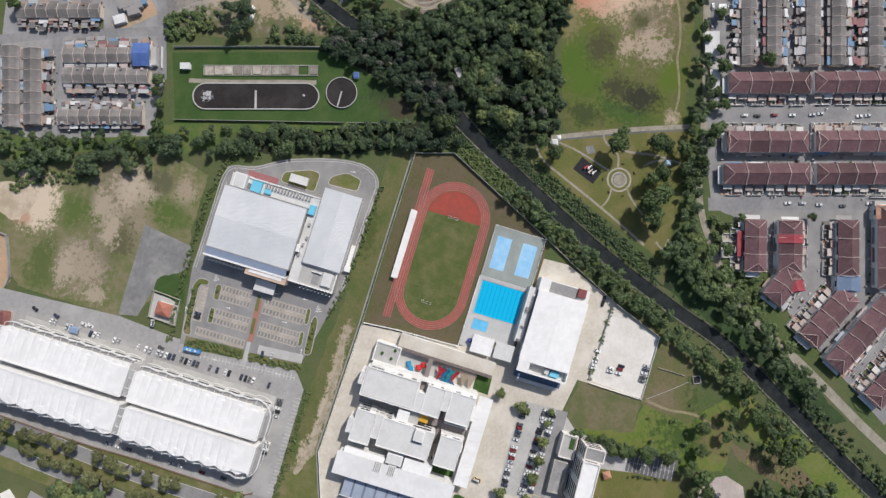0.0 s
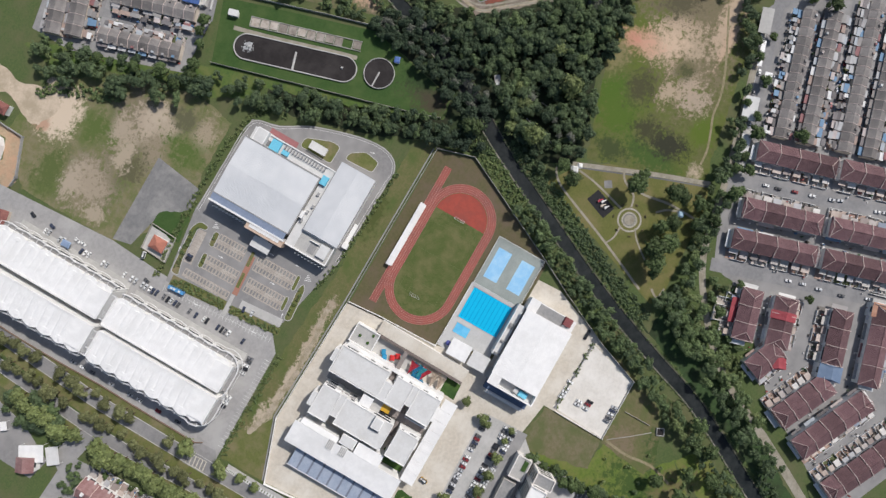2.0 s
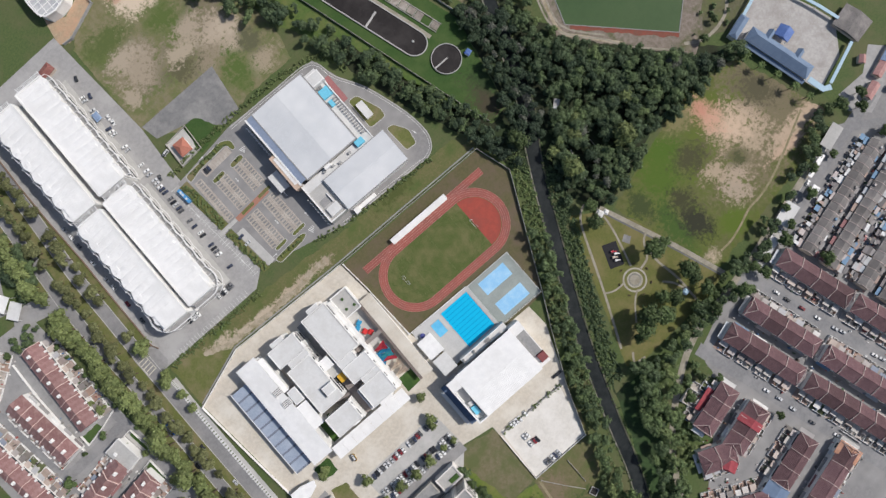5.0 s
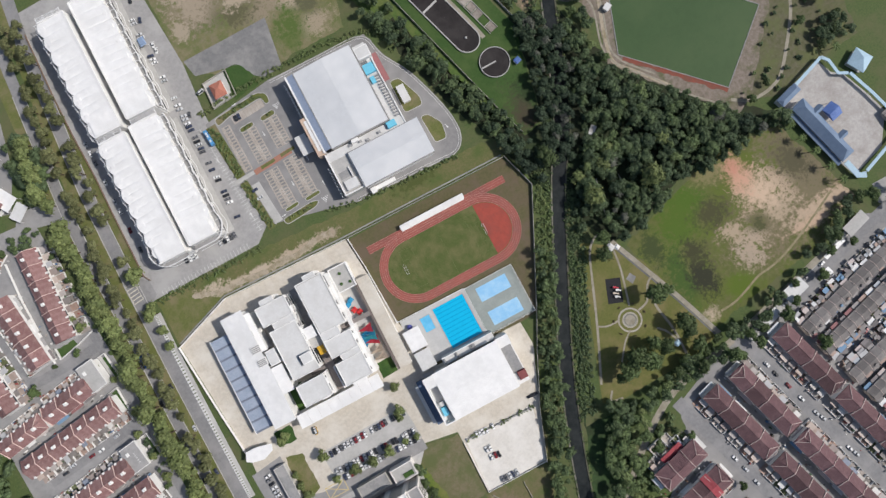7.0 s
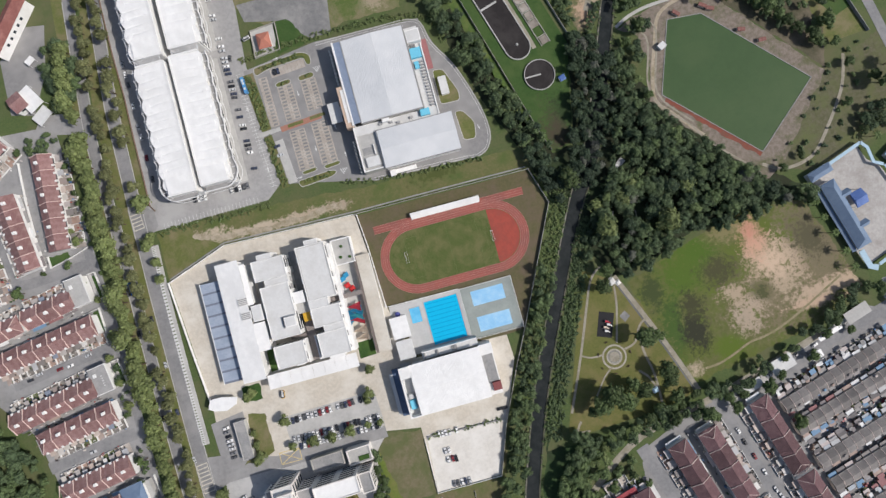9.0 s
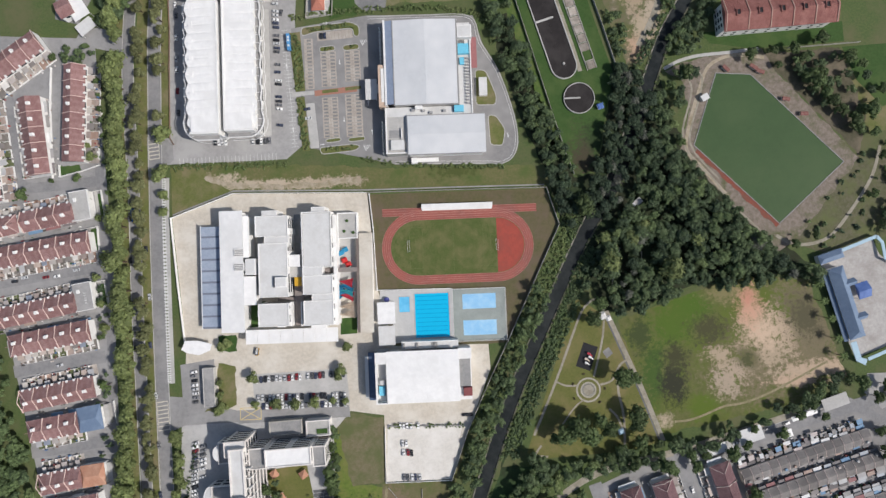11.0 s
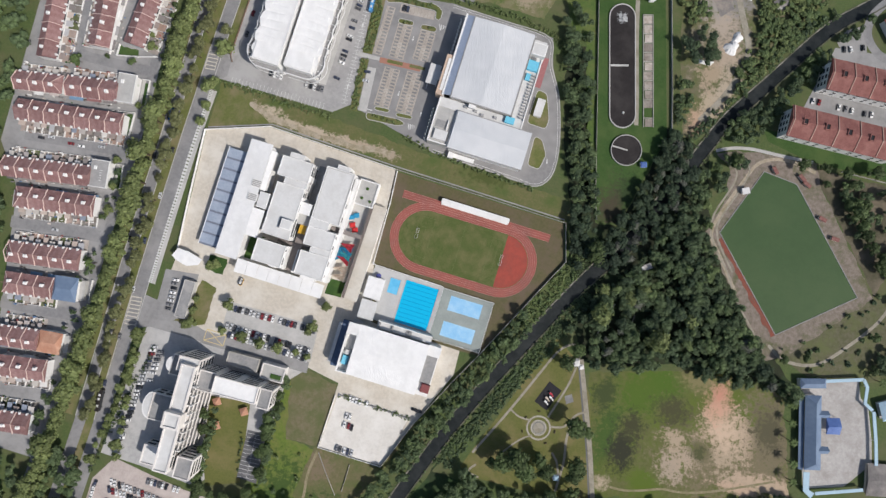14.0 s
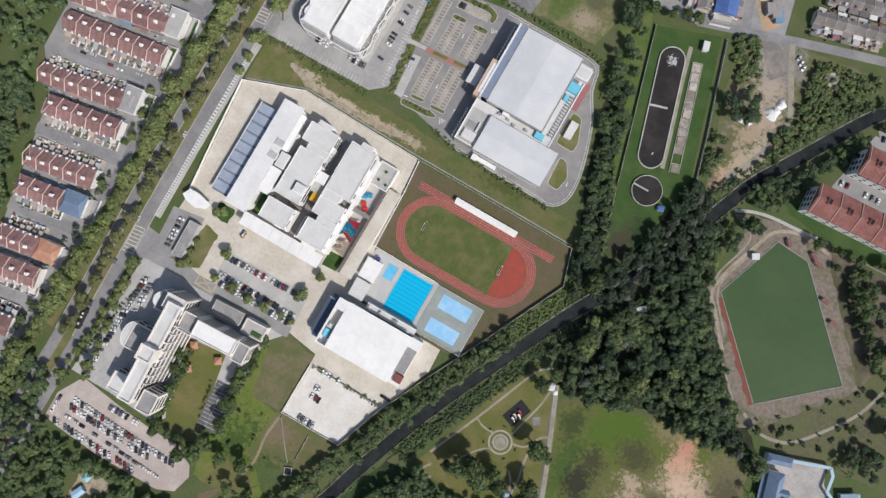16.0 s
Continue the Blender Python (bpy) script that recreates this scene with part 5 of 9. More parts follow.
for y in (14.5, 5.0):
    part("vent_frame", box(B(), 1.2, 8.0, y - 2.6, y + 2.6, 11.3, 12.5), M["white_wall"], hall)
    for k in range(4):
        part("louvre", box(B(), 1.6, 7.4, y - 2.2 + k * 1.15, y - 1.6 + k * 1.15, 12.5, 12.8), M["flat_dark"], hall)
for k in range(10):
    part("roof_seam", box(B(), -8.3, 7.2, -34.5 + k * 8.0, -34.38 + k * 8.0, 10.9, 11.0), M["white_wall"], hall)
for k in range(9):
    part("window", box(B(), -7.68, -7.56, -35 + k * 8.2, -29 + k * 8.2, 7.2, 9.4), M["glass"], hall)
aw = thing("side_awning", "row of sloping blue-grey sheet awnings with dark gutters", "awning", HM)
for k in range(9):
    y = -35.2 + k * 7.6
    part("panel", sloped(-23.6, -8.7, y + 0.75, y + 7.0, 5.0, 6.4, 0.2), M["blue_grey"], aw)
    part("gutter", sloped(-23.6, -8.7, y - 0.6, y + 0.75, 4.8, 6.1, 0.15), mat_gutter, aw)
    bm = B()
    cyl(bm, -23.0, y, 0, 4.9, 0.15, n=8)
    part("post", bm, M["steel"], aw)
part("edge_beam", box(B(), -24.0, -23.6, -36, 33.4, 4.6, 5.3), M["white_wall"], aw)
for k in range(4):
    CAR_SPOTS.append((-164.5 - k * 0.9, 24 - k * 17, 88))

main = thing("school_block", "white three-storey school block with flat grey roofs", "school building", S)
flat_block(main, -14.8, 6.6, 22.6, 36.2, 14, floors=3, step=13, pw=0.5, para=0.4)
flat_block(main, -9.0, 6.6, 18.3, 22.5, 14, floors=0, pw=0.35, para=0.25)
flat_block(main, -13, 6, -17.2, 18.2, 14.2, floors=3, step=13, pw=0.5, para=0.4)
flat_block(main, -14, 6, -36.3, -21.3, 14, floors=3, step=13, pw=0.5, para=0.4)
part("porch_bay", box(B(), -10.5, -0.5, 36.2, 39.8, 0, 13.4), M["white_wall"], main)
part("porch_roof", box(B(), -9.9, -1.1, 36.8, 39.2, 13.4, 13.5), M["flat_roof"], main)
for x0, x1, y0, y1 in ((-15.6, -14.8, 24, 27), (-15.6, -14.8, 31, 34), (6.6, 7.4, 24, 28), (-13.8, -13, -4, 0), (-13.8, -13, 9, 13), (-13.8, -13, -15, -11), (-14.8, -14, -30, -26), (6, 6.8, 8, 13), (-2, 3, -37.1, -36.3), (6, 6.8, -29, -25)):
    part("planter_box", box(B(), x0, x1, y0, y1, 0, 13.2), M["white_wall"], main)
part("penthouse", box(B(), -1.6, 6.0, -10.8, -4.2, 14.2, 17.2), M["white_wall"], main)
part("penthouse_roof", box(B(), -0.9, 5.3, -10.1, -4.9, 17.2, 17.3), M["flat_roof"], main)
part("roof_ridge", box(B(), -3.4, -1.6, -11, -4, 14.2, 15.2), M["flat_dark"], main)
part("stair_tower", box(B(), 6.1, 13.6, 2.3, 10.2, 0, 12.6), M["white_wall"], main)
part("low_roof", box(B(), 6.1, 14.6, -4.6, 2.2, 0, 9.6), M["concrete_grey"], main)
part("porch_slab", box(B(), 9, 14.2, -10.6, -4.7, 9.2, 10.1), M["yellow"], main, "ochre roof slab")
part("corridor_roof", box(B(), 7.4, 13.2, -37, -10.7, 4.8, 5.2), mat_corr, main, "brown-grey corridor roof")
part("cross_corridor_roof", box(B(), -4, 7.3, -20.2, -18.0, 4.8, 5.1), mat_corr, main, "brown-grey corridor roof")
part("cross_corridor_roof", box(B(), 13.3, 21, -18.8, -16.4, 4.8, 5.1), mat_corr, main, "brown-grey corridor roof")
for x in (6.5, 13.5):
    part("corridor_wall", box(B(), x - 0.4, x + 0.4, -37, -21, 0, 11.5), M["white_wall"], main)
# dark floor colour stands in for the shade in the narrow slit
part("courtyard_floor", box(B(), 6.7, 15.4, 10.4, 38, 0, 0.3), M["flat_dark"], main)
for k in range(5):
    part("walkway_rail", box(B(), 6.6, 7.4, 13 + k * 4.8, 16.6 + k * 4.8, 9.4, 10.2), M["flat_dark"], main)
part("courtyard_floor", box(B(), -18.4, -14.9, 12, 38, 0, 0.3), M["concrete_grey"], main)
part("courtyard_floor", box(B(), -24, -14.1, -38, -20.6, 0, 0.3), M["lawn_dark"], main, "dark green courtyard")
part("courtyard_kiosk", box(B(), -18.2, -15.6, -31, -28.5, 0, 3), M["white_wall"], main)
east = thing("school_block", "white three-storey school wing with flat grey roof", "school building", S)
flat_block(east, 15.5, 35, 1.8, 38, 14, floors=3, step=13, pw=0.5, para=0.4)
flat_block(east, 15.5, 28.4, -3.6, 1.7, 14, floors=0, pw=0.3, para=0.25)
flat_block(east, 15.5, 35, -16.2, -3.7, 14, floors=3, step=13, pw=0.5, para=0.4)
flat_block(east, 21.2, 35, -20.2, -16.3, 14, floors=0, pw=0.3, para=0.25)
flat_block(east, 15.6, 35.2, -36.5, -20.3, 14, floors=3, step=13, pw=0.5, para=0.4)
part("porch_bay", box(B(), 22, 31, 38, 41.2, 0, 13.4), M["white_wall"], east)
part("porch_roof", box(B(), 22.6, 30.4, 38.4, 40.6, 13.4, 13.5), M["flat_roof"], east)
part("bay", box(B(), 20, 30, -38.4, -36.5, 0, 13.2), M["white_wall"], east)
part("ledge", box(B(), 35.2, 37.4, -37, 36, 0, 10.6), M["white_wall"], east)
for x0, x1, y0, y1 in ((35, 35.9, 8, 14), (35, 35.9, 22, 27), (35, 35.9, -12, -7), (35, 35.9, -32, -26), (14.7, 15.5, 14, 18), (14.7, 15.5, 28, 32), (14.7, 15.5, -10, -5)):
    part("planter_box", box(B(), x0, x1, y0, y1, 0, 13.4), M["white_wall"], east)
for x0, x1, y0, y1 in ((16.2, 16.5, 3, 37), (34.0, 34.3, 3, 37), (17, 33, 36.9, 37.2)):
    part("roof_conduit", box(B(), x0, x1, y0, y1, 14.0, 14.2), M["concrete_grey"], east)
part("bridge_roof", box(B(), 28.6, 50, -2.4, 0.6, 6.4, 6.9), mat_corr, east, "brown-grey covered bridge")
for y in (-3.3, 1.4):
    part("bridge_wall", box(B(), 28.6, 37, y - 0.25, y + 0.25, 0, 9.5), M["white_wall"], east)
sb = thing("school_walkway", "white flat canopy along the front of the school", "canopy", S)
for k in range(8):
    x = -24.5 + k * 7.65
    part("roof_panel", box(B(), x, x + 7.5, -48.2, -38.8, 8.7 + 0.08 * (k % 2), 9.0 + 0.08 * (k % 2)), M["white_roof"], sb)
    for y in (-47.6, -43.5):
        bm = B()
        cyl(bm, x + 0.4, y, 0, 8.7, 0.25, n=8)
        part("column", bm, M["white_wall"], sb)
terr = thing("school_terrace", "white low-roofed terrace block with planted tubs", "school building", S)
flat_block(terr, 37.6, 51, 20, 37.5, 6, floors=0, roof="concrete_grey")
for x, y in ((44, 32), (48, 24), (42, 25)):
    bm = B()
    cyl(bm, x, y, 5.9, 6.7, 1.1, 0.9, 12)
    part("planter", bm, M["lawn_dark"], terr)
cor = thing("covered_corridor", "long pale-roofed corridor with dark eaves", "canopy", pose(-56, -12.5, 0, 0, 0, -3.6))
part("roof", box(B(), -3.3, 5.5, -34, 33, 5.0, 5.35), M["concrete"], cor)
part("eave", box(B(), -5.2, -3.3, -34, 33, 4.6, 5.0), mat("brown_eave", (0.19, 0.155, 0.14), rough=0.9), cor, "brown shaded eave")
part("back_wall", box(B(), 4.8, 5.3, -34, 33, 0, 5.0), M["white_wall"], cor)
for k in range(12):
    bm = B()
    cyl(bm, -3.0, -33 + k * 6, 0, 5.0, 0.22, n=8)
    part("column", bm, M["white_wall"], cor)
patch("play_yard", [(-71, 22), (-61, 21.5), (-63, -9), (-74, -9)], 0.09, M["concrete_grey"], "grey paved play yard", "paving")
patch("play_lawn", [(-75, -36), (-64, -36), (-64.5, -47), (-76, -47)], 0.09, M["lawn_dark"], "dark green play lawn", "lawn")


def sail(pts, material, label):
    t = thing("shade_sail", label, "shade sail", group="shade sails over the play yard")
    cx, cy, cz = (sum(p[i] for p in pts) / 3 for i in range(3))
    bm = B()
    mid = [tuple((pts[i][k] + pts[(i + 1) % 3][k]) / 2 * 0.88 + (cx, cy, cz)[k] * 0.12 for k in range(3)) for i in range(3)]
    v = [bm.verts.new(p) for p in (pts[0], mid[0], pts[1], mid[1], pts[2], mid[2])]
    c = bm.verts.new((cx, cy, cz - 0.35))
    for i in range(6):
        bm.faces.new((v[i], v[(i + 1) % 6], c))
    bmesh.ops.solidify(bm, geom=bm.faces[:], thickness=0.06)
    part("cloth", bm, M[material], t)
    for p in pts:
        bm = B()
        cyl(bm, p[0], p[1], 0, p[2] + 0.2, 0.1, n=6)
        part("mast", bm, M["steel"], t)


for mm, y in (("sail_red", -12.3), ("sail_blue", -15), ("sail_teal", -18.5), ("sail_red", -21.5)):
    sail([(-73.5, y + 1.8, 5.2), (-63.5, y + 3.2, 4.0), (-64.5, y - 3.4, 5.4)], mm, mm.split("_")[1] + " triangular shade sail over a play yard")
sail([(-73.5, -12, 4.6), (-73.8, -23, 5.4), (-67, -18, 4.4)], "sail_blue", "blue triangular shade sail over a play yard")
for k in range(4):
    y = -26.5 - k * 2.6
    sail([(-74.5, y + (1.4 if k % 2 else -1.2), 4.8), (-64.3, y + 2.0, 4.2), (-64.6, y - 1.6, 5.2)], "sail_cream", "cream triangular shade sail over a play yard")
for x, y, mm in ((-71, 8.5, "sail_blue"), (-69, 3.5, "play_red"), (-66.5, 0.5, "play_red"), (-68, 10.5, "sail_blue")):
    t = thing("play_frame", "bright moulded play frame with a domed roof", "playground toy", pose(x, y, 0.09, 0, 0, 20))
    part("base", box(B(), -1.6, 1.6, -1.4, 1.4, 0, 1.2), M["white_wall"], t)
    part("roof", box(B(), -2, 2, -1.7, 1.7, 1.8, 2.6, 0.8), M[mm], t)
    bm = B()
    for dx in (-1.4, 1.4):
        cyl(bm, dx, 0, 0, 1.9, 0.1, n=6)
    part("posts", bm, M["steel"], t)
for (x, y, w, d, mm) in ((-43.2, -34.5, 5.9, 7.3, "white_roof"), (-44, -49.7, 5.5, 6.5, "flat_roof")):
    t = thing("pool_pavilion", "square flat-roofed pool pavilion on columns", "pavilion", pose(x, y, 0, 0, 0, -2), "pool pavilions")
    part("roof", box(B(), -w, w, -d, d, 4.8, 5.3), M[mm], t)
    part("changing_room", box(B(), -w + 1.5, w - 1.5, -d + 2, d - 2, 0, 4.8), M["white_wall"], t)
    for dx in (-w + 0.6, w - 0.6):
        for dy in (-d + 0.6, d - 0.6):
            bm = B()
            cyl(bm, dx, dy, 0, 4.8, 0.25, n=8)
            part("column", bm, M["white_wall"], t)
gate = thing("entrance_canopy", "white curved canopy over the school gate", "canopy", pose(-171.5, -46.5, 0, 0, 0, -8))
bm = B()
prism(bm, [(-10, -2), (-8, 4), (0, 4.6), (10, 3.0), (9, -1.5), (2, -5), (-6, -4)], 5.0, 5.5)
part("roof", bm, M["white_roof"], gate)
for x, y in ((-7, 2), (0, 3), (7, 1.5), (-4, -2.5), (5, -2)):
    bm = B()
    cyl(bm, x, y, 0, 5, 0.2, n=8)
    part("column", bm, M["steel"], gate)
patch("gate_garden", [(-159, -41), (-147, -41), (-147, -52), (-160, -51)], 0.12, M["lawn_dark"], "hedged green garden by the school gate", "garden")
patch("guard_garden", [(-160, -59), (-149, -62), (-150, -88), (-161, -92), (-172, -91), (-163, -86)], 0.12, M["verge"], "green garden beside the guard house", "garden")
patch("guard_bays", [(-186, -58), (-163, -56), (-163, -88), (-186, -90)], 0.085, M["asphalt"], "grey asphalt bays by the guard house", "car park")
gh = thing("guard_house", "long dark flat-roofed guard house", "guard house", pose(-166, -74, 0, 0, 0, -1.5))
flat_block(gh, -3.8, 3.8, -13, 13, 4, roof="flat_dark", wall="concrete_grey", para=0.4, pw=0.4)
part("door", box(B(), -3.86, -3.76, -1, 0, 0, 2.1), M["flat_dark"], gh)

# --- gym ---
gym = thing("sports_hall", "large sports hall with a plain white sloping roof", "sports hall", pose(-21.5, -77, 0, 0, 0, CAMPUS))
part("wall", box(B(), -22.5, 23, -15.8, 15.8, 0, 13.6), M["white_wall"], gym)
part("roof", gable(-24, 23.6, -17, 17, 13.9, 15.0, 0.35), M["white_roof"], gym)
part("stair_block", box(B(), -31, -23.4, -17, 17, 0, 1.2), M["concrete_grey"], gym)
part("front_slab", box(B(), -31.3, -24, 9, 16.6, 13.2, 14.2), M["white_wall"], gym)
part("front_wall", box(B(), -31.3, -30.4, -17, 9, 0, 14.2), M["white_wall"], gym)
part("terrace_floor", box(B(), -30.4, -22.6, -17, 9, 8.6, 9.0), M["flat_roof"], gym)
part("terrace_side", box(B(), -30.4, -22.6, -17.2, -16.4, 0, 13.6), M["white_wall"], gym)
part("water_tank", box(B(), -29.4, -25.6, -12, -6, 9.0, 11.4), M["tank_blue"], gym, "pale turquoise water tank")
part("tank_cover", box(B(), -28.6, -25.4, -5, -2, 9.0, 12.2), M["flat_roof"], gym)
for k in range(5):
    part("facade_glass", box(B(), -31.5, -31.3, -15 + k * 5, -11.2 + k * 5, 1.5, 12.5), M["glass_blue"], gym)
part("entrance_canopy", box(B(), -39.5, -37.2, -15, 13, 3.6, 4.0), M["flat_roof"], gym)
part("entrance_deck", box(B(), -37.2, -31.5, -17, 15, 0, 3.2), M["glass_blue"], gym, "dark blue glazed entrance storey")
for k in range(5):
    bm = B()
    cyl(bm, -38.3, -13.5 + k * 6.3, 0, 3.6, 0.2, n=8)
    part("column", bm, M["steel"], gym)
part("back_block", box(B(), 23.4, 31.8, -17, 16.5, 0, 10.6), M["white_wall"], gym)
part("back_roof", box(B(), 24, 31.2, -9, 10, 10.6, 10.7), M["flat_dark"], gym)
part("back_slab", box(B(), 23.4, 32.2, 10, 17, 10.6, 11.6), M["white_wall"], gym)
part("plant_shed", box(B(), 26, 32, -14.5, -8.5, 10.7, 12.6, 0.3), mat("maroon_sheet", (0.23, 0.07, 0.07), rough=0.7), gym, "maroon plant shed")
part("side_wing", box(B(), -14, 24, 17.1, 22, 0, 8.0), M["flat_roof"], gym)
part("side_parapet", box(B(), -14, 24, 21.6, 22.1, 8.0, 8.7), M["white_wall"], gym)
for x in (-13, -4, 8):
    part("roof_vent", box(B(), x, x + 1.2, 17.6, 21, 8.0, 9.2), M["flat_dark"], gym)
part("roof_hatch", box(B(), 6, 10, 18, 21, 8.0, 8.5), M["flat_dark"], gym)

# --- shopping centre ---
mall = thing("shopping_centre", "large shopping centre with pale grey metal roofs", "shopping centre", pose(-2, 130, 0, 0, 0, -2.8))
part("wall", box(B(), -22, 20.4, -27.6, 28, 0, 12.6), M["white_wall"], mall)
bm = gable(-28.2, 28.4, -20.9, 20.9, 13.0, 14.2, 0.4)
bmesh.ops.rotate(bm, verts=bm.verts, cent=(0, 0, 0), matrix=Matrix.Rotation(math.pi / 2, 3, 'Z'))
bmesh.ops.translate(bm, verts=bm.verts, vec=(-0.7, 0, 0))
part("roof", bm, M["grey_roof"], mall)
for x0, x1, y0, y1 in ((20.3, 21.0, -28.8, 29), (-22.2, -21.6, -28.8, 29), (-21.6, 20.3, -28.9, -28.2), (-21.6, 20.3, 28.4, 29)):
    part("edge_gutter", box(B(), x0, x1, y0, y1, 12.2, 13.1), M["flat_dark"], mall)
part("front_strip", sloped(-27.0, -22.2, -27.5, 28.6, 11.6, 12.6), mat("steel_blue_strip", (0.27, 0.32, 0.42), (0.23, 0.28, 0.37), 0.6, 0.5, ribs=('Y', 1.2), rib_bump=0.2), mall)
part("front_parapet", box(B(), -28.2, -27.0, -28, 29.2, 0, 12.4), M["white_wall"], mall)
part("fascia", box(B(), -32.4, -28.3, -28.6, -0.6, 4, 11.6), M["orange_wall"], mall, "ochre sign fascia")
part("fascia_cap", box(B(), -30.6, -28.5, -25.5, -3.0, 11.6, 11.9), M["white_wall"], mall)
part("canopy", box(B(), -42, -34.2, -21.4, -7.4, 4.8, 5.4), M["flat_roof"], mall)
part("canopy_link", box(B(), -34.2, -32.4, -17, -11, 4.6, 5.2), M["flat_roof"], mall)
for x in (-41, -35):
    for y in (-20.4, -8.4):
        bm = B()
        cyl(bm, x, y, 0, 4.8, 0.25, n=8)
        part("column", bm, M["steel"], mall)
part("service_roof", box(B(), 21.1, 30, -35, 27.5, 0, 9.0), M["flat_roof"], mall)
part("service_wall", box(B(), 29.4, 30.2, -35, 15.5, 9.0, 9.9), M["white_wall"], mall)
part("stair_tower", box(B(), 21.2, 30.8, 15.8, 24.2, 0, 13), M["white_wall"], mall)
part("stair_roof", box(B(), 21.9, 30.1, 16.5, 23.5, 13, 13.1), M["flat_roof"], mall)
for x0, x1, y0, y1, h in ((21.4, 28.6, 5.6, 12.4, 11.2), (22.4, 25.4, -1.4, 3.4, 10.4), (17.6, 24.0, -33.4, -29.0, 11.4)):
    part("plant_cover", box(B(), x0, x1, y0, y1, 9.0, h), M["tank_blue"], mall, "cyan plant cover")
for y in (13.2, 14.4):
    for x in (22.2, 23.6, 25.0):
        part("rooftop_fan", box(B(), x, x + 1.0, y, y + 0.9, 9.0, 10.3), M["flat_dark"], mall)
for k in range(15):
    part("condenser", box(B(), 26.0, 28.8, 2.4 - k * 2.15, 3.3 - k * 2.15, 9.0, 10.6), M["plant_unit"], mall)
part("parapet_step", box(B(), 20.9, 21.4, -28, 5, 9.0, 10.2), M["flat_dark"], mall)
part("link_roof", box(B(), -28.6, 29.4, -35.2, -28.9, 0, 9.5), M["flat_roof"], mall)
units(mall, [(-3, -31.8), (11, -32.2), (-10, -31.2), (2, -33.2)], 9.5, 1.1, 1.2)
part("stair_box", box(B(), -8.5, -3.5, -31.2, -28.9, 9.5, 12.4), M["white_wall"], mall)
part("front_block", box(B(), -28.8, -14.4, -60, -35.2, 0, 9.0), M["concrete_grey"], mall)
bm = B()
for a in ((-28.8, -28.0, -60, -29), (-28.0, -15.1, -60, -59.2), (-15.1, -14.4, -60, -35.2)):
    box(bm, *a, 9.0, 10.2)
part("parapet", bm, M["white_wall"], mall)
part("roof_pit", box(B(), -26.5, -18.5, -49, -44, 9.0, 9.08), M["flat_dark"], mall)
part("pit_wall", box(B(), -18.5, -18.0, -50, -43, 9.0, 10.4), M["white_wall"], mall)
part("plant_room", box(B(), -25.5, -16.5, -57.6, -51, 9.0, 10.8), M["flat_roof"], mall)
part("south_wall", box(B(), -13.7, 37.2, -60.4, -35.3, 0, 10.8), M["white_wall"], mall)
part("south_roof", gable(-14.0, 37.8, -61.0, -35.3, 11.2, 12.2, 0.35), M["grey_roof"], mall)
for x0, x1, y0, y1 in ((-14.5, -14.0, -61.4, -35.0), (-14.0, 37.8, -61.5, -61.0), (-14.0, 37.8, -35.3, -34.8), (37.8, 38.3, -61.4, -35.0)):
    part("edge_gutter", box(B(), x0, x1, y0, y1, 10.4, 11.3), M["flat_dark"], mall)
part("ramp", box(B(), -10, 6, -64.4, -61.6, 0, 1.4), M["white_wall"], mall)
part("ramp_hut", box(B(), -12.5, -8.6, -65.6, -61.6, 0, 3.2), M["white_wall"], mall)
for k in range(11):
    part("arcade_column", box(B(), -31.4, -30.7, 26 - k * 2.6, 26.5 - k * 2.6, 0, 8.5), M["white_wall"], mall)
for k in range(9):
    part("arcade_column", box(B(), -31.4, -30.7, -38 - k * 2.6, -37.5 - k * 2.6, 0, 8.0), M["white_wall"], mall)
part("loading_strip", box(B(), 31, 35, 0, 21.5, 0, 0.14), mat("red_apron", (0.30, 0.13, 0.13), (0.26, 0.11, 0.115), 0.8, 0.9), mall, "dull red loading apron")

ring_line = smooth([(-40, 170), (0, 168), (31, 164.5), (37, 146), (47.5, 125), (55.5, 94), (56.5, 75), (52, 64.5), (44, 60.6), (34, 61.6), (0, 64.4), (-29, 66.6)], 5)
for off, w_, mm, z_ in ((0.0, 0.55, "concrete_grey", -0.05), (-1.6, 0.2, "line", 0.088)):
    line = ribbon(ring_line, abs(off) * 2 + 0.001)[1]
    bm = B()
    for p, q in zip(line, line[1:]):
        bar(bm, (*p, z_), (*q, z_), w_, 0.28 if mm == "concrete_grey" else 0.012)
    tagged(part("ring_kerb" if mm == "concrete_grey" else "edge_line", bm, M[mm]), "pale kerb round the service road" if mm == "concrete_grey" else "thin white edge line of the service road", "kerb", kind="structure")
# mall islands, bays and lines
mat_faint = mat("worn_bay_lines", (0.30, 0.27, 0.24), (0.25, 0.22, 0.19), 0.8, 0.85)
for k, (x, y, rot) in enumerate(((-69, 168, 0), (-45, 152, -70), (-92, 140, 90), (-61.5, 140, -90), (-61.5, 100, -90), (-44, 110, 90), (-43, 90, 90), (-78, 84, 0), (20, 163, 170), (50, 80, -80), (-97, 96, 90), (-98, 140, 90))):
    t = thing("direction_arrow", "white painted direction arrow on asphalt", "road marking", pose(x, y, 0.092, 0, 0, rot), "painted arrows", kind="structure")
    part("arrow", prism(B(), [(-1.8, -0.2), (0.4, -0.2), (0.4, -0.7), (1.9, 0), (0.4, 0.7), (0.4, 0.2), (-1.8, 0.2)], 0, 0.015), M["line"], t)
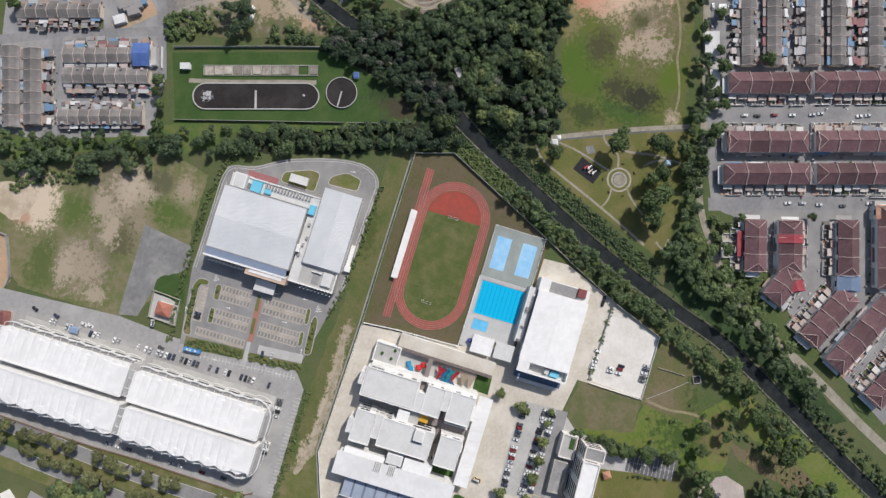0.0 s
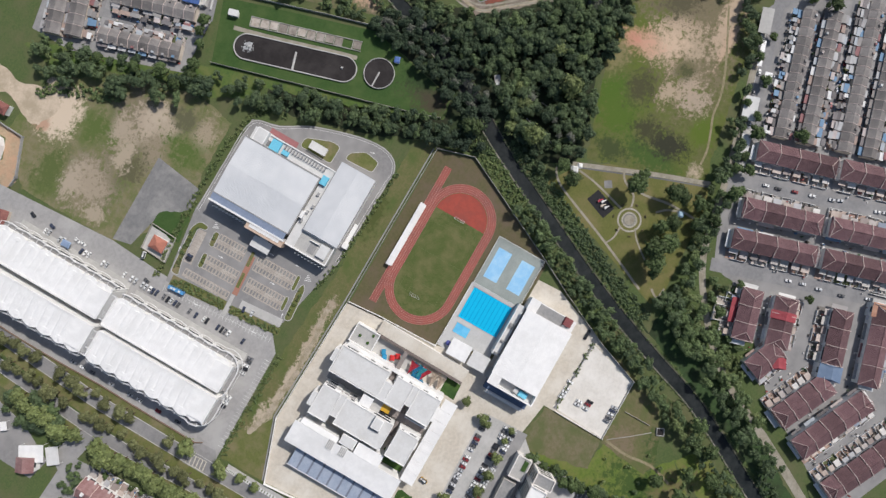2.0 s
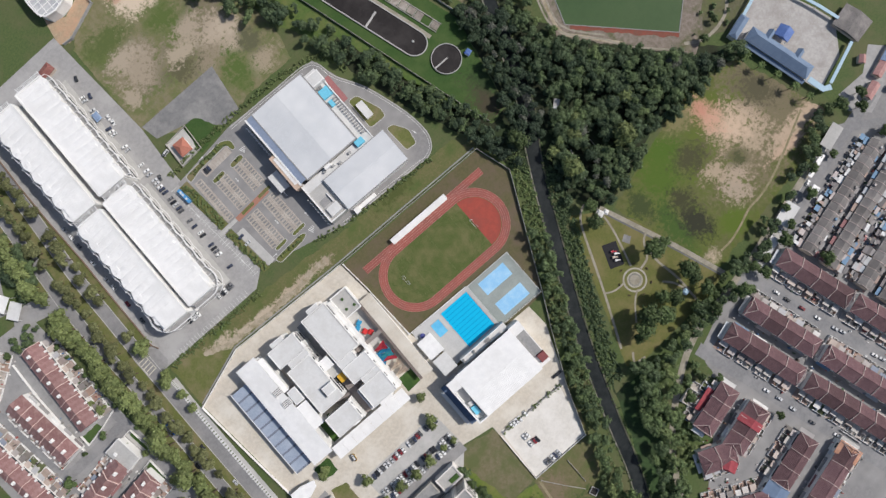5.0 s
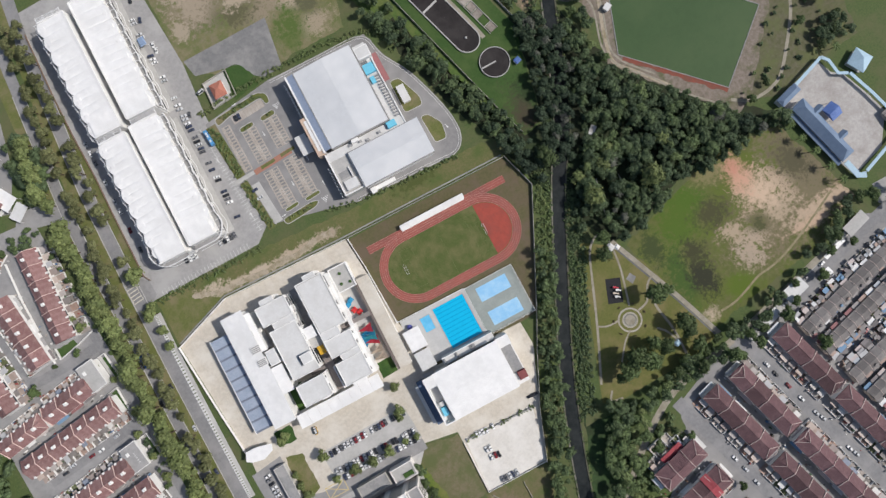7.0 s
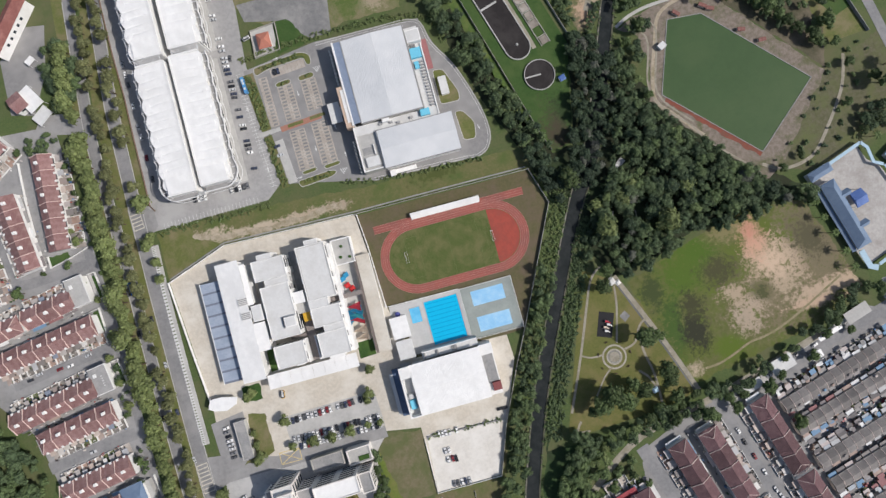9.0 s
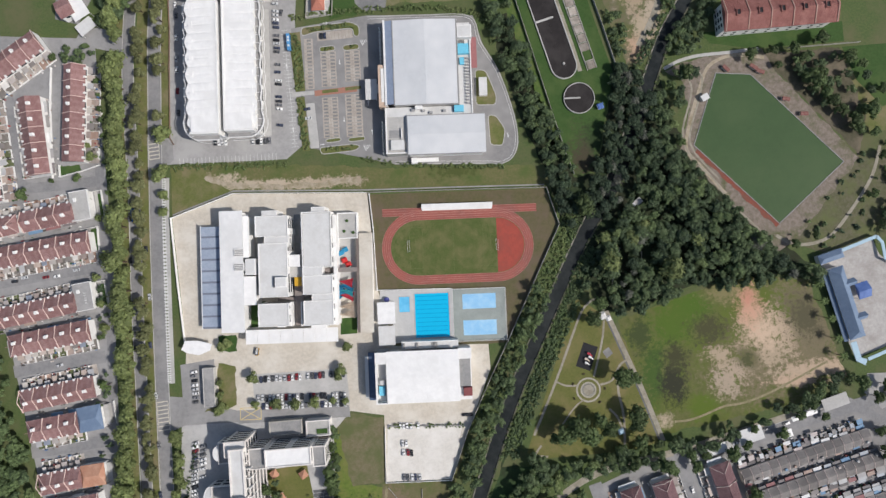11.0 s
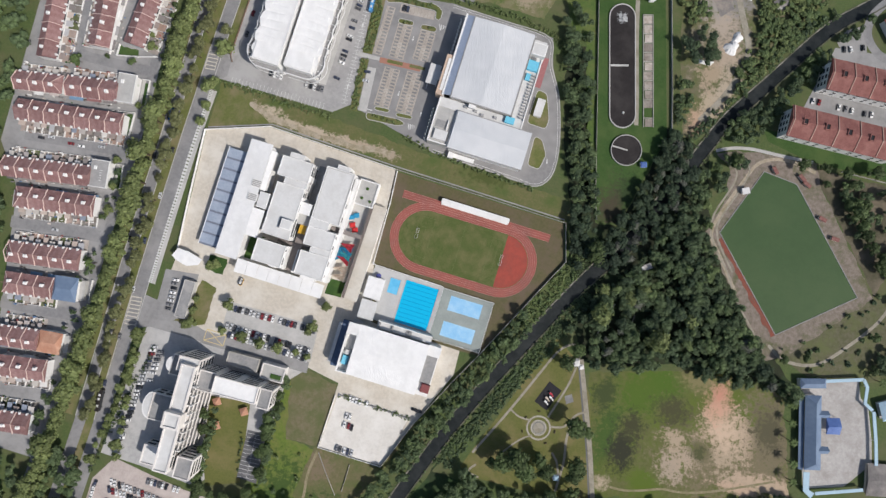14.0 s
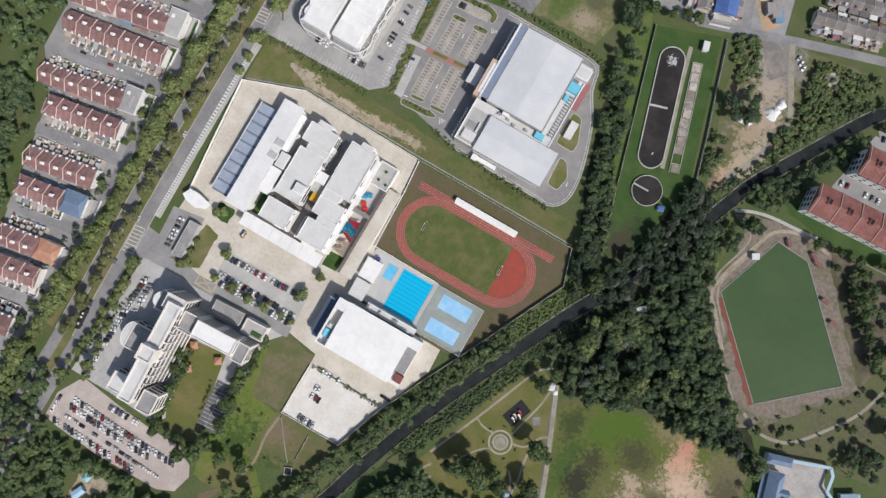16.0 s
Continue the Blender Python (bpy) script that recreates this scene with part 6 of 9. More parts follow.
for x, y in ((-43.5, 153), (-47, 80)):
    t = thing("chevron_marking", "white painted chevron island on asphalt", "road marking", pose(x, y, 0.092, 0, 0, 20), kind="structure")
    for k in range(4):
        bm = B()
        bar(bm, (-2 + k * 1.2, -2.2 + k * 0.5, 0), (-2 + k * 1.2, 2.2 - k * 0.5, 0), 0.45, 0.015)
        part("stripe", bm, M["line"], t)
def bays(name, x0, x1, y0, y1, n, material, label, rot=0.0, lines="line", along="y"):
    t = thing(name, label, "parking bays", pose((x0 + x1) / 2, (y0 + y1) / 2, 0, 0, 0, rot), kind="structure")
    hx, hy = (x1 - x0) / 2, (y1 - y0) / 2
    if material:
        part("surface", box(B(), -hx, hx, -hy, hy, 0, 0.10), M[material], t)
    bm = B()
    for k in range(n + 1):
        if along == "y":
            y = -hy + 2 * hy * k / n
            bar(bm, (-hx, y, 0.103), (hx, y, 0.103), 0.2 if material == "paver_tan" else 0.18, 0.008)
        else:
            x = -hx + 2 * hx * k / n
            bar(bm, (x, -hy, 0.103), (x, hy, 0.103), 0.2 if material == "paver_tan" else 0.18, 0.008)
    if along == "y":
        bar(bm, (0, -hy, 0.104), (0, hy, 0.104), 0.16, 0.012)
    if material == "paver_tan" and along == "y":
        sl, pw_ = B(), 2 * hy / n
        for k in range(n):
            for sx in ((-1, 1) if hx > 4 else (1,)):
                x, y = sx * hx * (0.56 if hx > 4 else 0.15), -hy + pw_ * (k + 0.5)
                box(sl, x - 1.55, x + 1.55, y - pw_ * 0.27, y + pw_ * 0.27, 0.1, 0.106)
        part("bay_slots", sl, M["pad"], t, "grey wheel-worn bay panels")
    part("bay_lines", bm, mat_faint if material == "paver_tan" else M[lines], t)


bays("parking_bays", -85.5, -79.3, 123, 158, 14, "paver_tan", "tan block-paved parking bays with faint lines", -2)
bays("parking_bays", -74.6, -64, 123.5, 148, 10, "paver_tan", "tan block-paved parking bays with faint lines", -2)
bays("parking_bays", -58.2, -47.3, 126, 147.5, 9, "paver_tan", "tan block-paved parking bays with faint lines", -2)
bays("parking_bays", -76, -65, 88, 116.2, 12, "paver_tan", "tan block-paved parking bays with faint lines", -2)
bays("parking_bays", -60.2, -48.6, 87.5, 117, 12, "paver_tan", "tan block-paved parking bays with faint lines", -2)
bays("parking_bays", -75.5, -51, 156, 162, 10, "paver_tan", "tan block-paved parking bays by an island", 1.5, along="x")
patch("red_crossing", [(-80.3, 121.6), (-51, 122.6), (-51, 118.6), (-80.2, 117.8)], 0.11, M["paver_red"], "red block-paved pedestrian path", "paving")
for pts in ([(-75, 121.4), (-64, 121.8), (-64, 119.6), (-75, 119.2)], [(-59, 122), (-48, 122.4), (-48, 120.2), (-59, 119.8)]):
    patch("planted_island", pts, 0.16, M["verge"], "planted strip in the car park", "traffic island")
patch("pavement_strip", [(-96, 121.5), (-80.5, 121.6), (-80.5, 119), (-96, 118.6)], 0.12, M["concrete_grey"], "pale paved walkway", "paving")
patch("pavement_strip", [(-86.8, 113), (-81, 113.2), (-80, 82), (-86, 81.8)], 0.12, M["concrete_grey"], "pale paved strip beside a hedge", "paving")
patch("hedge_bed", [(-95, 163), (-87, 163.2), (-86.4, 122), (-93.2, 121.8)], 0.14, M["verge"], "planted hedge bed along the car park", "planting")
patch("hedge_bed", [(-93, 118), (-87.4, 118), (-86.6, 80.5), (-91.6, 80.4)], 0.14, M["verge"], "planted hedge bed along the car park", "planting")


def island(pts, label="kerbed planted traffic island"):
    t = thing("planted_island", label, "traffic island", kind="structure")
    part("bed", prism(B(), pts, -0.2, 0.2), M["verge"], t)
    bm = B()
    for p, q in zip(pts, pts[1:] + pts[:1]):
        bar(bm, (*p, 0), (*q, 0), 0.45, 0.26)
    part("kerb", bm, M["concrete_grey"], t)


def rounded(pts, r=2.5, n=4):
    """Round the corners of an outline."""
    out = []
    k = len(pts)
    for i in range(k):
        p, a, b = Vector(pts[i]), Vector(pts[i - 1]), Vector(pts[(i + 1) % k])
        da, db = (a - p), (b - p)
        ra, rb = min(r, da.length / 2), min(r, db.length / 2)
        s0, s1 = p + da.normalized() * ra, p + db.normalized() * rb
        for j in range(n + 1):
            f = j / n
            q = s0 * (1 - f) ** 2 + p * 2 * f * (1 - f) + s1 * f * f
            out.append((q.x, q.y))
    return out


for pts in ([(-86, 166), (-52, 167.4), (-46, 164), (-46.5, 157), (-50, 157), (-50.5, 163), (-76.5, 162.4), (-86, 160)], [(-80, 82), (-56, 82.6), (-51.5, 80.4), (-56, 78), (-79, 77.2)],
            [(-74.5, 151.5), (-64, 151.8), (-63.8, 148.4), (-74.5, 148)], [(-58.3, 151.4), (-47.4, 151.8), (-47.2, 147.9), (-58.3, 147.7)], [(-75.4, 87.4), (-64.6, 87.8), (-65, 85.2), (-75, 84.8)], [(-59.8, 87), (-48.2, 87.2), (-48.4, 84.6), (-59.6, 84.2)],
            [(31.5, 127), (38.5, 126), (44.5, 108), (43.5, 101.5), (30, 102.5)], [(37.5, 95), (43, 94), (48.5, 84), (46, 73), (37.5, 74)]):
    island(rounded(pts))
bays("parking_bays", 38.5, 44.5, 77, 91, 6, "asphalt", "grey service bays inside an island", -3)
bays("parking_bays", -176, -110, 76.5, 81.5, 26, None, "white parking bay lines along the verge", -1.5, along="x")
bays("parking_bays", -99.5, -95, 84, 165, 32, None, "white parking bay lines beside the hedge", 1)
ge = thing("generator_shed", "pale boxy generator shed on a grassy island", "shed", pose(35.5, 114, 0, 0, 0, -3))
part("wall", box(B(), -2.5, 2.5, -6, 6, 0, 3), M["white_wall"], ge)
part("roof", box(B(), -2.8, 2.8, -6.3, 6.3, 3, 3.25), M["flat_roof"], ge)
sh = thing("guard_bungalow", "small bungalow with an orange hipped tile roof", "bungalow", pose(-72.5, 181, 0, 0, 0, -3))
part("wall", box(B(), -4.2, 4.2, -5, 5, 0, 3.2), M["white_wall"], sh)
part("roof", gable(-4.6, 4.6, -5.4, 5.4, 3.2, 5.2, hip=3.6), mat("orange_red_tiles", (0.42, 0.17, 0.12), (0.35, 0.14, 0.10), 0.8, 0.85), sh)
part("door", box(B(), -4.3, -4.15, -0.5, 0.5, 0, 2.05), M["flat_dark"], sh)
wall_run("garden_wall", [(-82, 172), (-80, 191), (-62, 192), (-64, 173), (-82, 172)], 1.6, 0.2, M["fence"], "grey wall round a small bungalow", 6)
patch("bungalow_yard", [(-82, 172), (-80, 191), (-62, 192), (-64, 173)], 0.10, M["concrete_grey"], "grey yard of a bungalow", "yard")
patch("bungalow_garden", [(-66, 170), (-42, 173), (-54, 192), (-64, 194)], 0.11, M["lawn"], "bright green unkempt grass", "garden")


# --- shop rows ---
def shop_row(name_label, x0, x1, y0, y1, outer, rot, round_end):
    """White-roofed shop block; outer is the side (-1 or 1 in x) with the scalloped edge."""
    cx, cy = (x0 + x1) / 2, (y0 + y1) / 2
    w, d = (x1 - x0) / 2, (y1 - y0) / 2
    t = thing("shop_row", name_label, "shop row", pose(cx, cy, 0, 0, 0, rot), "white-roofed shop rows")
    part("wall", box(B(), -w + 1.5, w - 1.5, -d + 1, d - 1, 0, 15.0), M["white_wall"], t)
    bays_n = 8
    n = bays_n * 8
    edge, inner = [], []
    for i in range(n + 1):
        y = -d + 2 * d * i / n
        sc = abs(math.sin(math.pi * bays_n * i / n))
        x = w - 2.2 + 1.9 * sc
        if round_end:
            e = max(0.0, (-d + 9 - y) / 9)
            x -= e * e * 6.0
        edge.append((outer * x, y))
        inner.append((-outer * (w - 0.2), y))
    bm = B()
    zt = lambda i: 15.9 + 0.35 * abs(math.sin(math.pi * bays_n * 2 * i / n)) ** 0.6
    ring = [[(x, y, 15.25) for x, y in edge], [(x, y, 15.6) for x, y in edge],
            [(x - outer * 0.05, y, zt(i)) for i, (x, y) in enumerate(edge)],
            [(x, y, 16.6) for x, y in inner], [(x, y, 15.25) for x, y in inner]]
    for a, b in zip(ring, ring[1:] + ring[:1]):
        loft(bm, a, b)
    bmesh.ops.remove_doubles(bm, verts=bm.verts, dist=0.005)
    bmesh.ops.recalc_face_normals(bm, faces=bm.faces)
    top = part("roof", bm, M["white_roof_y"], t)
    for k in range(bays_n):
        y = -d + 2 * d * (k + 0.5) / bays_n
        part("roof_bay", box(B(), min(outer * (w - 5.6), outer * (w - 2.4)), max(outer * (w - 5.6), outer * (w - 2.4)), y - 2.9, y + 2.9, 15.8, 16.35, 0.35), M["white_roof_y"], top)
        bm = B()
        cyl(bm, outer * (w - 1.2), y - 2 * d / bays_n / 2, 0, 15.4, 0.3, n=8)
        part("column", bm, M["white_wall"], t)
    bm = B()
    for p, q in zip(edge, edge[1:]):
        bar(bm, (*p, 15.7), (*q, 15.7), 0.4, 0.35)
    part("edge_rail", bm, M["steel"], top, "grey steel edge rail")
    # balcony outside the roof edge, swung round the end as a terrace
    line = []
    for i in range(n + 1):
        sc = abs(math.sin(math.pi * bays_n * i / n))
        line.append((outer * (w + 1.1 + 0.9 * sc), -d + 2 * d * i / n))
    if round_end:
        line = rounded([(-outer * (w - 0.5), -d - 3.8), (outer * (w - 3), -d - 3.8), (outer * (w + 2.6), -d + 3), (outer * (w + 3.2), -d + 9), (outer * (w + 1.6), -d + 12)], 5.0)[5:-5] + [p for p in line if p[1] > -d + 13]
        line = [(-outer * (w - 0.5), -d - 3.8)] + line
    back = [(max(min(x, w - 2.0), -w + 0.5), max(y, -d + 0.6)) for x, y in line]
    bm = B()
    for z in (12.1, 11.7):
        loft(bm, [(x, y, z) for x, y in line], [(x, y, z) for x, y in back])
    loft(bm, [(x, y, 12.1) for x, y in line], [(x, y, 11.7) for x, y in line])
    deck = part("balcony_floor", bm, M["asphalt"], t)
    for z, wd in ((12.1, 0.3), (13.3, 0.42), (5.0, 0.3)):
        bm = B()
        for p, q in zip(line, line[1:]):
            bar(bm, (*p, z), (*q, z), wd, 0.35)
        part("balcony_rail", bm, M["steel"], deck)
    for p in line[::4]:
        bm = B()
        bar(bm, (p[0], p[1], 15.2), (p[0] - outer * 3.0, p[1], 15.2), 0.25, 0.25)
        cyl(bm, p[0], p[1], 11.7, 15.3, 0.14, n=6)
        part("bracket", bm, M["steel"], deck)
    part("alley_parapet", box(B(), -outer * w - 0.5, -outer * w + 0.5, -d, d, 0, 17.0), M["white_wall"], t)
    for y in (-d, d):
        part("end_parapet", box(B(), -w + (2.4 if outer < 0 else 0), w - (2.4 if outer > 0 else 0), y - 0.5, y + 0.5, 0, 16.9), M["white_wall"], t)
    part("end_roof", box(B(), -w + (3.4 if outer < 0 else 0.6), w - (3.4 if outer > 0 else 0.6), -d + 0.6, -d + 11.5, 16.5, 17.0), M["white_roof_y"], t)
    bm = B()
    for k in range(5):
        bar(bm, (-w + 1.5, d + 0.8 + k * 0.8, 15.2), (w - 1.5, d + 0.8 + k * 0.8, 15.2), 0.25, 0.25)
    for x in (-w + 2, -w / 3, w / 3, w - 2):
        bar(bm, (x, d, 15.2), (x, d + 4.6, 15.2), 0.3, 0.3)
    part("end_pergola", bm, M["steel"], t)
    for k in range(bays_n):
        y = -d + 2 * d * (k + 0.5) / bays_n
        for z in (1.0, 5.0):
            part("shopfront", box(B(), outer * (w - 1.5) - 0.08, outer * (w - 1.5) + 0.08, y - 4, y + 4, z, z + 2.2), M["glass"], t)
    part("pavement", box(B(), min(outer * (w - 1.5), outer * (w + 3.5)), max(outer * (w - 1.5), outer * (w + 3.5)), -d, d, 0, 0.2), M["concrete_grey"], t)


shop_row("long white-roofed shop row with scalloped eaves facing the avenue", -160.0, -138.9, 93.8, 181.7, -1, -3.0, True)
shop_row("long white-roofed shop row with scalloped eaves facing the car park", -134.7, -113.2, 93.8, 181.7, 1, -3.0, True)
shop_row("long white-roofed shop row with scalloped eaves facing the avenue", -155.0, -134.0, 186.7, 272.6, -1, -3.2, False)
shop_row("long white-roofed shop row with scalloped eaves facing the car park", -128.3, -106.0, 186.7, 273.6, 1, -3.2, False)
kt = thing("food_kiosk", "small kiosk with a red tiled roof", "kiosk", pose(-105, 284, 0, 0, 0, 10))
part("wall", box(B(), -5, 5, -3, 3, 0, 3), M["cream_wall"], kt)
part("roof", gable(-5.6, 5.6, -3.6, 3.6, 3, 4.4, hip=2), M["tile_apt"], kt)
ca = thing("stall_canopy", "cyan cloth canopy over a stall", "canopy", pose(-101, 237, 0))
part("roof", box(B(), -2.4, 2.4, -3.2, 3.2, 2.8, 3.3, 0.6), M["roof_blue_pale"], ca)
bm = B()
for x in (-2.7, 2.7):
    for y in (-3.6, 3.6):
        cyl(bm, x, y, 0, 2.9, 0.08, n=6)
part("poles", bm, M["steel"], ca)
mk = thing("market_hall", "pale hall with a gridded rooflight roof and rounded end", "hall")
RIM = [(-77, 347), (-54.5, 344), (-54.5, 334), (-57, 311), (-61.5, 307.7), (-70.4, 306), (-78, 307.5), (-80.7, 312.3), (-80.7, 321.4)]
part("wall", prism(B(), RIM, 0, 7.6), M["white_wall"], mk)
part("roof", prism(B(), RIM, 7.6, 8.0), mat("grey_rooflight", (0.42, 0.43, 0.44), (0.33, 0.34, 0.36), 0.25, 0.5, (0.5, 0.5, 0.5), 0.1), mk)
for k in range(6):
    f = k / 5
    bm = B()
    bar(bm, (-80.4 + 25 * f, 309 - 1.5 * math.sin(math.pi * f), 8.0), (-77 + 22.5 * f, 346.5 - 3 * f, 8.0), 0.5, 0.35)
    part("roof_rib", bm, M["white_wall"], mk)
for k in range(9):
    y = 309.5 + k * 4.4
    bm = B()
    bar(bm, (-80.3 + max(0, k - 3) * 0.6, y, 8.0), (-57.2 + 0.3 * k, y, 8.0), 0.4, 0.32)
    part("roof_rib", bm, M["white_wall"], mk)
bm = B()
for p, q in zip(RIM, RIM[1:] + RIM[:1]):
    bar(bm, (*p, 7.4), (*q, 7.4), 0.9, 1.0)
part("rim", bm, M["white_wall"], mk)
patch("market_yard", [(-54, 351), (-46, 340), (-50, 299.5), (-80, 289.5), (-87, 294), (-82, 314), (-70, 305), (-56, 310)], 0.05, M["earth"], "pale brown earth yard beside a hall", "yard")
wall_run("boundary_wall", [(-46, 338), (-50, 299.3), (-77, 290), (-84, 291)], 2.0, 0.5, M["flat_dark"], "dark wall round an earth yard", 14)
rr_ = thing("row_building", "long building with a brown-red tiled roof", "building", pose(-38, 326, 0, 0, 0, 88))
part("wall", box(B(), -11, 11, -3.4, 3.4, 0, 4.4), M["white_wall"], rr_)
part("roof", gable(-11.6, 11.6, -4, 4, 4.4, 6.2, hip=2), M["tile_apt"], rr_)

nb = thing("corner_apartments", "white-walled apartment house with a brick-red roof", "apartment house", pose(-233.8, 240.8, 0, 0, 0, 48.3))
part("wall", box(B(), -21, 21, -4.5, 4.5, 0, 9.0), M["white_wall"], nb)
part("roof", gable(-21.6, 21.6, -5.3, 5.3, 9.0, 11.6, hip=3), M["tile_apt"], nb)
for k in range(5):
    part("window", box(B(), -12 + k * 5, -10 + k * 5, -4.5 - 0.06, -4.5 + 0.06, 4, 6), M["glass"], nb)
for (x, y, w, d, rot, h, mm, lab) in ((-235.5, 190.1, 5.8, 8.2, 28.1, 4.6, "white_roof", "white flat canopy beside a corner house"), (-228.8, 216.4, 3, 2.2, 33.2, 2.8, "white_wall", "small white flat-roofed kiosk"), (-231.2, 177.4, 6.1, 4.2, 34.5, 3.2, "flat_roof", "pale ribbed carport roof")):
    t = thing("yard_canopy", lab, "canopy", pose(x, y, 0, 0, 0, rot))
    part("roof", box(B(), -w, w, -d, d, h, h + 0.3), M[mm], t)
    for dx in (-w + 0.3, w - 0.3):
        for dy in (-d + 0.3, d - 0.3):
            bm = B()
            cyl(bm, dx, dy, 0, h, 0.12, n=6)
            part("post", bm, M["steel"], t)
# --- office ---
off = thing("office_building", "white multi-storey office building with stepped flat roofs", "office building", pose(-140, -140, 0, 0, 0, -0.5))
flat_block(off, -8, 1.5, -40, 30, 23, wall="office_wall", roof="flat_roof", floors=0, para=0.9, pw=0.9)
flat_block(off, -8.6, 2.4, -10.5, -0.2, 26.5, roof="flat_roof", floors=0, pw=1.3, para=1.0, wall="office_wall")
for f in range(6):
    z = 2.6 + f * 3.4
    for k in range(8):
        y = -37 + k * 8.2
        part("window", box(B(), 1.5, 1.62, y, y + 7, z, z + 1.7), M["glass"], off)
    xb = 7.4 - f * 0.9
    bal = part("balcony", box(B(), 1.5, xb, -26, 14, z - 0.9, z - 0.5), M["office_wall"], off)
    # dark floor colour stands in for the shaded gaps between balcony slabs
    part("floor", box(B(), 1.55, xb - 0.4, -25.8, 13.8, z - 0.5, z - 0.46), M["flat_dark"], bal)
    part("parapet", box(B(), xb - 0.4, xb, -26, 14, z - 0.5, z + 0.5), M["office_wall"], bal)
for k in range(8):
    part("fin", box(B(), 1.6, 4.2, -26 + k * 6, -25.5 + k * 6, 0, 21), M["white_wall"], off)
flat_block(off, 3.6, 14.5, -43, -29, 19, roof="flat_dark", floors=5, step=11, wall="office_wall")
flat_block(off, -12, 2, 24, 34, 20, roof="flat_roof", floors=5, step=11, wall="office_wall")
flat_block(off, 13.6, 43, 15.5, 27, 20, roof="white_roof", floors=6, step=11, wall="office_wall")
flat_block(off, 43, 51.5, 12.8, 26, 17, roof="flat_dark", floors=5, step=11, wall="office_wall")
flat_block(off, 2.1, 13.6, 14, 27.5, 17, roof="flat_dark", floors=5, step=11, wall="office_wall")
flat_block(off, -20, -8.1, 17, 31, 11, roof="flat_dark", floors=3, step=6, wall="office_wall")
flat_block(off, -27, -8.2, -15.5, 2.5, 9.5, roof="flat_dark", floors=2, step=6, wall="office_wall")
bm = B()
prism(bm, [(-27 + 5.5 * math.cos(a), -6.5 + 9 * math.sin(a)) for a in (math.pi / 2 + math.pi * i / 12 for i in range(13))], 0, 9.5)
part("bow_front", bm, M["white_wall"], off)
bm = B()
prism(bm, [(-27 + 4.6 * math.cos(a), -6.5 + 8 * math.sin(a)) for a in (math.pi / 2 + math.pi * i / 12 for i in range(13))], 9.5, 9.6)
part("bow_roof", bm, M["flat_roof"], off)
bm = B()
prism(bm, [(-20 + 3.5 * math.cos(a), 24 + 5 * math.sin(a)) for a in (math.pi / 2 + math.pi * i / 12 for i in range(13))], 0, 11.5)
part("bow_front", bm, M["white_wall"], off)
flat_block(off, -24, -8.5, -45, -32, 9, roof="flat_roof", floors=2, step=6, wall="office_wall")
flat_block(off, 12, 34, 30.5, 40, 4.5, roof="flat_dark", floors=0, wall="fence", para=0.5)
flat_block(off, 37, 53, 28.5, 39, 6, roof="concrete_grey", floors=0, para=0.8, wall="office_wall")
part("roof_garden", box(B(), 44, 51, 30, 33, 6, 6.6), M["lawn_dark"], off, "small green roof bed")
for k in range(9):
    part("wall_unit", box(B(), 13 + k * 2.2, 14.3 + k * 2.2, 29, 30.2, 0, 3.4), M["plant_unit"], off)
for x, y in ((-127.5, -136), (-108, -138), (-124, -152)):
    t = thing("garden_gazebo", "small orange-tiled garden gazebo", "gazebo", pose(x, y, 0, 0, 0, 30), "garden gazebos")
    part("roof", gable(-2.6, 2.6, -2.6, 2.6, 2.6, 4.2, hip=2.5), M["roof_orange"], t)
    bm = B()
    for dx in (-2, 2):
        for dy in (-2, 2):
            cyl(bm, dx, dy, 0, 2.6, 0.12, n=6)
    part("posts", bm, M["white_wall"], t)
bays("parking_bays", -102.2, -90, -182, -152, 11, None, "white parking bay lines on dark asphalt", 2)

# --- flats ---
mat_flats_rib = mat("cream_roof_rib", (0.48, 0.33, 0.27), (0.42, 0.28, 0.23), 0.6, 0.85)


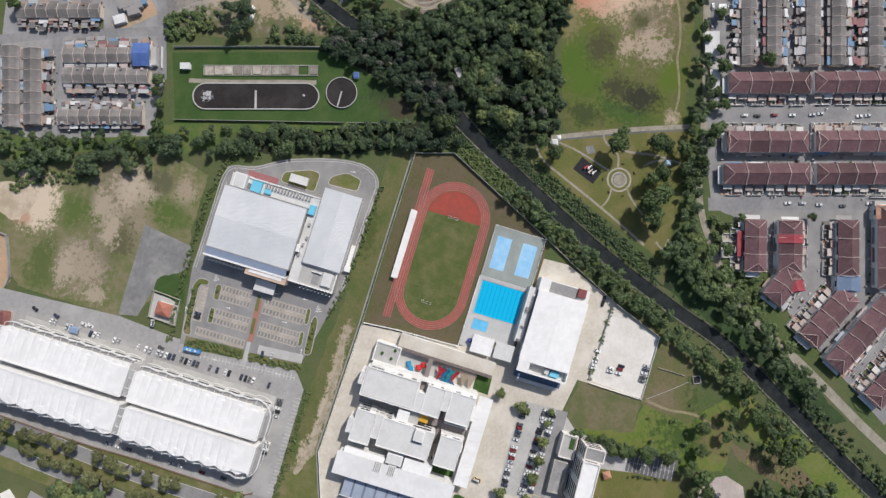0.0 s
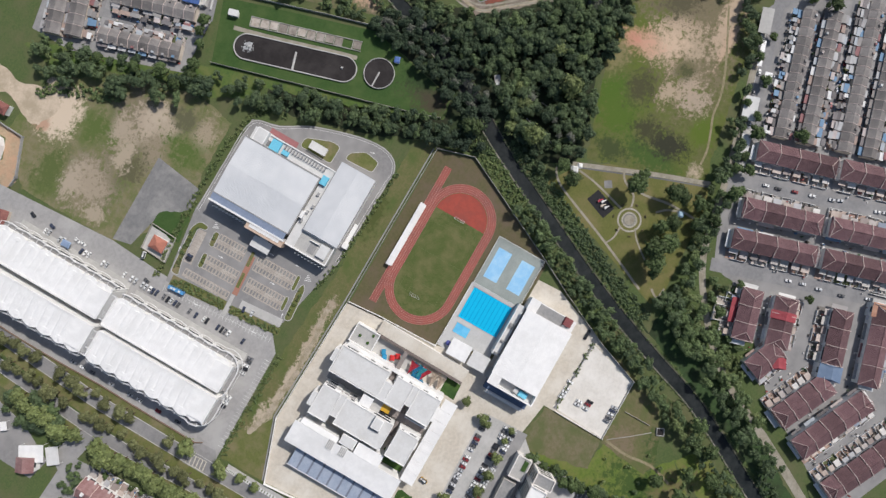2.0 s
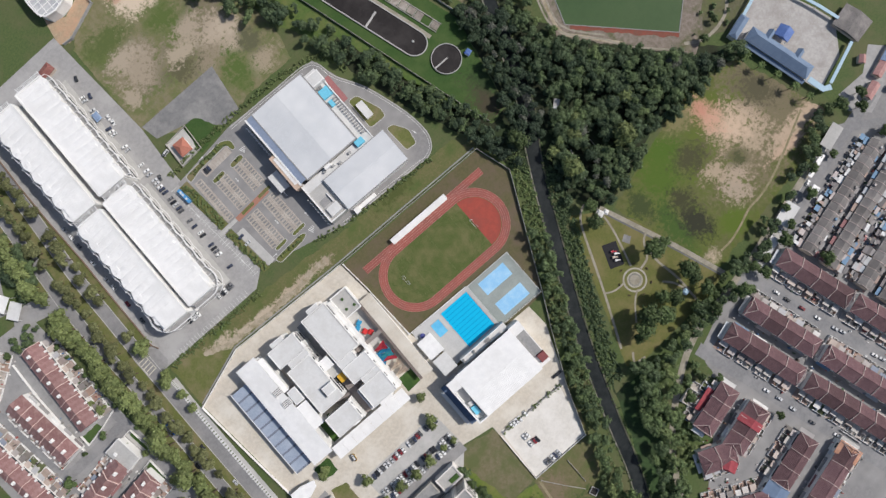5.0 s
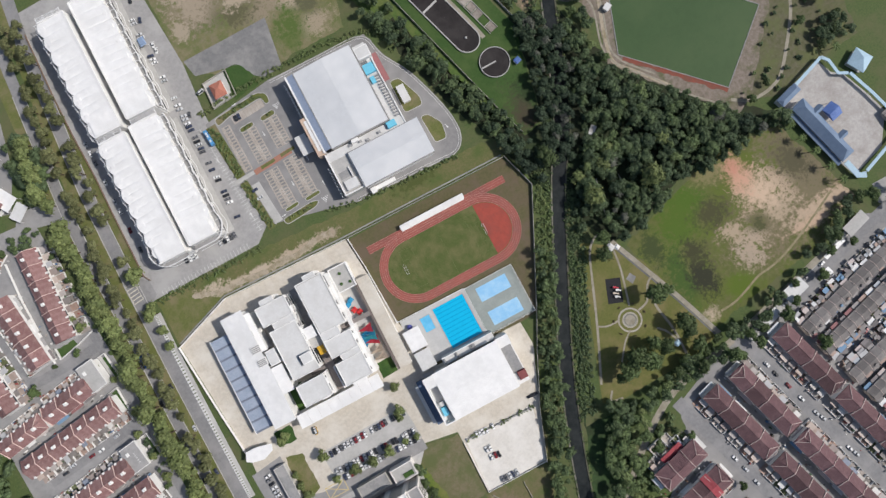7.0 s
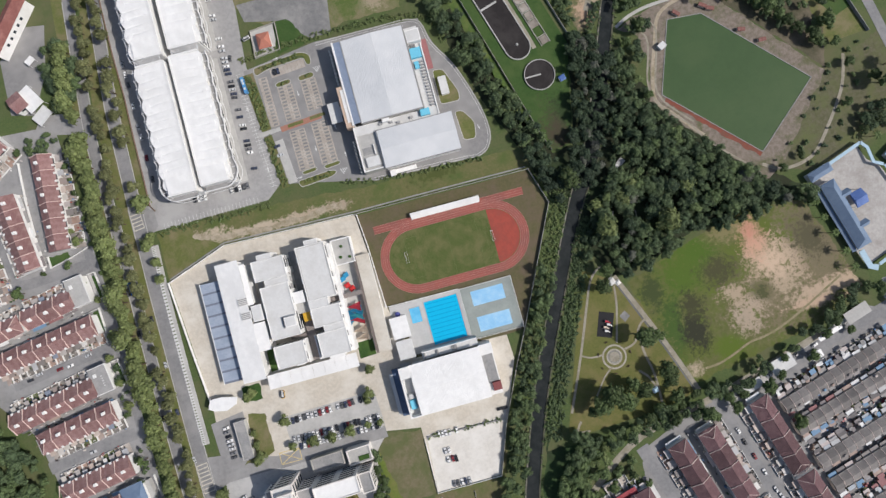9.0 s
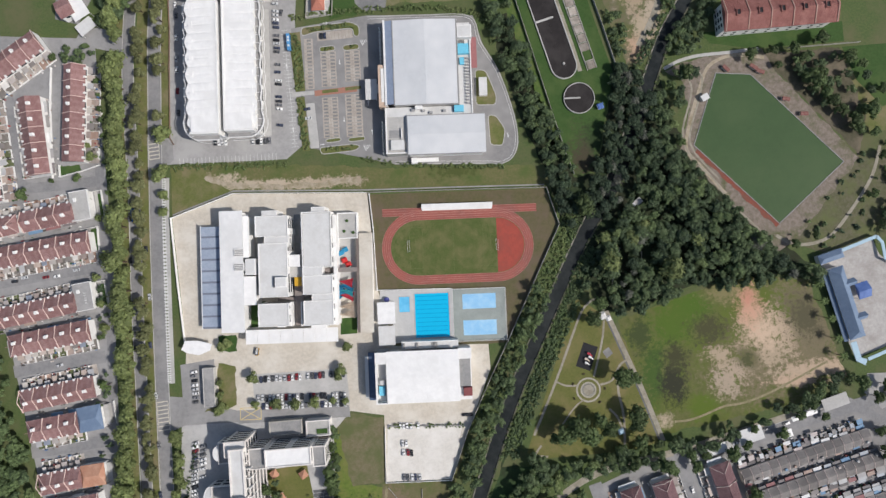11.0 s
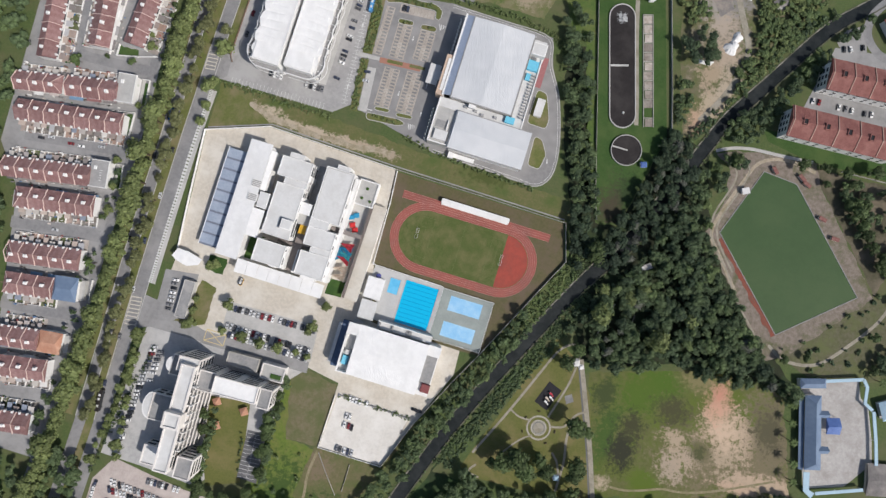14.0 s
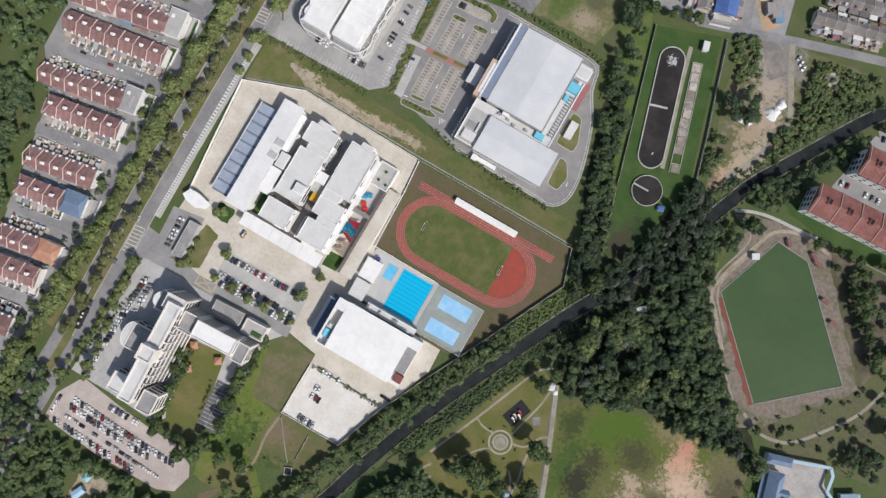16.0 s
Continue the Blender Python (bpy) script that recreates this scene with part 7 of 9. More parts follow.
def flats(x0, x1, yc, rot):
    n = round((x1 - x0) / 15.5)
    t = thing("block_of_flats", "four-storey white block of flats with brick-red tiled roof", "block of flats", pose((x0 + x1) / 2, yc, 0, 0, 0, rot), "blocks of flats")
    w, d = (x1 - x0) / 2, 9.0
    part("wall", box(B(), -w, w, -d, d, 0, 12.1), M["white_wall"], t)
    part("roof", gable(-w - 1.2, w + 1.2, -d - 2.0, d + 1.6, 12.0, 15.4, 0.3, hip=0), M["tile_apt"], t)
    for k in range(n + 1):
        x = -w + 2 * w * k / n
        bm = B()
        for s in (-1, 1):
            bar(bm, (x, -0.2, 15.25), (x, -d - 1.9 if s < 0 else d + 1.5, 11.95), 0.45, 0.55)
        part("party_wall", bm, mat_flats_rib, t)
    for k in range(n):
        x = -w + 2 * w * (k + 0.5) / n
        bm = B()
        for a in ((x - 1.6, x + 1.6, -2.2, -1.7), (x - 1.6, x + 1.6, 1.7, 2.2), (x - 1.6, x - 1.2, -1.7, 1.7), (x + 1.2, x + 1.6, -1.7, 1.7)):
            box(bm, *a, 13.9, 15.9)
        well = part("light_well", bm, M["tile_apt"], t)
        # black plate near the rim imitates the shade down an open well
        part("well_floor", box(B(), x - 1.2, x + 1.2, -1.7, 1.7, 15.0, 15.5), M["mat_well_black"], well, "black plate painted as the shaded well opening")
        for s in (-1, 1):
            for f in range(4):
                for q in (-5.0, 1.6):
                    part("window", box(B(), x + q, x + q + 2.0, s * d - 0.08, s * d + 0.08, 1.2 + f * 2.9, 2.7 + f * 2.9), M["glass"], t)
    for f in range(4):
        for y in (-6, -1.5, 3):
            part("window", box(B(), -w - 0.08, -w + 0.08, y, y + 2.6, 1.2 + f * 2.9, 2.7 + f * 2.9), M["glass"], t)


flats(200.5, 276, 145.5, 0.4)
flats(219, 276, 183.5, 1.5)
wall_run("boundary_wall", [(250, 124), (300, 124)], 1.8, 0.2, M["fence"], "grey wall below the flats", 8)
patch("flats_lawn", [(190, 140), (290, 140), (290, 126), (225, 126), (196, 132)], 0.09, M["lawn"], "narrow green lawn below the flats", "lawn")
patch("flats_verge", [(288, 122), (326, 122), (332, 84), (312, 78), (296, 98)], 0.07, M["lawn"], "lawn behind the flats", "lawn")
patch("pond_clearing", [(210, 122), (286, 122), (300, 72), (292, 44), (284, 56), (232, 119)], 0.035, mat("leafy_soil", (0.095, 0.085, 0.055), (0.07, 0.068, 0.04), 0.4, 0.95, (0.15, 0.125, 0.09), 0.06, bump=0.5), "dark leafy soil under scattered trees", "clearing")

# --- blue-roofed hall ---
bl = thing("community_hall", "blue-roofed hall along a pale paved yard", "hall", pose(268.3, -54.3, 0, 0, 0, 12.5))
part("wall", box(B(), -4.6, 4.6, -25, 24, 0, 5.4), M["white_wall"], bl)
bm = gable(-25.5, 24.6, -5.6, 5.6, 5.4, 8.6, hip=5)
bmesh.ops.rotate(bm, verts=bm.verts, cent=(0, 0, 0), matrix=Matrix.Rotation(math.pi / 2, 3, 'Z'))
part("roof", bm, M["roof_slate"], bl)
part("lower_roof", sloped(-8.2, -5.4, -26, 25, 3.2, 4.0), M["roof_slate"], bl)
for y in (12, -12):
    bm = gable(-3, 4.5, -2.4, 2.4, 5.2, 7.2)
    bmesh.ops.translate(bm, verts=bm.verts, vec=(6, y, 0))
    part("dormer_roof", bm, M["roof_slate"], bl)
bm = gable(-4.5, 4.5, -5.5, 5.5, 4.4, 6.4)
bmesh.ops.translate(bm, verts=bm.verts, vec=(14.5, 4, 0))
part("porch_roof", bm, M["roof_blue"], bl, "bright blue porch roof")
for x in (10.5, 18.5):
    for y in (-1, 9):
        bm = B()
        cyl(bm, x, y, 0, 4.5, 0.2, n=8)
        part("porch_column", bm, M["white_wall"], bl)
patch("hall_yard", [(257, -25), (295, -12), (299, -24), (306, -30), (313, -50), (317, -66), (302, -86), (275, -94), (271, -81)], 0.07, mat("stained_yard", (0.44, 0.42, 0.40), (0.36, 0.345, 0.33), 0.5, 0.9, (0.30, 0.28, 0.26), 0.06), "pale paved yard of a hall", "yard")
for line in ([(270, -19.2), (295.5, -11.5)], [(295.5, -11.5), (299, -16), (300, -27), (306, -30.5)], [(307, -31), (313, -50), (317, -66)], [(312, -84), (296, -89.5), (281, -94.5)], [(279.5, -96.5), (274.5, -94), (272, -82)]):
    t = thing("colonnade_roof", "sky-blue flat colonnade roof round a yard", "canopy")
    a_, b_ = ribbon(line, 4.2 if line[-1] == (272, -82) else 2.2)
    part("roof", prism(B(), a_ + b_[::-1], 3.2, 3.6), M["trim_blue"], t)
    for x, y in line:
        bm = B()
        cyl(bm, x, y, 0, 3.2, 0.18, n=6)
        part("column", bm, M["white_wall"], t)
nwb = thing("hall_annex", "slate-blue roofed annex with a pale blue edge", "hall", pose(262, -22.6, 0, 0, 0, 14))
part("wall", box(B(), -8.2, 8.2, -2.6, 2.6, 0, 4.2), M["white_wall"], nwb)
part("roof", gable(-8.8, 8.8, -3.3, 3.3, 4.2, 5.8, hip=2.5), M["roof_slate"], nwb)
gz = thing("hipped_gazebo", "square gazebo with a pale blue hipped roof", "gazebo", pose(317.5, -27, 0, 0, 0, 28))
part("roof", gable(-6.6, 6.6, -6.6, 6.6, 3.6, 6.8, hip=6.3), M["trim_blue"], gz)
for x in (-5.4, 5.4):
    for y in (-5.4, 5.4):
        bm = B()
        cyl(bm, x, y, 0, 3.7, 0.25, n=8)
        part("column", bm, M["white_wall"], gz)
part("floor", box(B(), -5.8, 5.8, -5.8, 5.8, 0, 0.2), M["concrete_grey"], gz)
tn = thing("barracks_roof", "long low rusty-roofed shed beyond the yard", "shed", pose(322, -75, 0, 0, 0, 10))
part("wall", box(B(), -8, 8, -10, 10, 0, 3), M["cream_wall"], tn)
part("roof", gable(-9, 9, -11, 11, 3, 4.5), M["roof_old"], tn)

# ---- terrace houses ----
def inside(x, y, poly):
    c = False
    for (ax, ay), (bx_, by_) in zip(poly, poly[1:] + poly[:1]):
        if (ay > y) != (by_ > y) and x < (bx_ - ax) * (y - ay) / (by_ - ay) + ax:
            c = not c
    return c


def house(kind, w, d, roof, wall="white_wall", eave=6.0, rise=2.6, vent=True, seed=0, porch=3.6, yard=6.6, hip=0):
    """One terrace house, street side towards +y, its party wall on -x; hip: -1 or 1 for an end house."""
    r = random.Random(seed)
    t = thing("terrace_house", kind, "house", group="terrace houses")
    hy = d / 2
    part("wall", box(B(), -w / 2, w / 2, -hy + 0.6, hy - 0.6, 0, eave), M[wall], t)
    if hip:
        bm = B()
        zr = eave + rise
        e = w / 2 * hip
        for dz in (0.0, -0.25):
            v = [bm.verts.new(p) for p in ((-e, -hy, eave + dz), (e + 0.6 * hip, -hy, eave + dz), (e - hy * 0.75 * hip, 0, zr + dz), (-e, 0, zr + dz), (-e, hy, eave + dz), (e + 0.6 * hip, hy, eave + dz))]
            bm.faces.new((v[0], v[1], v[2], v[3]))
            bm.faces.new((v[3], v[2], v[5], v[4]))
            bm.faces.new((v[1], v[5], v[2]))
        top = part("roof", bm, M[roof], t)
        bm = B()
        for sy in (-1, 1):
            bar(bm, (e - hy * 0.75 * hip, 0, zr - 0.05), (e + 0.6 * hip, sy * hy, eave - 0.05), 0.24, 0.25)
        part("hip_cap", bm, mat_party[0 if vent else 1], top, "pale hip ridge")
        xa, xb = sorted((e + 0.7 * hip, e + (0.7 + r.uniform(1.8, 3.2)) * hip))
        part("side_roof", sloped(xa, xb, -hy * r.uniform(0.5, 0.95), hy * 0.9, 2.9, 3.2, 0.14), M["awning_pale"], t, "pale sheet roof over the side passage")
    else:
        top = part("roof", gable(-w / 2, w / 2, -hy, hy, eave, eave + rise, 0.25), M[roof], t)
    bm = B()
    for s in (-1, 1):
        bar(bm, (-w / 2, 0, eave + rise - 0.1), (-w / 2, s * hy * 0.55, eave + rise * 0.45 - 0.1), 0.32, 0.45)
        bar(bm, (-w / 2 + 0.25, s * hy * 0.55, eave + rise * 0.45 - 0.1), (-w / 2 + 0.25, s * (hy + 0.4), eave - 0.1), 0.32, 0.7)
    part("party_wall", bm, mat_party[0 if vent else 1], top, "pale raised party wall strip")
    part("ridge", box(B(), -w / 2, w / 2, -0.18, 0.18, eave + rise - 0.08, eave + rise + 0.12), M[roof], top)
    if vent:
        vy = -1.2
        part("roof_vent", box(B(), -1.15, 1.15, vy - 1.5, vy + 0.9, eave + rise - 0.9, eave + rise + 0.9, 0.3), M["white_wall"], top, "white roof vent")
        for x in (-w / 4, w / 4):
            part("eave_gable", box(B(), x - 0.7, x + 0.7, hy - 1.6, hy + 0.5, eave - 0.5, eave + 0.45), M["white_wall"], top, "small white eave gable")
    for s, ys in ((1, hy - 0.6),):
        for x in (0,):
            for z in (4.0,):
                part("window", box(B(), -w * 0.36, w * 0.36, ys - 0.06, ys + 0.06, z, z + 1.3), M["glass"], t)
    part("yard", box(B(), -w / 2 + 0.1, w / 2 - 0.1, hy - 0.6, hy + yard, 0, 0.16), M["yard"], t)
    for k in range(2):
        x0 = -w / 2 + 0.3 + k * w / 2
        p = porch * r.uniform(0.7, 1.35)
        z = r.uniform(2.6, 3.3)
        part("porch_roof", sloped(x0 + r.uniform(0, 0.8), x0 + w / 2 - r.uniform(0.5, 1.6), hy - 0.5, hy + p, z, z + r.uniform(-0.3, 0.3), 0.16), M["awning"], t)
    bm = B()
    for x in (-w / 2, 0):
        bar(bm, (x, hy, 0.1), (x, hy + yard, 0.1), 0.2, 1.4)
    bar(bm, (-w / 2, hy + yard, 0.1), (w / 4, hy + yard, 0.1), 0.2, 1.2)
    part("yard_wall", bm, M["white_wall"], t)
    part("back_lean_to", box(B(), -w / 2 + 0.4, w / 2 - r.uniform(1, 4), -hy - r.uniform(0.6, 1.8), -hy + 0.6, 2.4, 2.7), M["awning_old"], t)
    return t


mat_party = [mat("pale_party_wall", (0.66, 0.52, 0.47), (0.58, 0.45, 0.40), 0.6, 0.85), mat("weathered_party_wall", (0.60, 0.50, 0.46), (0.44, 0.35, 0.32), 0.6, 0.85)]


def old_house(w, d, seed):
    r = random.Random(seed)
    t = thing("old_terrace_house", "weathered grey-roofed terrace house with patchwork lean-tos", "house", group="old terrace houses")
    hy = d / 2
    part("wall", box(B(), -w / 2, w / 2, -hy + 0.4, hy - 0.4, 0, 3.8), M["cream_wall"], t)
    top = part("roof", gable(-w / 2, w / 2, -hy, hy, 3.8, 5.4, 0.2), M["roof_old"], t)
    bm = B()
    for s in (-1, 1):
        bar(bm, (-w / 2, 0, 5.3), (-w / 2, s * hy, 3.75), 0.22, 0.3)
    part("party_wall", bm, mat_party[1], top)
    part("yard", box(B(), -w / 2 + 0.1, w / 2 - 0.1, hy - 0.4, hy + 6, 0, 0.16), M["yard"], t)
    y = hy
    for k in range(3):
        dd = r.uniform(1.6, 3.5)
        ww = r.uniform(0.35, 1.0) * w
        x0 = -w / 2 + r.uniform(0, w - ww)
        z = r.uniform(2.3, 3.3)
        part("lean_to", sloped(x0, x0 + ww, y - 0.3, y + dd, z, z + r.uniform(-0.5, 0.5), 0.14), M["awning_old"], t)
        y += dd * r.uniform(0.6, 1.0)
    part("back_lean_to", box(B(), -w / 2 + 0.2, w / 2 - r.uniform(0.2, 2.4), -hy - r.uniform(1.5, 3.2), -hy + 0.3, 2.7, 2.95), M["awning_old"], t)
    if r.random() < 0.6:
        part("water_tank", box(B(), -0.8, 0.8, -hy + 0.6, -hy + 2.0, 4.0, 5.3), M["awning_old"], top)
    return t


PROTOS = {}


def proto(kind, w, d, hip):
    key = (kind, round(w, 1), d, hip)
    if key not in PROTOS:
        if kind == "old":
            PROTOS[key] = [Proto(old_house, w, d, 11 + k * 7 + int(w * 10)) for k in range(5)]
        else:
            roof, lab, vent = {"left": ("tile_red", "two-storey terrace house with red-brown tiled roof and white roof vent", True),
                               "right": ("tile_dark", "two-storey terrace house with dark maroon tiled roof", False)}[kind]
            PROTOS[key] = [Proto(house, lab, w, d, roof, vent=vent, seed=3 + k + int(w * 10), hip=hip, rise=3.2 if vent else 3.0) for k in range(2 if hip else 4)]
    return rng.choice(PROTOS[key])


YARD_SPOTS = []
CLUTTER = []


def row(kind, p, q, d, pitch, front, hips=(True, True)):
    """Houses from p to q; front 1: street to the left of the way from p to q, -1: to the right."""
    L = math.dist(p, q)
    n = max(round(L / pitch), 1)
    w = L / n
    rot = math.degrees(math.atan2(q[1] - p[1], q[0] - p[0])) + (0 if front > 0 else 180)
    for k in range(n):
        f = (k + 0.5) / n
        end = 0
        if kind != "old":
            if k == 0 and hips[0]:
                end = -1 if front > 0 else 1
            if k == n - 1 and hips[1]:
                end = 1 if front > 0 else -1
        m = pose(p[0] + (q[0] - p[0]) * f, p[1] + (q[1] - p[1]) * f, 0.04 + rng.uniform(0, 0.02), 0, 0, rot)
        proto(kind, w, d, end).put(m)
        fx, fy = -math.sin(math.radians(rot)), math.cos(math.radians(rot))
        ax, ay = math.cos(math.radians(rot)), math.sin(math.radians(rot))
        for j in range(11):
            o = rng.uniform(d / 2 + 0.5, d / 2 + 7.4) if j < 8 else -rng.uniform(d / 2 + 0.2, d / 2 + 2.6)
            CLUTTER.append((m[0][3] + fx * o + ax * rng.uniform(-w / 2, w / 2), m[1][3] + fy * o + ay * rng.uniform(-w / 2, w / 2), rot))
        for j in range(rng.choice((0, 1, 2, 3))):
            o, e = rng.uniform(d / 2 + 2.5, d / 2 + 6.2), rng.uniform(-w / 2, w / 2)
            YARD_SPOTS.append((m[0][3] + fx * o + ax * e, m[1][3] + fy * o + ay * e))


R = "right"
row(R, (171, -155), (184, -208), 14.5, 13, -1)
row(R, (185.5, -212), (206, -292), 14.5, 13.5, -1)
row(R, (131.5, -163), (144.5, -216), 14.5, 13, 1)
row(R, (146.5, -222), (166, -300), 14.5, 13.5, 1)
row(R, (109.5, -166), (123.5, -222), 14.5, 13, -1)
row(R, (125, -227.5), (143, -300), 14.5, 13.5, -1)
row(R, (84, -194), (50, -201.5), 15, 11.5, -1)
row(R, (89.5, -217), (56, -224.5), 16, 11.5, 1)
row(R, (99, -255), (62.5, -263.4), 14.5, 12.4, -1)
row(R, (115, -279), (61, -291.5), 14.5, 13, 1)
row(R, (56, -227), (34.5, -217), 16, 12, 1)
row(R, (51, -267.5), (13, -247), 16.5, 11, -1)
row(R, (52.5, -296), (1, -268), 16, 11.5, 1)
row(R, (50, -335), (-16, -298), 16, 11.5, -1)
for p, q, fr in (((187, -166), (276, -145.3), 1), ((191, -183), (283, -161.6), -1), ((311, -137.5), (344, -129.8), 1), ((315, -154), (348, -146.3), -1), ((198, -209), (303, -184.6), 1), ((202, -226), (307, -201.6), -1), ((208, -251), (313, -226.6), 1), ((212, -268), (317, -243.6), -1)):
    row("old", p, q, 10, 6.6, fr)
for p, q, d, fr in (((101, 331), (115, 275), 10, -1), ((79, 291.5), (94, 233.5), 10.5, 1), ((65.5, 288.5), (79.5, 231.5), 11, -1), ((37, 284), (51, 228.5), 11, 1), ((76.5, 328), (22.5, 313.5), 12, 1), ((78.5, 313.5), (27.5, 299.8), 12, 1),
                    ((150, 262), (200, 272), 10, -1), ((153, 280), (205, 290), 10, 1)):
    row("old", p, q, d, 7.5, fr)
Lh = "left"
row(Lh, (-271, 131), (-267.5, 78), 15.3, 10.6, -1, (False, False))
row(Lh, (-238.5, 150.5), (-244.5, 85), 14.8, 10.8, 1, (False, False))
row(Lh, (-305.5, 132), (-300, 62), 14, 11, 1, (False, False))
row(Lh, (-301, 145), (-262, 169.5), 15.8, 11, -1, (False, False))
row(Lh, (-316, 42), (-284.5, 46.5), 13, 10.6, 1, (False, True))
row(Lh, (-281, 47), (-246, 51.5), 14, 11.6, 1, (False, False))
row(Lh, (-310, 23), (-237, 30.5), 14.5, 10.6, -1, (False, False))
row(Lh, (-308, -16.8), (-248.5, -9), 14, 10.8, 1, (False, False))
row(Lh, (-294.5, -35), (-241, -28.5), 14.5, 10.7, -1, (True, False))
row(Lh, (-289.5, -72), (-240.5, -66), 14.5, 10.7, 1, (True, False))
row(Lh, (-286, -92.5), (-253, -89), 14.5, 11, -1, (True, False))
row(Lh, (-281, -128), (-253.5, -125), 14, 10.6, 1, (True, False))
row(Lh, (-275.5, -147.5), (-242.5, -143.5), 14.5, 11, -1, (True, False))
row(Lh, (-274, -184), (-244, -181), 14, 10.6, 1, (True, False))


def clutter():
    """Bins, pots, boxes, tanks and small awnings about the houses, each a tapered piece of its own."""
    verts, faces = [], []
    for x, y, rot in CLUTTER:
        lx, ly, h, t = rng.uniform(0.25, 0.9), rng.uniform(0.2, 0.6), rng.choice((0.4, 0.6, 0.9, 1.3, 1.9)), rng.uniform(0.82, 0.98)
        a = math.radians(rot + rng.uniform(-12, 12))
        c, sn, n0 = math.cos(a), math.sin(a), len(verts)
        for z, k in ((0.1, 1.0), (0.1 + h, t)):
            verts += [(x + (u * c - v * sn) * k, y + (u * sn + v * c) * k, z) for u, v in ((-lx, -ly), (lx, -ly), (lx, ly), (-lx, ly))]
        faces += [tuple(n0 + i for i in f) for f in ((4, 5, 6, 7), (0, 1, 5, 4), (1, 2, 6, 5), (2, 3, 7, 6), (3, 0, 4, 7))]
    me = bpy.data.meshes.new("yard_clutter")
    me.from_pydata(verts, [], faces)
    me.materials.append(M["clutter"])
    tagged(new("yard_clutter", me), "bins, pots, boxes and small household things in house yards", "clutter", kind="stuff")


def extended_house(x, y, w, d, rot, roof, lab, hip=3.0):
    t = thing("extended_house", lab, "house", pose(x, y, 0.05, 0, 0, rot))
    part("wall", box(B(), -w, w, -d, d, 0, 6), M["white_wall"], t)
    part("roof", gable(-w - 0.5, w + 0.5, -d - 0.5, d + 0.5, 6, 8, hip=hip), M[roof], t)
    part("side_wing", box(B(), w, w + 3.4, -d + 1, d - 1, 0, 3.2), M["concrete_grey"], t)
    for yy in (-d, d):
        part("window", box(B(), -2, 2, yy - 0.06, yy + 0.06, 3.6, 5), M["glass"], t)
    part("garden_wall", box(B(), w + 6, w + 6.3, -d, d, 0, 1.6), M["white_wall"], t)


clutter()
extended_house(-243, 189.6, 4.5, 5.7, 23.9, "tile_red", "corner house with a red-brown roof", 0)


def flat_house(x, y, w, d, rot, roof, lab, lights):
    """Flat-roofed corner house: shallow roof, white edge, row of skylights and a walled side garden."""
    t = thing("extended_house", lab, "house", pose(x, y, 0.05, 0, 0, rot))
    part("wall", box(B(), -w, w, -d, d, 0, 6), M["white_wall"], t)
    top = part("roof", sloped(-w - 0.3, w + 0.3, -d - 0.3, d + 0.3, 6.3, 6.7, 0.3), M[roof], t)
    for a in ((-w - 0.3, w + 0.3, -d - 0.75, -d - 0.32), (-w - 0.3, w + 0.3, d + 0.32, d + 0.75), (w + 0.32, w + 0.75, -d - 0.75, d + 0.75)):
        part("parapet", box(B(), *a, 5.6, 7.1), M["white_wall"], top)
    for k in range(lights):
        yy = -d * 0.55 + k * 1.7
        part("skylight", box(B(), w * 0.15, w * 0.15 + 1.5, yy, yy + 0.5, 6.5, 6.95, 0.1), M["white_wall"], top)
    part("roof_unit", box(B(), -w * 0.6, -w * 0.25, d * 0.3, d * 0.6, 6.4, 7.3, 0.1), M["white_wall"], top)
    part("window", box(B(), -2, 2, -d - 0.06, -d + 0.06, 3.6, 5), M["glass"], t)
    part("paving", box(B(), w + 0.8, w + 3.0, -d, d, 0, 0.25), M["concrete_grey"], t)
    part("garden", box(B(), w + 3.0, w + 6.0, -d + 0.8, d - 2.0, 0, 0.3), M["lawn"], t)
    for a in ((w + 6.0, w + 6.3, -d, d), (w + 0.8, w + 6.0, d, d + 0.3), (w + 0.8, w + 6.0, -d - 0.3, -d)):
        part("garden_wall", box(B(), *a, 0, 1.7), M["white_wall"], t)


flat_house(-241.5, 55, 5.8, 9.2, 5, "concrete_grey", "pale grey flat-roofed corner house with walled garden", 0)
flat_house(-243.5, -6, 5.8, 8.6, 6, "asphalt_light", "grey flat-roofed corner house with a row of skylights", 5)
extended_house(-245, -87, 7.6, 7.8, 6, "roof_slate", "grey-roofed extended corner house")
extended_house(-245.5, -124.5, 7.4, 6.8, 4, "roof_orange", "corner house with bright orange tiled roof")
for (x, y, rot, w, d, mm, lab) in ((92, 238.5, -76, 5.2, 7.4, "roof_blue", "house end under a bright blue metal roof"), (111, -280, 13, 4.6, 8.0, "roof_orange", "house with pale orange roof"),
                                   (57.2, -264.8, 13, 5, 7.6, "roof_slate", "house with blue-green roof"), (47, -229.5, 25, 4.2, 6, "roof_bright", "house end with faded red roof")):
    extended_house(x, y, w, d, rot, mm, lab, 0 if mm == "roof_blue" else 1.5)
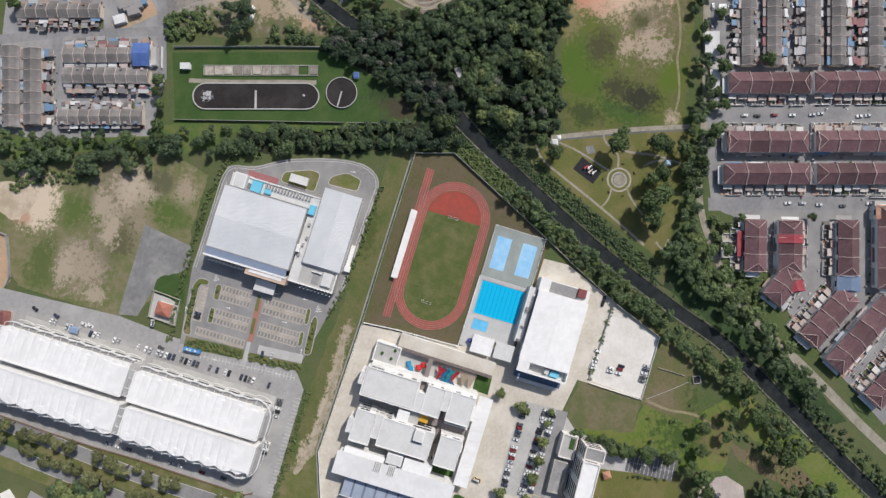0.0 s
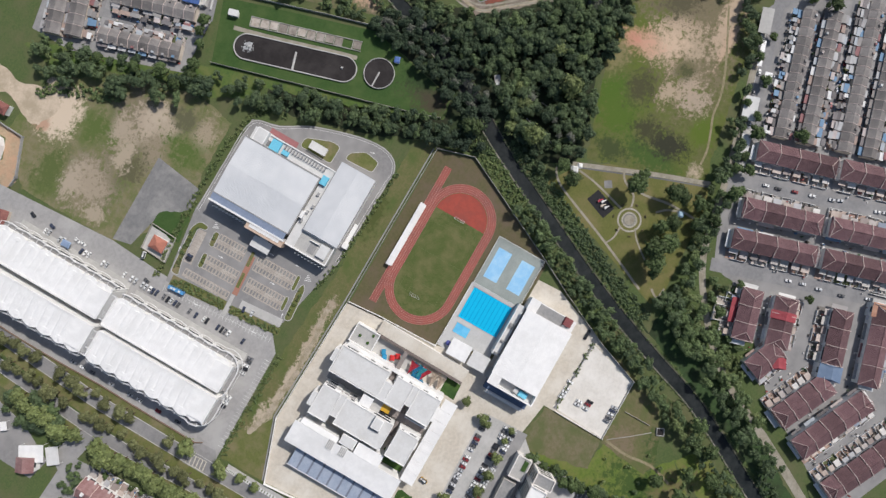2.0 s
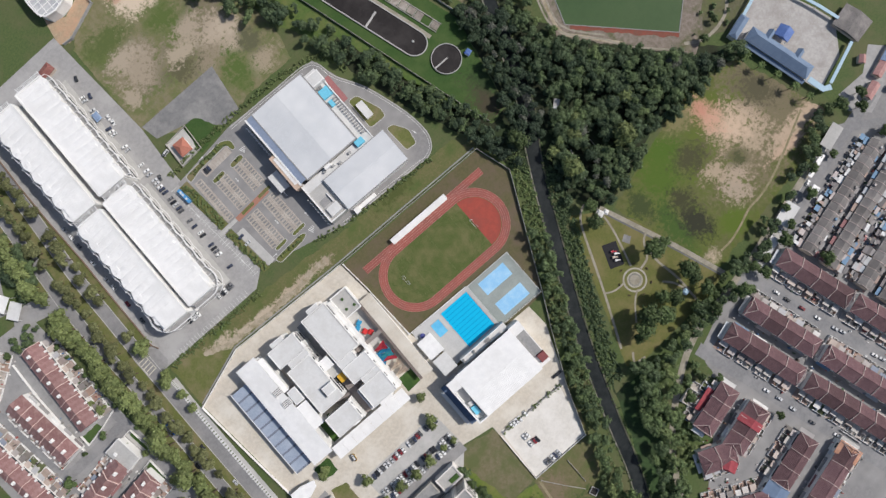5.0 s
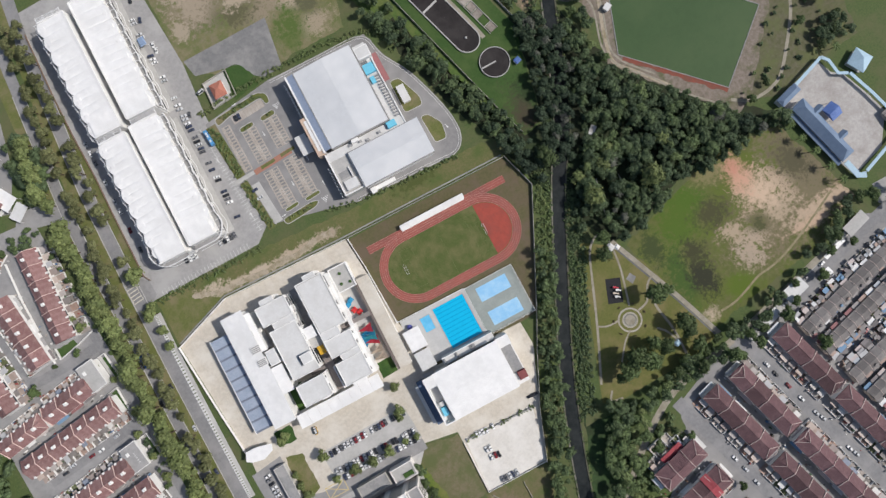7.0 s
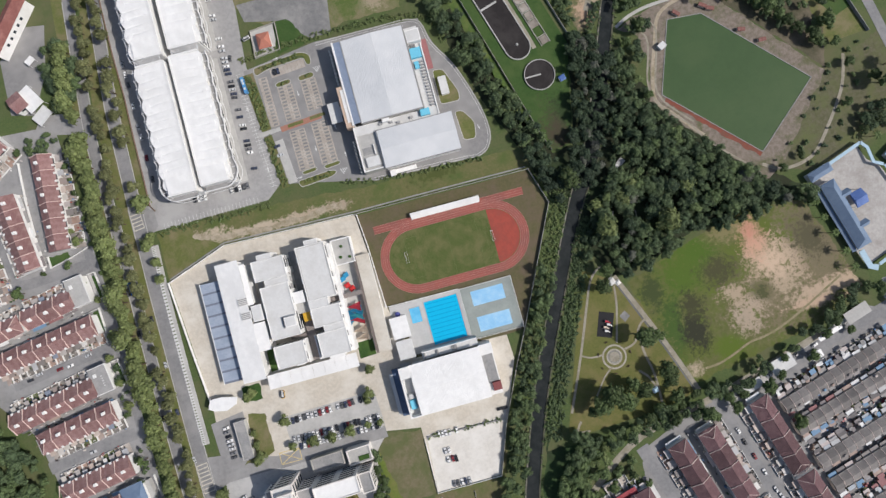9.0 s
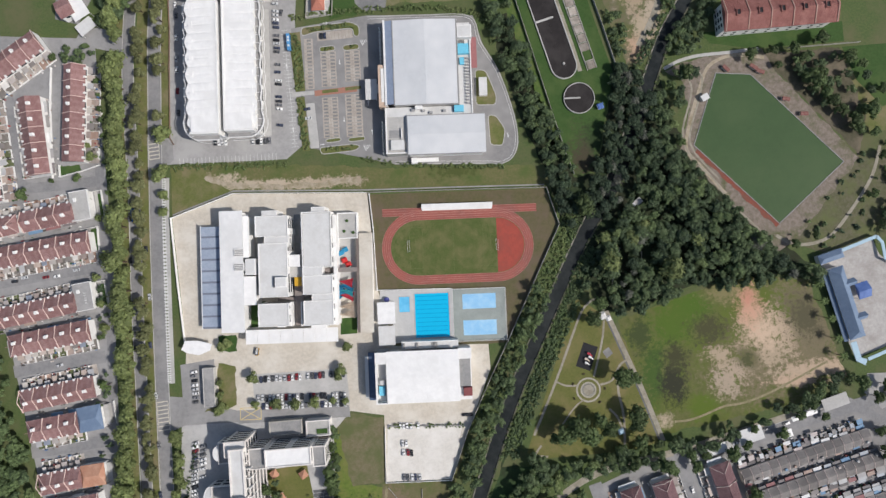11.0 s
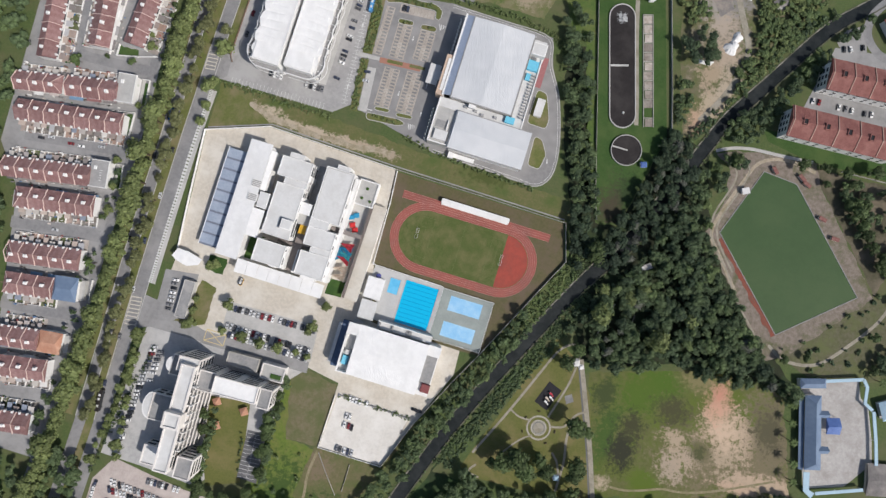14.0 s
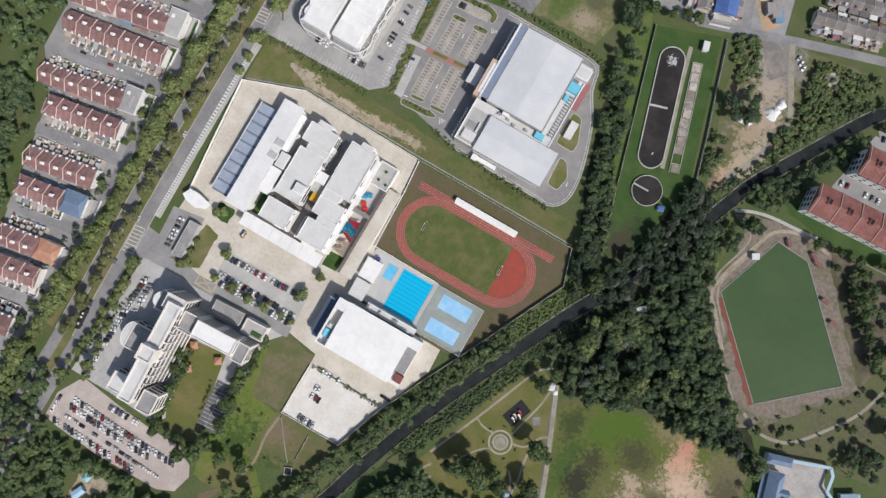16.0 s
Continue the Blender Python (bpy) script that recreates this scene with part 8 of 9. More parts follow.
for x, y, rot, hx, hy, mm, lab in ((326, -107.6, 16, 7.2, 3.2, "roof_blue_pale", "low shed with a faded blue sheet roof"), (313.5, -111.6, 16, 5.6, 3.4, "roof_pink", "low shed with a faded pink sheet roof"), (298.8, -117.8, 14, 6.2, 3.4, "roof_pink", "low shed with a faded pink sheet roof"), (309.5, -97.8, 40, 3.0, 2.4, "roof_pink", "small pink-roofed guard hut")):
    t = thing("roadside_shed", lab, "shed", pose(x, y, 0.05, 0, 0, rot), "sheds beside the hall")
    part("wall", box(B(), -hx + 0.4, hx - 0.4, -hy + 0.4, hy - 0.4, 0, 2.8), M["cream_wall"], t)
    part("roof", gable(-hx, hx, -hy, hy, 2.8, 4.0), M[mm], t)
rb = thing("red_tiled_house", "low house with a brick-red tiled roof beside a curving street", "house", pose(262, 229, 0, 0, 0, 40))
part("wall", box(B(), -6, 6, -9, 9, 0, 5), M["white_wall"], rb)
part("roof", gable(-6.6, 6.6, -9.8, 9.8, 5, 7.4, hip=4), M["tile_apt"], rb)
part("window", box(B(), -6.06, -5.94, -3, 3, 2.6, 4.0), M["glass"], rb)
comp = thing("corrugated_compound", "cluster of grey corrugated sheds on a pale yard", "shed", pose(121, 256, 0, 0, 0, -60))
for k in range(6):
    x, y = rng.uniform(-12, 8), rng.uniform(-6, 6)
    part("shed_roof", box(B(), x - 4, x + 4, y - 3, y + 3, 0, 2.6 + 0.2 * k), M["awning_old"], comp)
patch("compound_yard", [(108, 268), (133, 247), (124, 238), (108, 258)], 0.06, M["earth"], "orange-tan earth yard", "yard")
for x, y, rx, ry, rot, h, lab in ((155.3, 189.5, 5.6, 4.6, 60, 2.6, "large heap under a white tarpaulin on sandy ground"), (157.8, 197.6, 4.2, 3.4, 70, 2.2, "white tarpaulin heap beside the sandy track"),
                                  (140.3, 175.3, 6.0, 1.9, 8, 1.5, "long low heap under a white sheet")):
    t = thing("covered_heap", lab, "heap", pose(x, y, 0, 0, 0, rot), "covered heaps by the track")
    ph = rng.uniform(0, 6.28)
    rings = []
    for i in range(7):
        f = i / 6
        rings.append([])
        for k in range(28):
            a = 2 * math.pi * k / 28
            edge = 1 + 0.14 * math.sin(3 * a + ph) + 0.09 * math.sin(5 * a - ph) + 0.05 * math.sin(9 * a)
            fold = 1 + 0.10 * math.sin(7 * a + ph) * f
            rings[-1].append((rx * edge * f * math.cos(a), ry * edge * f * math.sin(a), max(h * (1 - f ** 2.2) * fold + rng.uniform(-0.12, 0.12), 0.02) if i < 6 else 0.02))
    bm = B()
    for a, b in zip(rings[1:], rings[2:]):
        loft(bm, a, b, True)
    bmesh.ops.remove_doubles(bm, verts=bm.verts, dist=0.003)
    top = bm.verts.new((0, 0, h))
    inner_ring = sorted((v for v in bm.verts if v is not top), key=lambda v: (v.co.x / rx) ** 2 + (v.co.y / ry) ** 2)[:28]
    inner_ring.sort(key=lambda v: math.atan2(v.co.y / ry, v.co.x / rx))
    for a, b in zip(inner_ring, inner_ring[1:] + inner_ring[:1]):
        bm.faces.new((a, b, top))
    bmesh.ops.recalc_face_normals(bm, faces=bm.faces)
    part("tarpaulin", bm, M["white_wall"], t)


def carport(x, y, w, d, rot, mm, lab, h=2.7):
    t = thing("carport", lab, "carport", pose(x, y, 0, 0, 0, rot), "roadside carports")
    part("roof", sloped(-w, w, -d, d, h, h + 0.3, 0.15), M[mm], t)
    for dx in (-w + 0.4, 0, w - 0.4):
        for dy in (-d + 0.3, d - 0.3):
            bm = B()
            cyl(bm, dx, dy, 0, h + 0.1, 0.09, n=6)
            part("post", bm, M["steel"], t)


rh = thing("red_roofed_house", "terrace house with a bright red roof", "house", pose(77.2, -219.6, 0, 0, 0, 13))
part("wall", box(B(), -2.8, 2.8, -8, 8, 0, 6.2), M["white_wall"], rh)
part("roof", gable(-2.9, 2.9, -8.8, 8.8, 6.3, 9.5), M["roof_bright"], rh)
carport(66.3, -189.2, 8.6, 2.8, 13.5, "roof_bright", "long bright red carport roof before a house row", 3.7)
carport(196, -138.5, 8.5, 5.0, 14, "flat_roof", "long pale sheet-roofed carport beside the field")
carport(256, -121.3, 9, 4.2, 15, "concrete_grey", "grey sheet-roofed carport beside the field")
carport(220.5, -140, 4, 2.6, 14, "white_roof", "small white carport roof")
carport(234, -128.5, 9, 1.6, 15, "white_roof", "narrow white roof along the roadside")
carport(172, -146, 7, 3.2, 14, "flat_roof", "pale sheet-roofed carport beside the road")

gs = thing("site_shed", "grey corrugated shed beside the scrub", "shed", pose(180, 228, 0, 0, 0, 20))
part("wall", box(B(), -2.6, 2.6, -5, 5, 0, 2.4), M["fence"], gs)
part("roof", gable(-5.3, 5.3, -3, 3, 2.4, 3.1), M["roof_old"], gs)
patch("sandy_clearing", [(-158, -250), (-148, -244), (-136, -247), (-136, -253), (-143, -257), (-144, -268), (-157, -268)], 0.05, M["rut_pale"], "pale sandy clearing between the trees", "clearing")
tt = thing("shade_tent", "pale teal peaked fabric shade tent", "tent", pose(-151, -248.6, 0, 0, 0, -12))
part("canopy", gable(-2.8, 2.8, -2.5, 2.5, 2.4, 4.2, 0.08, hip=2.6), M["tent_teal"], tt)
for x in (-2.5, 2.5):
    for y in (-2.2, 2.2):
        bm = B()
        cyl(bm, x, y, 0, 2.6, 0.07, n=6)
        part("pole", bm, M["steel"], tt)
tb = thing("tarpaulin_shed", "light blue sheet-roofed open shed", "shed", pose(-151.2, -260.2, 0, 0, 0, 62))
part("roof", gable(-4.4, 4.4, -2.8, 2.8, 2.5, 3.4, 0.08), M["tent_blue"], tb)
part("wall", box(B(), -3.9, 3.9, -2.3, 2.3, 0, 2.5), M["fence"], tb)
bm = B()
for k in range(170):
    x, y = -90 + (k % 13) * 2.0 + rng.uniform(-0.2, 0.2), -268 + (k // 13) * 3.4 + (k % 13) * 0.6
    if inside(x, y, [(-70, -226), (-66, -254), (-80, -276), (-90, -269), (-83, -242), (-79, -227)]):
        box(bm, x - 0.7, x + 0.7, y - 0.5, y + 0.5, 0.04, 0.3, 0.15)
tagged(part("vegetable_beds", bm, mat("yellow_green_crops", (0.20, 0.19, 0.055), (0.12, 0.15, 0.04), 1.0, 0.95, island=0.4)), "small yellow-green vegetable beds in brown soil", "vegetable beds", kind="stuff")
tk = thing("water_tank", "small square open concrete tank in the grass", "tank", pose(-31, -183, 0, 0, 0, 22))
for x0, x1, y0, y1 in ((-2.6, 2.6, -2.6, -2.25), (-2.6, 2.6, 2.25, 2.6), (-2.6, -2.25, -2.25, 2.25), (2.25, 2.6, -2.25, 2.25)):
    part("rim", box(B(), x0, x1, y0, y1, 0, 1.1), M["concrete_grey"], tk)
part("water", box(B(), -2.25, 2.25, -2.25, 2.25, 0, 0.6), M["tank"], tk)
wall_run("low_fence", [(-52, -153), (-43, -166), (-34, -178)], 0.9, 0.22, M["fence"], "low pale fence across the rough grass", 9)
wall_run("low_fence", [(-29.5, -156), (-30.3, -174)], 0.9, 0.22, M["fence"], "low pale fence beside the tank", 9)
strip("trodden_track", [(-53, -152), (-55.6, -169), (-54.7, -188), (-60, -204)], 1.8, 0.05, M["rut"], "pale trodden track through the grass", "track")
wall_run("low_wall", [(-48, -111.4), (2, -115.4)], 1.2, 0.5, M["flat_dark"], "dark low wall along the staff car park", 12)

# ---- vehicles ----
def car_shape(L=4.4, w=1.8, h=1.45):
    bm = B()
    prof = [(-L / 2, 0.35), (-L / 2, 0.85), (-L * 0.46, 0.95), (L * 0.2, 0.95), (L * 0.46, 0.82), (L / 2, 0.65), (L / 2, 0.35)]
    for s in (-1, 1):
        pass
    a = [bm.verts.new((x, -w / 2, z)) for x, z in prof]
    b = [bm.verts.new((x, w / 2, z)) for x, z in prof]
    n = len(prof)
    bm.faces.new(a)
    bm.faces.new(b[::-1])
    for i in range(n):
        bm.faces.new((a[i], b[i], b[(i + 1) % n], a[(i + 1) % n]))
    v = [(-L * 0.36, h - 0.04), (L * 0.06, h)]
    box(bm, -L * 0.33, L * 0.05, -w * 0.40, w * 0.40, h - 0.08, h, 0.08)
    return bm


def car(label):
    t = part("car", car_shape(), M["car"])
    tagged(t, label, "car", "parked cars")
    L, w, h = 4.4, 1.8, 1.45
    part("cabin_glass", box(B(), -L * 0.43, L * 0.2, -w * 0.46, w * 0.46, 0.9, h - 0.05, 0.30), M["glass"], t)
    for x in (-L * 0.3, L * 0.31):
        bm = B()
        for z0, z1, rad in ((-w / 2 - 0.05, -w / 2 + 0.15, 0.32), (-w / 2 + 0.15, w / 2 - 0.15, 0.06), (w / 2 - 0.15, w / 2 + 0.05, 0.32)):
            cyl(bm, 0, 0, z0, z1, rad, n=10)
        bmesh.ops.rotate(bm, verts=bm.verts, cent=(0, 0, 0), matrix=Matrix.Rotation(math.pi / 2, 3, 'X'))
        bmesh.ops.translate(bm, verts=bm.verts, vec=(x, 0, 0.32))
        part("wheel_axle", bm, M["tyre"], t)
    return t


CAR = Proto(car, "parked passenger car with dark windows")


def cars(p, q, n, heading, fill=0.9, jit=0.25, z=0.08):
    for k in range(n):
        if rng.random() > fill:
            continue
        f = (k + 0.5) / n
        flip = 180 if rng.random() < 0.5 else 0
        CAR.put(pose(p[0] + (q[0] - p[0]) * f + rng.uniform(-jit, jit), p[1] + (q[1] - p[1]) * f + rng.uniform(-jit, jit), z, 0, 0, heading + flip + rng.uniform(-3, 3)))


cars((-136, -72.5), (-75, -73.5), 23, 87)
cars((-136, -85), (-75, -88), 23, 86, 0.95)
cars((-136, -90.5), (-75, -93.5), 23, 86, 0.9)
CAR_SPOTS += [(-72.6, 159, 88), (-70, 159, 88)]
for x, y, a in CAR_SPOTS:
    CAR.put(pose(x, y, 0.06, 0, 0, a))
cars((-41, -124), (-36, -124), 2, 88, 1)
cars((-41, -130), (-33, -131), 3, 88, 1)
cars((-42, -146.5), (-29, -147.5), 5, 88, 1)
cars((-42, -112), (-27, -113), 6, 87, 0.9)
cars((2, -108), (9, -109), 2, 0, 1)
cars((-177, -62), (-177, -85), 8, 2, 0.9)
cars((-179.5, -110), (-185, -178), 26, 14, 0.92)
cars((-174, -112), (-176.5, -136), 8, 14, 0.8)
cars((-184.6, -207), (-143, -211.6), 15, 110, 0.95, z=0.1)
cars((-143, -211.6), (-101.7, -215), 15, 110, 0.9, z=0.1)
cars((-184.8, -212.3), (-146, -216.8), 14, 110, 0.95, z=0.1)
cars((-146, -216.8), (-120, -218.4), 9, 110, 0.9, z=0.1)
cars((-185, -219), (-107.6, -227.4), 14, -6, 0.95, z=0.1)
cars((-191, -225.4), (-153, -229), 13, 122, 0.95, z=0.1)
cars((-153, -229), (-124.7, -231.1), 9, 122, 0.9, z=0.1)
cars((-193.9, -209), (-194.6, -222), 4, 86, 1, z=0.1)
cars((-160.8, -200.4), (-136.9, -201.2), 9, 84, 0.9)
cars((-105.5, 98), (-100, 262), 58, -8, 0.55)
cars((-99, 170), (-94, 270), 20, 70, 0.25)
cars((-152, 91.5), (-142, 91), 4, 88, 1)
cars((-126, 90), (-112, 89.5), 5, 88, 0.95)
cars((-174.5, 110), (-170, 200), 12, 86, 0.45)
cars((-86, 100), (-86, 112), 2, 5, 1)
cars((212, 167), (268, 168), 12, 90, 0.6)
cars((153, -170), (176, -262), 18, -76, 0.4, 1.6)
cars((98, -204), (119, -286), 18, -76, 0.4, 1.8)
cars((200, -195), (290, -175), 9, 13, 0.5, 1.6)
cars((210, -238), (300, -218), 9, 13, 0.5, 1.6)
cars((160, -150), (262, -122), 14, 13, 0.5, 1.5)
cars((-296, 8.5), (-240, 12), 8, 5, 0.4, 1.4)
cars((-290, -53), (-244, -50), 7, 5, 0.3, 1.4)
cars((-203, 40), (-205, -160), 6, 92, 0.7, 1)
cars((-213, 60), (-216, -90), 5, 92, 0.6, 1)
cars((150, 236), (162, 226), 4, 80, 0.9)
cars((230, 207), (246, 213), 4, 110, 0.9)
cars((60, 262), (66, 236), 4, -76, 0.8)


def bus(m, material, label, L=11.5, w=2.5, h=3.1):
    t = thing("coach", label, "bus", m)
    bm = box(B(), -L / 2, L / 2, -w / 2, w / 2, 0.35, h)
    bmesh.ops.bevel(bm, geom=bm.edges[:], offset=0.2, segments=2, affect='EDGES')
    part("body", bm, M[material], t)
    part("windows", box(B(), -L / 2 + 0.4, L / 2 - 0.4, -w / 2 - 0.02, w / 2 + 0.02, 1.5, 2.4), M["glass"], t)
    for x in (-L * 0.3, L * 0.02, L * 0.2):
        part("roof_unit", box(B(), x, x + 1.6, -0.7, 0.7, h, h + 0.22, 0.1), M["flat_roof"], t)
    for x in (-L * 0.32, L * 0.32):
        for y in (-w / 2 + 0.1, w / 2 - 0.1):
            bm = B()
            cyl(bm, 0, 0, -0.15, 0.15, 0.5, n=12)
            bmesh.ops.rotate(bm, verts=bm.verts, cent=(0, 0, 0), matrix=Matrix.Rotation(math.pi / 2, 3, 'X'))
            bmesh.ops.translate(bm, verts=bm.verts, vec=(x, y, 0.5))
            part("wheel", bm, M["tyre"], t)


bus(pose(-94.8, 155.8, 0.06, 0, 0, 91), "bus_blue", "pale blue coach parked beside the hedge")
bus(pose(-208.8, 46, 0.05, 0, 0, 92), "truck_blue", "lorry under a bright blue cover", 9, 2.6, 3.2)
bus(pose(-205, -155, 0.07, 0, 0, 92), "tank", "long dark articulated lorry", 15, 2.6, 3.4)
bus(pose(-133, -53.5, 0.06, 0, 0, 80), "yellow", "yellow van parked on the school forecourt", 5, 2.0, 2.3)
bus(pose(-84, 187, 0.06, 0, 0, 10), "white_wall", "small white van by a bungalow", 5, 2.0, 2.2)

# ---- vegetation ----
def crown_arrays(seed, r, h, n, lobes, leaf):
    """Leafy lumps, each a dark core under many small leaf sprays; four vertices per face."""
    g = np.random.RandomState(seed)
    a = np.arange(lobes) * 2.4 + g.uniform(-0.5, 0.5, lobes)
    rr = r * 0.68 * np.sqrt((np.arange(lobes) + 0.2) / lobes) * g.uniform(0.75, 1.2, lobes)
    cx, cy = rr * np.cos(a) * g.uniform(0.85, 1.15), rr * np.sin(a)
    rad = r * g.uniform(0.30, 0.54, lobes)
    cz = h - 1.0 * rad - 0.62 * r * (rr / r) ** 1.6 + r * g.uniform(-0.10, 0.06, lobes)
    th = np.radians([6, 55, 105])
    segs = 6
    faces = []
    for k in range(lobes):
        ph = np.arange(segs) * 2 * np.pi / segs + g.uniform(0, 1)
        jig = rad[k] * g.uniform(0.70, 0.90, (3, segs))
        grid = np.stack([cx[k] + jig * np.sin(th)[:, None] * np.cos(ph), cy[k] + jig * np.sin(th)[:, None] * np.sin(ph), cz[k] + 0.8 * jig * np.cos(th)[:, None]], 2)
        nxt = np.roll(grid, -1, axis=1)
        faces.append(np.stack([grid[:-1], grid[1:], nxt[1:], nxt[:-1]], 2).reshape(-1, 4, 3))
    k = g.choice(lobes, n, p=rad ** 2 / np.sum(rad ** 2))
    d = g.normal(size=(n, 3))
    d[:, 2] = np.abs(d[:, 2]) - 0.15
    d /= np.linalg.norm(d, axis=1)[:, None]
    p = np.stack([cx[k], cy[k], cz[k]], 1) + d * rad[k][:, None] * g.uniform(0.72, 1.14, (n, 1)) * np.array([1, 1, 0.85])
    nrm = d + g.normal(size=(n, 3)) * 0.45 + np.array([0, 0, 0.35])
    nrm /= np.linalg.norm(nrm, axis=1)[:, None]
    u = np.cross(nrm, g.normal(size=(n, 3)))
    u /= np.linalg.norm(u, axis=1)[:, None]
    v = np.cross(nrm, u)
    s = leaf * g.uniform(0.55, 1.35, (n, 1))
    q = np.stack([p - u * s, p + v * s * 0.62 + nrm * s * 0.15, p + u * s, p - v * s * 0.62 + nrm * s * 0.15], 1)
    return np.concatenate(faces + [q]).reshape(-1, 3)


def blades_mesh(name, verts, material, tint=None):
    n = len(verts) // 4
    me = bpy.data.meshes.new(name)
    me.vertices.add(4 * n)
    me.vertices.foreach_set("co", np.ascontiguousarray(verts, dtype=np.float32).ravel())
    me.loops.add(4 * n)
    me.loops.foreach_set("vertex_index", np.arange(4 * n, dtype=np.int32))
    me.polygons.add(n)
    me.polygons.foreach_set("loop_start", np.arange(0, 4 * n, 4, dtype=np.int32))
    me.update(calc_edges=True)
    me.materials.append(material)
    if tint is not None:
        me.attributes.new("tint", 'FLOAT', 'FACE').data.foreach_set("value", np.ascontiguousarray(tint, dtype=np.float32))
    return me


def tree(seed, r, h, material, label, n=520, lobes=11):
    t = thing("tree", label, "tree")
    g = random.Random(seed)
    bm = B()
    cyl(bm, 0, 0, -0.2, h * 0.62, 0.035 * h, 0.018 * h, 8)
    for k in range(5):
        a = k * 1.257 + g.uniform(-0.3, 0.3)
        e = (math.cos(a) * r * 0.55, math.sin(a) * r * 0.55, h * g.uniform(0.55, 0.7))
        bar(bm, (0, 0, h * 0.3), e, 0.016 * h, 0.016 * h)
    part("trunk", bm, M["bark"], t)
    c = new("crown", blades_mesh("crown", crown_arrays(seed, r, h, n, lobes, 0.075 * r + 0.12), M[material]))
    c.parent = t
    return t


def palm(seed):
    t = thing("palm", "feathery palm with arching fronds", "palm")
    bm = B()
    cyl(bm, 0, 0, -0.2, 7, 0.25, 0.16, 8)
    part("trunk", bm, M["bark"], t)
    for k in range(14):
        a = k * 2 * math.pi / 14 + 0.2 * math.sin(k * seed)
        bm = B()
        pl_, pr_ = [], []
        for i in range(6):
            f = i / 5
            x, z = 3.6 * f, 7 + 1.1 * math.sin(f * 2.2) - 1.6 * f * f
            ww = 0.5 * math.sin(math.pi * min(f + 0.12, 1)) + 0.05
            c, s = math.cos(a), math.sin(a)
            pl_.append((x * c - ww * s, x * s + ww * c, z - 0.15))
            pr_.append((x * c + ww * s, x * s - ww * c, z - 0.15))
        mid = [((p[0] + q[0]) / 2, (p[1] + q[1]) / 2, p[2] + 0.25) for p, q in zip(pl_, pr_)]
        loft(bm, pl_, mid)
        loft(bm, mid, pr_)
        part("frond", bm, M["palm"], t)
    return t


TREES = {
    "broad": [Proto(tree, s, 4.6, 9, "leaf", "broad-crowned leafy green tree", 350) for s in (1, 2, 3, 4)],
    "light": [Proto(tree, s, 3.6, 7, "leaf_light", "light green rounded street tree", 325) for s in (11, 12, 13)],
    "olive": [Proto(tree, s, 3.6, 7, "leaf_olive", "olive-leaved street tree with a loose crown", 420, 7) for s in (31, 32, 33)],
    "dark": [Proto(tree, s, 5.2, 12, "leaf", "tall dense dark green tree", 400) for s in (21, 22, 23)],
}
PALM = Proto(palm, 3)
count_trees = [0]


def plant(kind, x, y, s=1.0):
    count_trees[0] += 1
    (PALM if kind == "palm" else rng.choice(TREES[kind])).put(pose(x, y, 0, 0, 0, rng.uniform(0, 360)) @ Matrix.Diagonal((s, s, s * rng.uniform(0.9, 1.1), 1)))


def line_of(kind, pts, step, jit, smin=0.8, smax=1.2, fill=1.0):
    pts = smooth(pts, 4)
    run, nxt = 0.0, 0.0
    for p, q in zip(pts, pts[1:]):
        d = math.dist(p, q)
        while nxt < run + d:
            f = (nxt - run) / d
            if rng.random() < fill:
                plant(kind, p[0] + (q[0] - p[0]) * f + rng.uniform(-jit, jit), p[1] + (q[1] - p[1]) * f + rng.uniform(-jit, jit), rng.uniform(smin, smax))
            nxt += step * rng.uniform(0.75, 1.25)
        run += d


def shrubs(name, label, pts, width, spacing, rmin, rmax, hmax, material="bush", seed=30):
    a, b = ribbon(smooth(pts, 3), width)
    wood(name, label, a + b[::-1], spacing, rmin, rmax, hmax * 0.5, hmax, material, 110, 1.0, seed, 3)


# the lowest tint range paints cloud shade into crowns near the river bend
TINT = {"leaf_dark": (0.08, 0.70), "leaf_cloud_shade": (0.0, 0.26), "leaf_mid": (0.18, 0.86), "leaf_light": (0.55, 0.92), "bush": (0.55, 0.92), "leaf_soft": (0.34, 0.86), "leaf": (0.15, 0.70), "hedge": (0.70, 0.93), "reed": (0.36, 0.72)}


